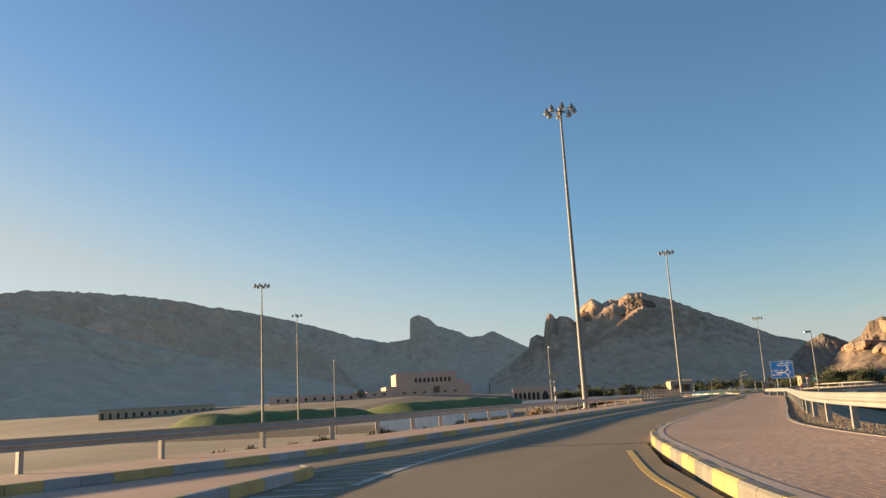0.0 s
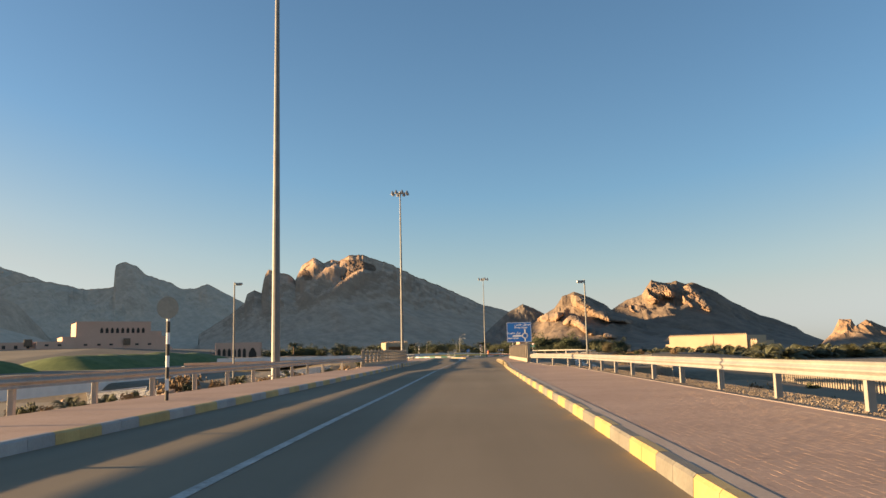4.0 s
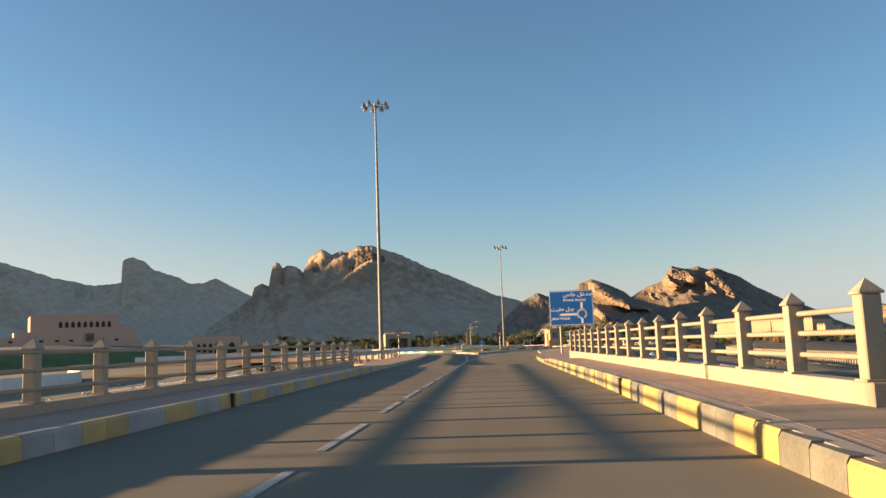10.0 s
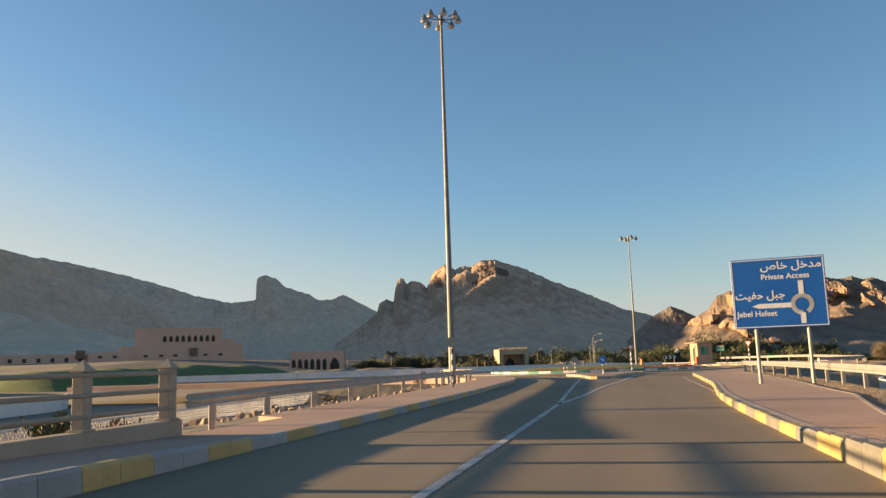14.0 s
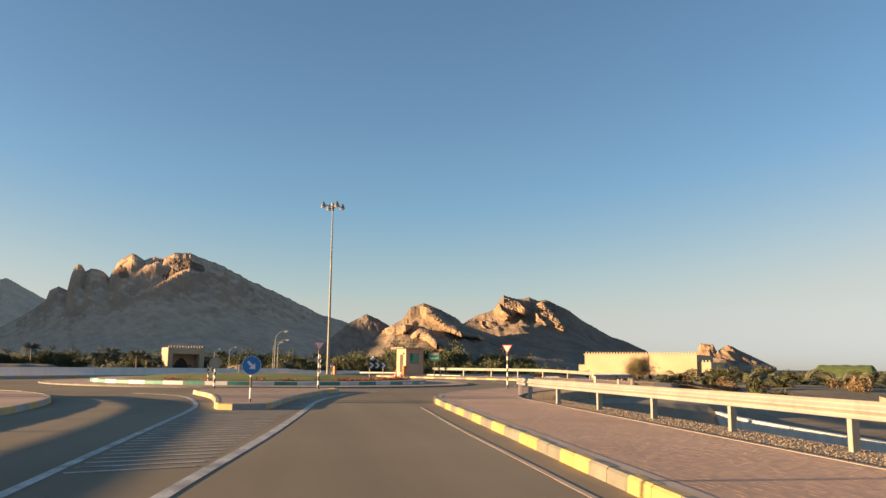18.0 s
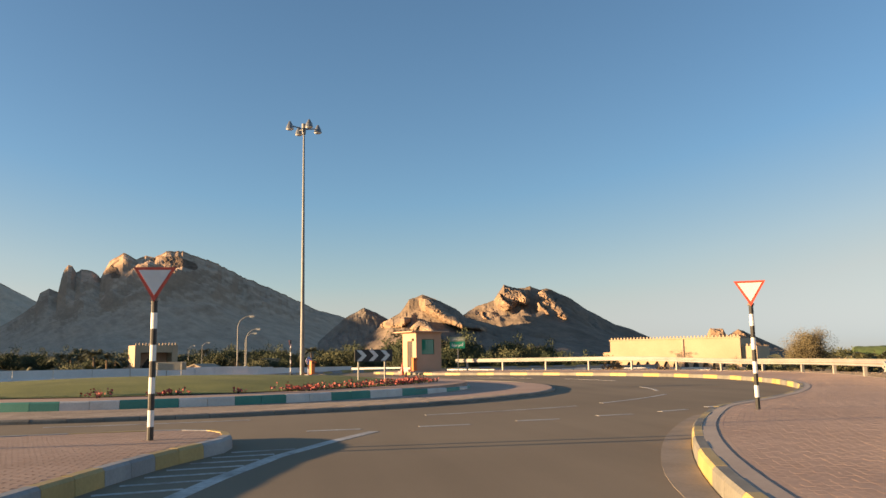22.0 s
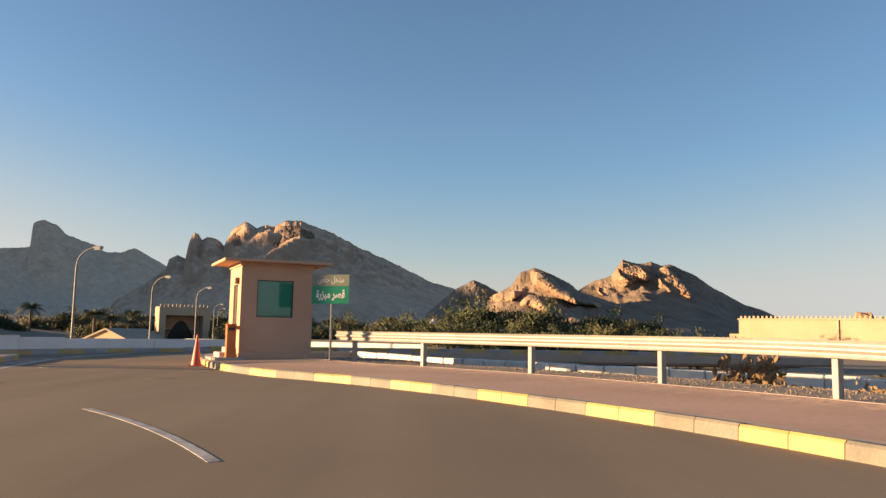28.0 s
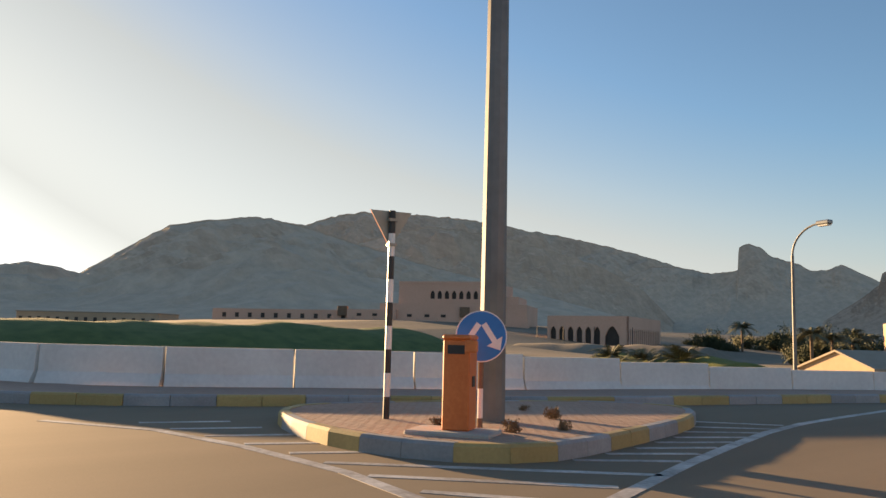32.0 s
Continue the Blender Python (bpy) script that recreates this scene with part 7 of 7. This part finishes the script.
def inside(poly, x, y):
    hit = False
    for (ax, ay), (bx, by) in zip(poly, poly[1:] + poly[:1]):
        if (ay > y) != (by > y) and x < (bx - ax) * (y - ay) / (by - ay) + ax:
            hit = not hit
    return hit


footway_right = bpy.data.objects["pavement_right"]
for a, b, wide_ in ((6, 84, 3.55), (84, 135, 1.5), (145, 252, 3.55)):
    run = [p for p in KERB_R if a < p[1] < b]
    rows_ = brick_rows(run, 0.37, wide_, 0.2, 0.1, 0.19, lambda x, y: not 93.6 < y < 95.2)
    lay("brick_field", "red-brown paving bricks of the footway", rows_, 0.2, 0.1, 0.19, 0.001, brick_bulk, footway_right,
        lambda x, y: 196.5 < y < 198.6, 280, brick_red)
island_pts = [(x, y) for x, y in offset(fine(clockwise(SPLIT), 0.6, True), 0.2, True)]
cells = [(i * 0.2 + (j % 2) * 0.1, 179 + j * 0.1, 0.0) for j in range(200) for i in range(-46, 18)]
lay("brick_field", "red-brown paving bricks of the traffic island", [c for c in cells if inside(island_pts, c[0], c[1])], 0.2, 0.1, 0.19, 0.004, brick_bulk, bpy.data.objects["splitter_island"],
    lambda x, y: y < 182.2, 280, brick_red, 0.005)
island_pts = [(x, y) for x, y in offset(fine(clockwise(MEDIAN), 0.6, True), 0.2, True)]
cells = [(i * 0.2 + (j % 2) * 0.1, 247 + j * 0.1, 0.0) for j in range(78) for i in range(0, 34)]
lay("brick_field", "dusty paving bricks of the small island", [c for c in cells if inside(island_pts, c[0], c[1])], 0.2, 0.1, 0.19, 0.004, brick_bulk, bpy.data.objects["median_island"],
    lambda x, y: y < 249.2, 280, brick_red, 0.005)
setts = []
r, k = R_HUB + 0.2, 0
while r < R_APRON - 0.3:
    n = int(2 * math.pi * r / 0.24)
    setts += [(HUB[0] + r * math.cos(a), HUB[1] + r * math.sin(a), a + math.pi / 2) for a in (2 * math.pi * (i + 0.5 * (k % 2)) / n for i in range(n)) if not 0.8 < (a % (2 * math.pi)) < 3.9]
    r += 0.17
    k += 1
lay("sett_field", "brown stone setts of the roundabout apron", setts, 0.24, 0.17, 0.095, 0.008, sett_grey, bpy.data.objects["apron_paving"])
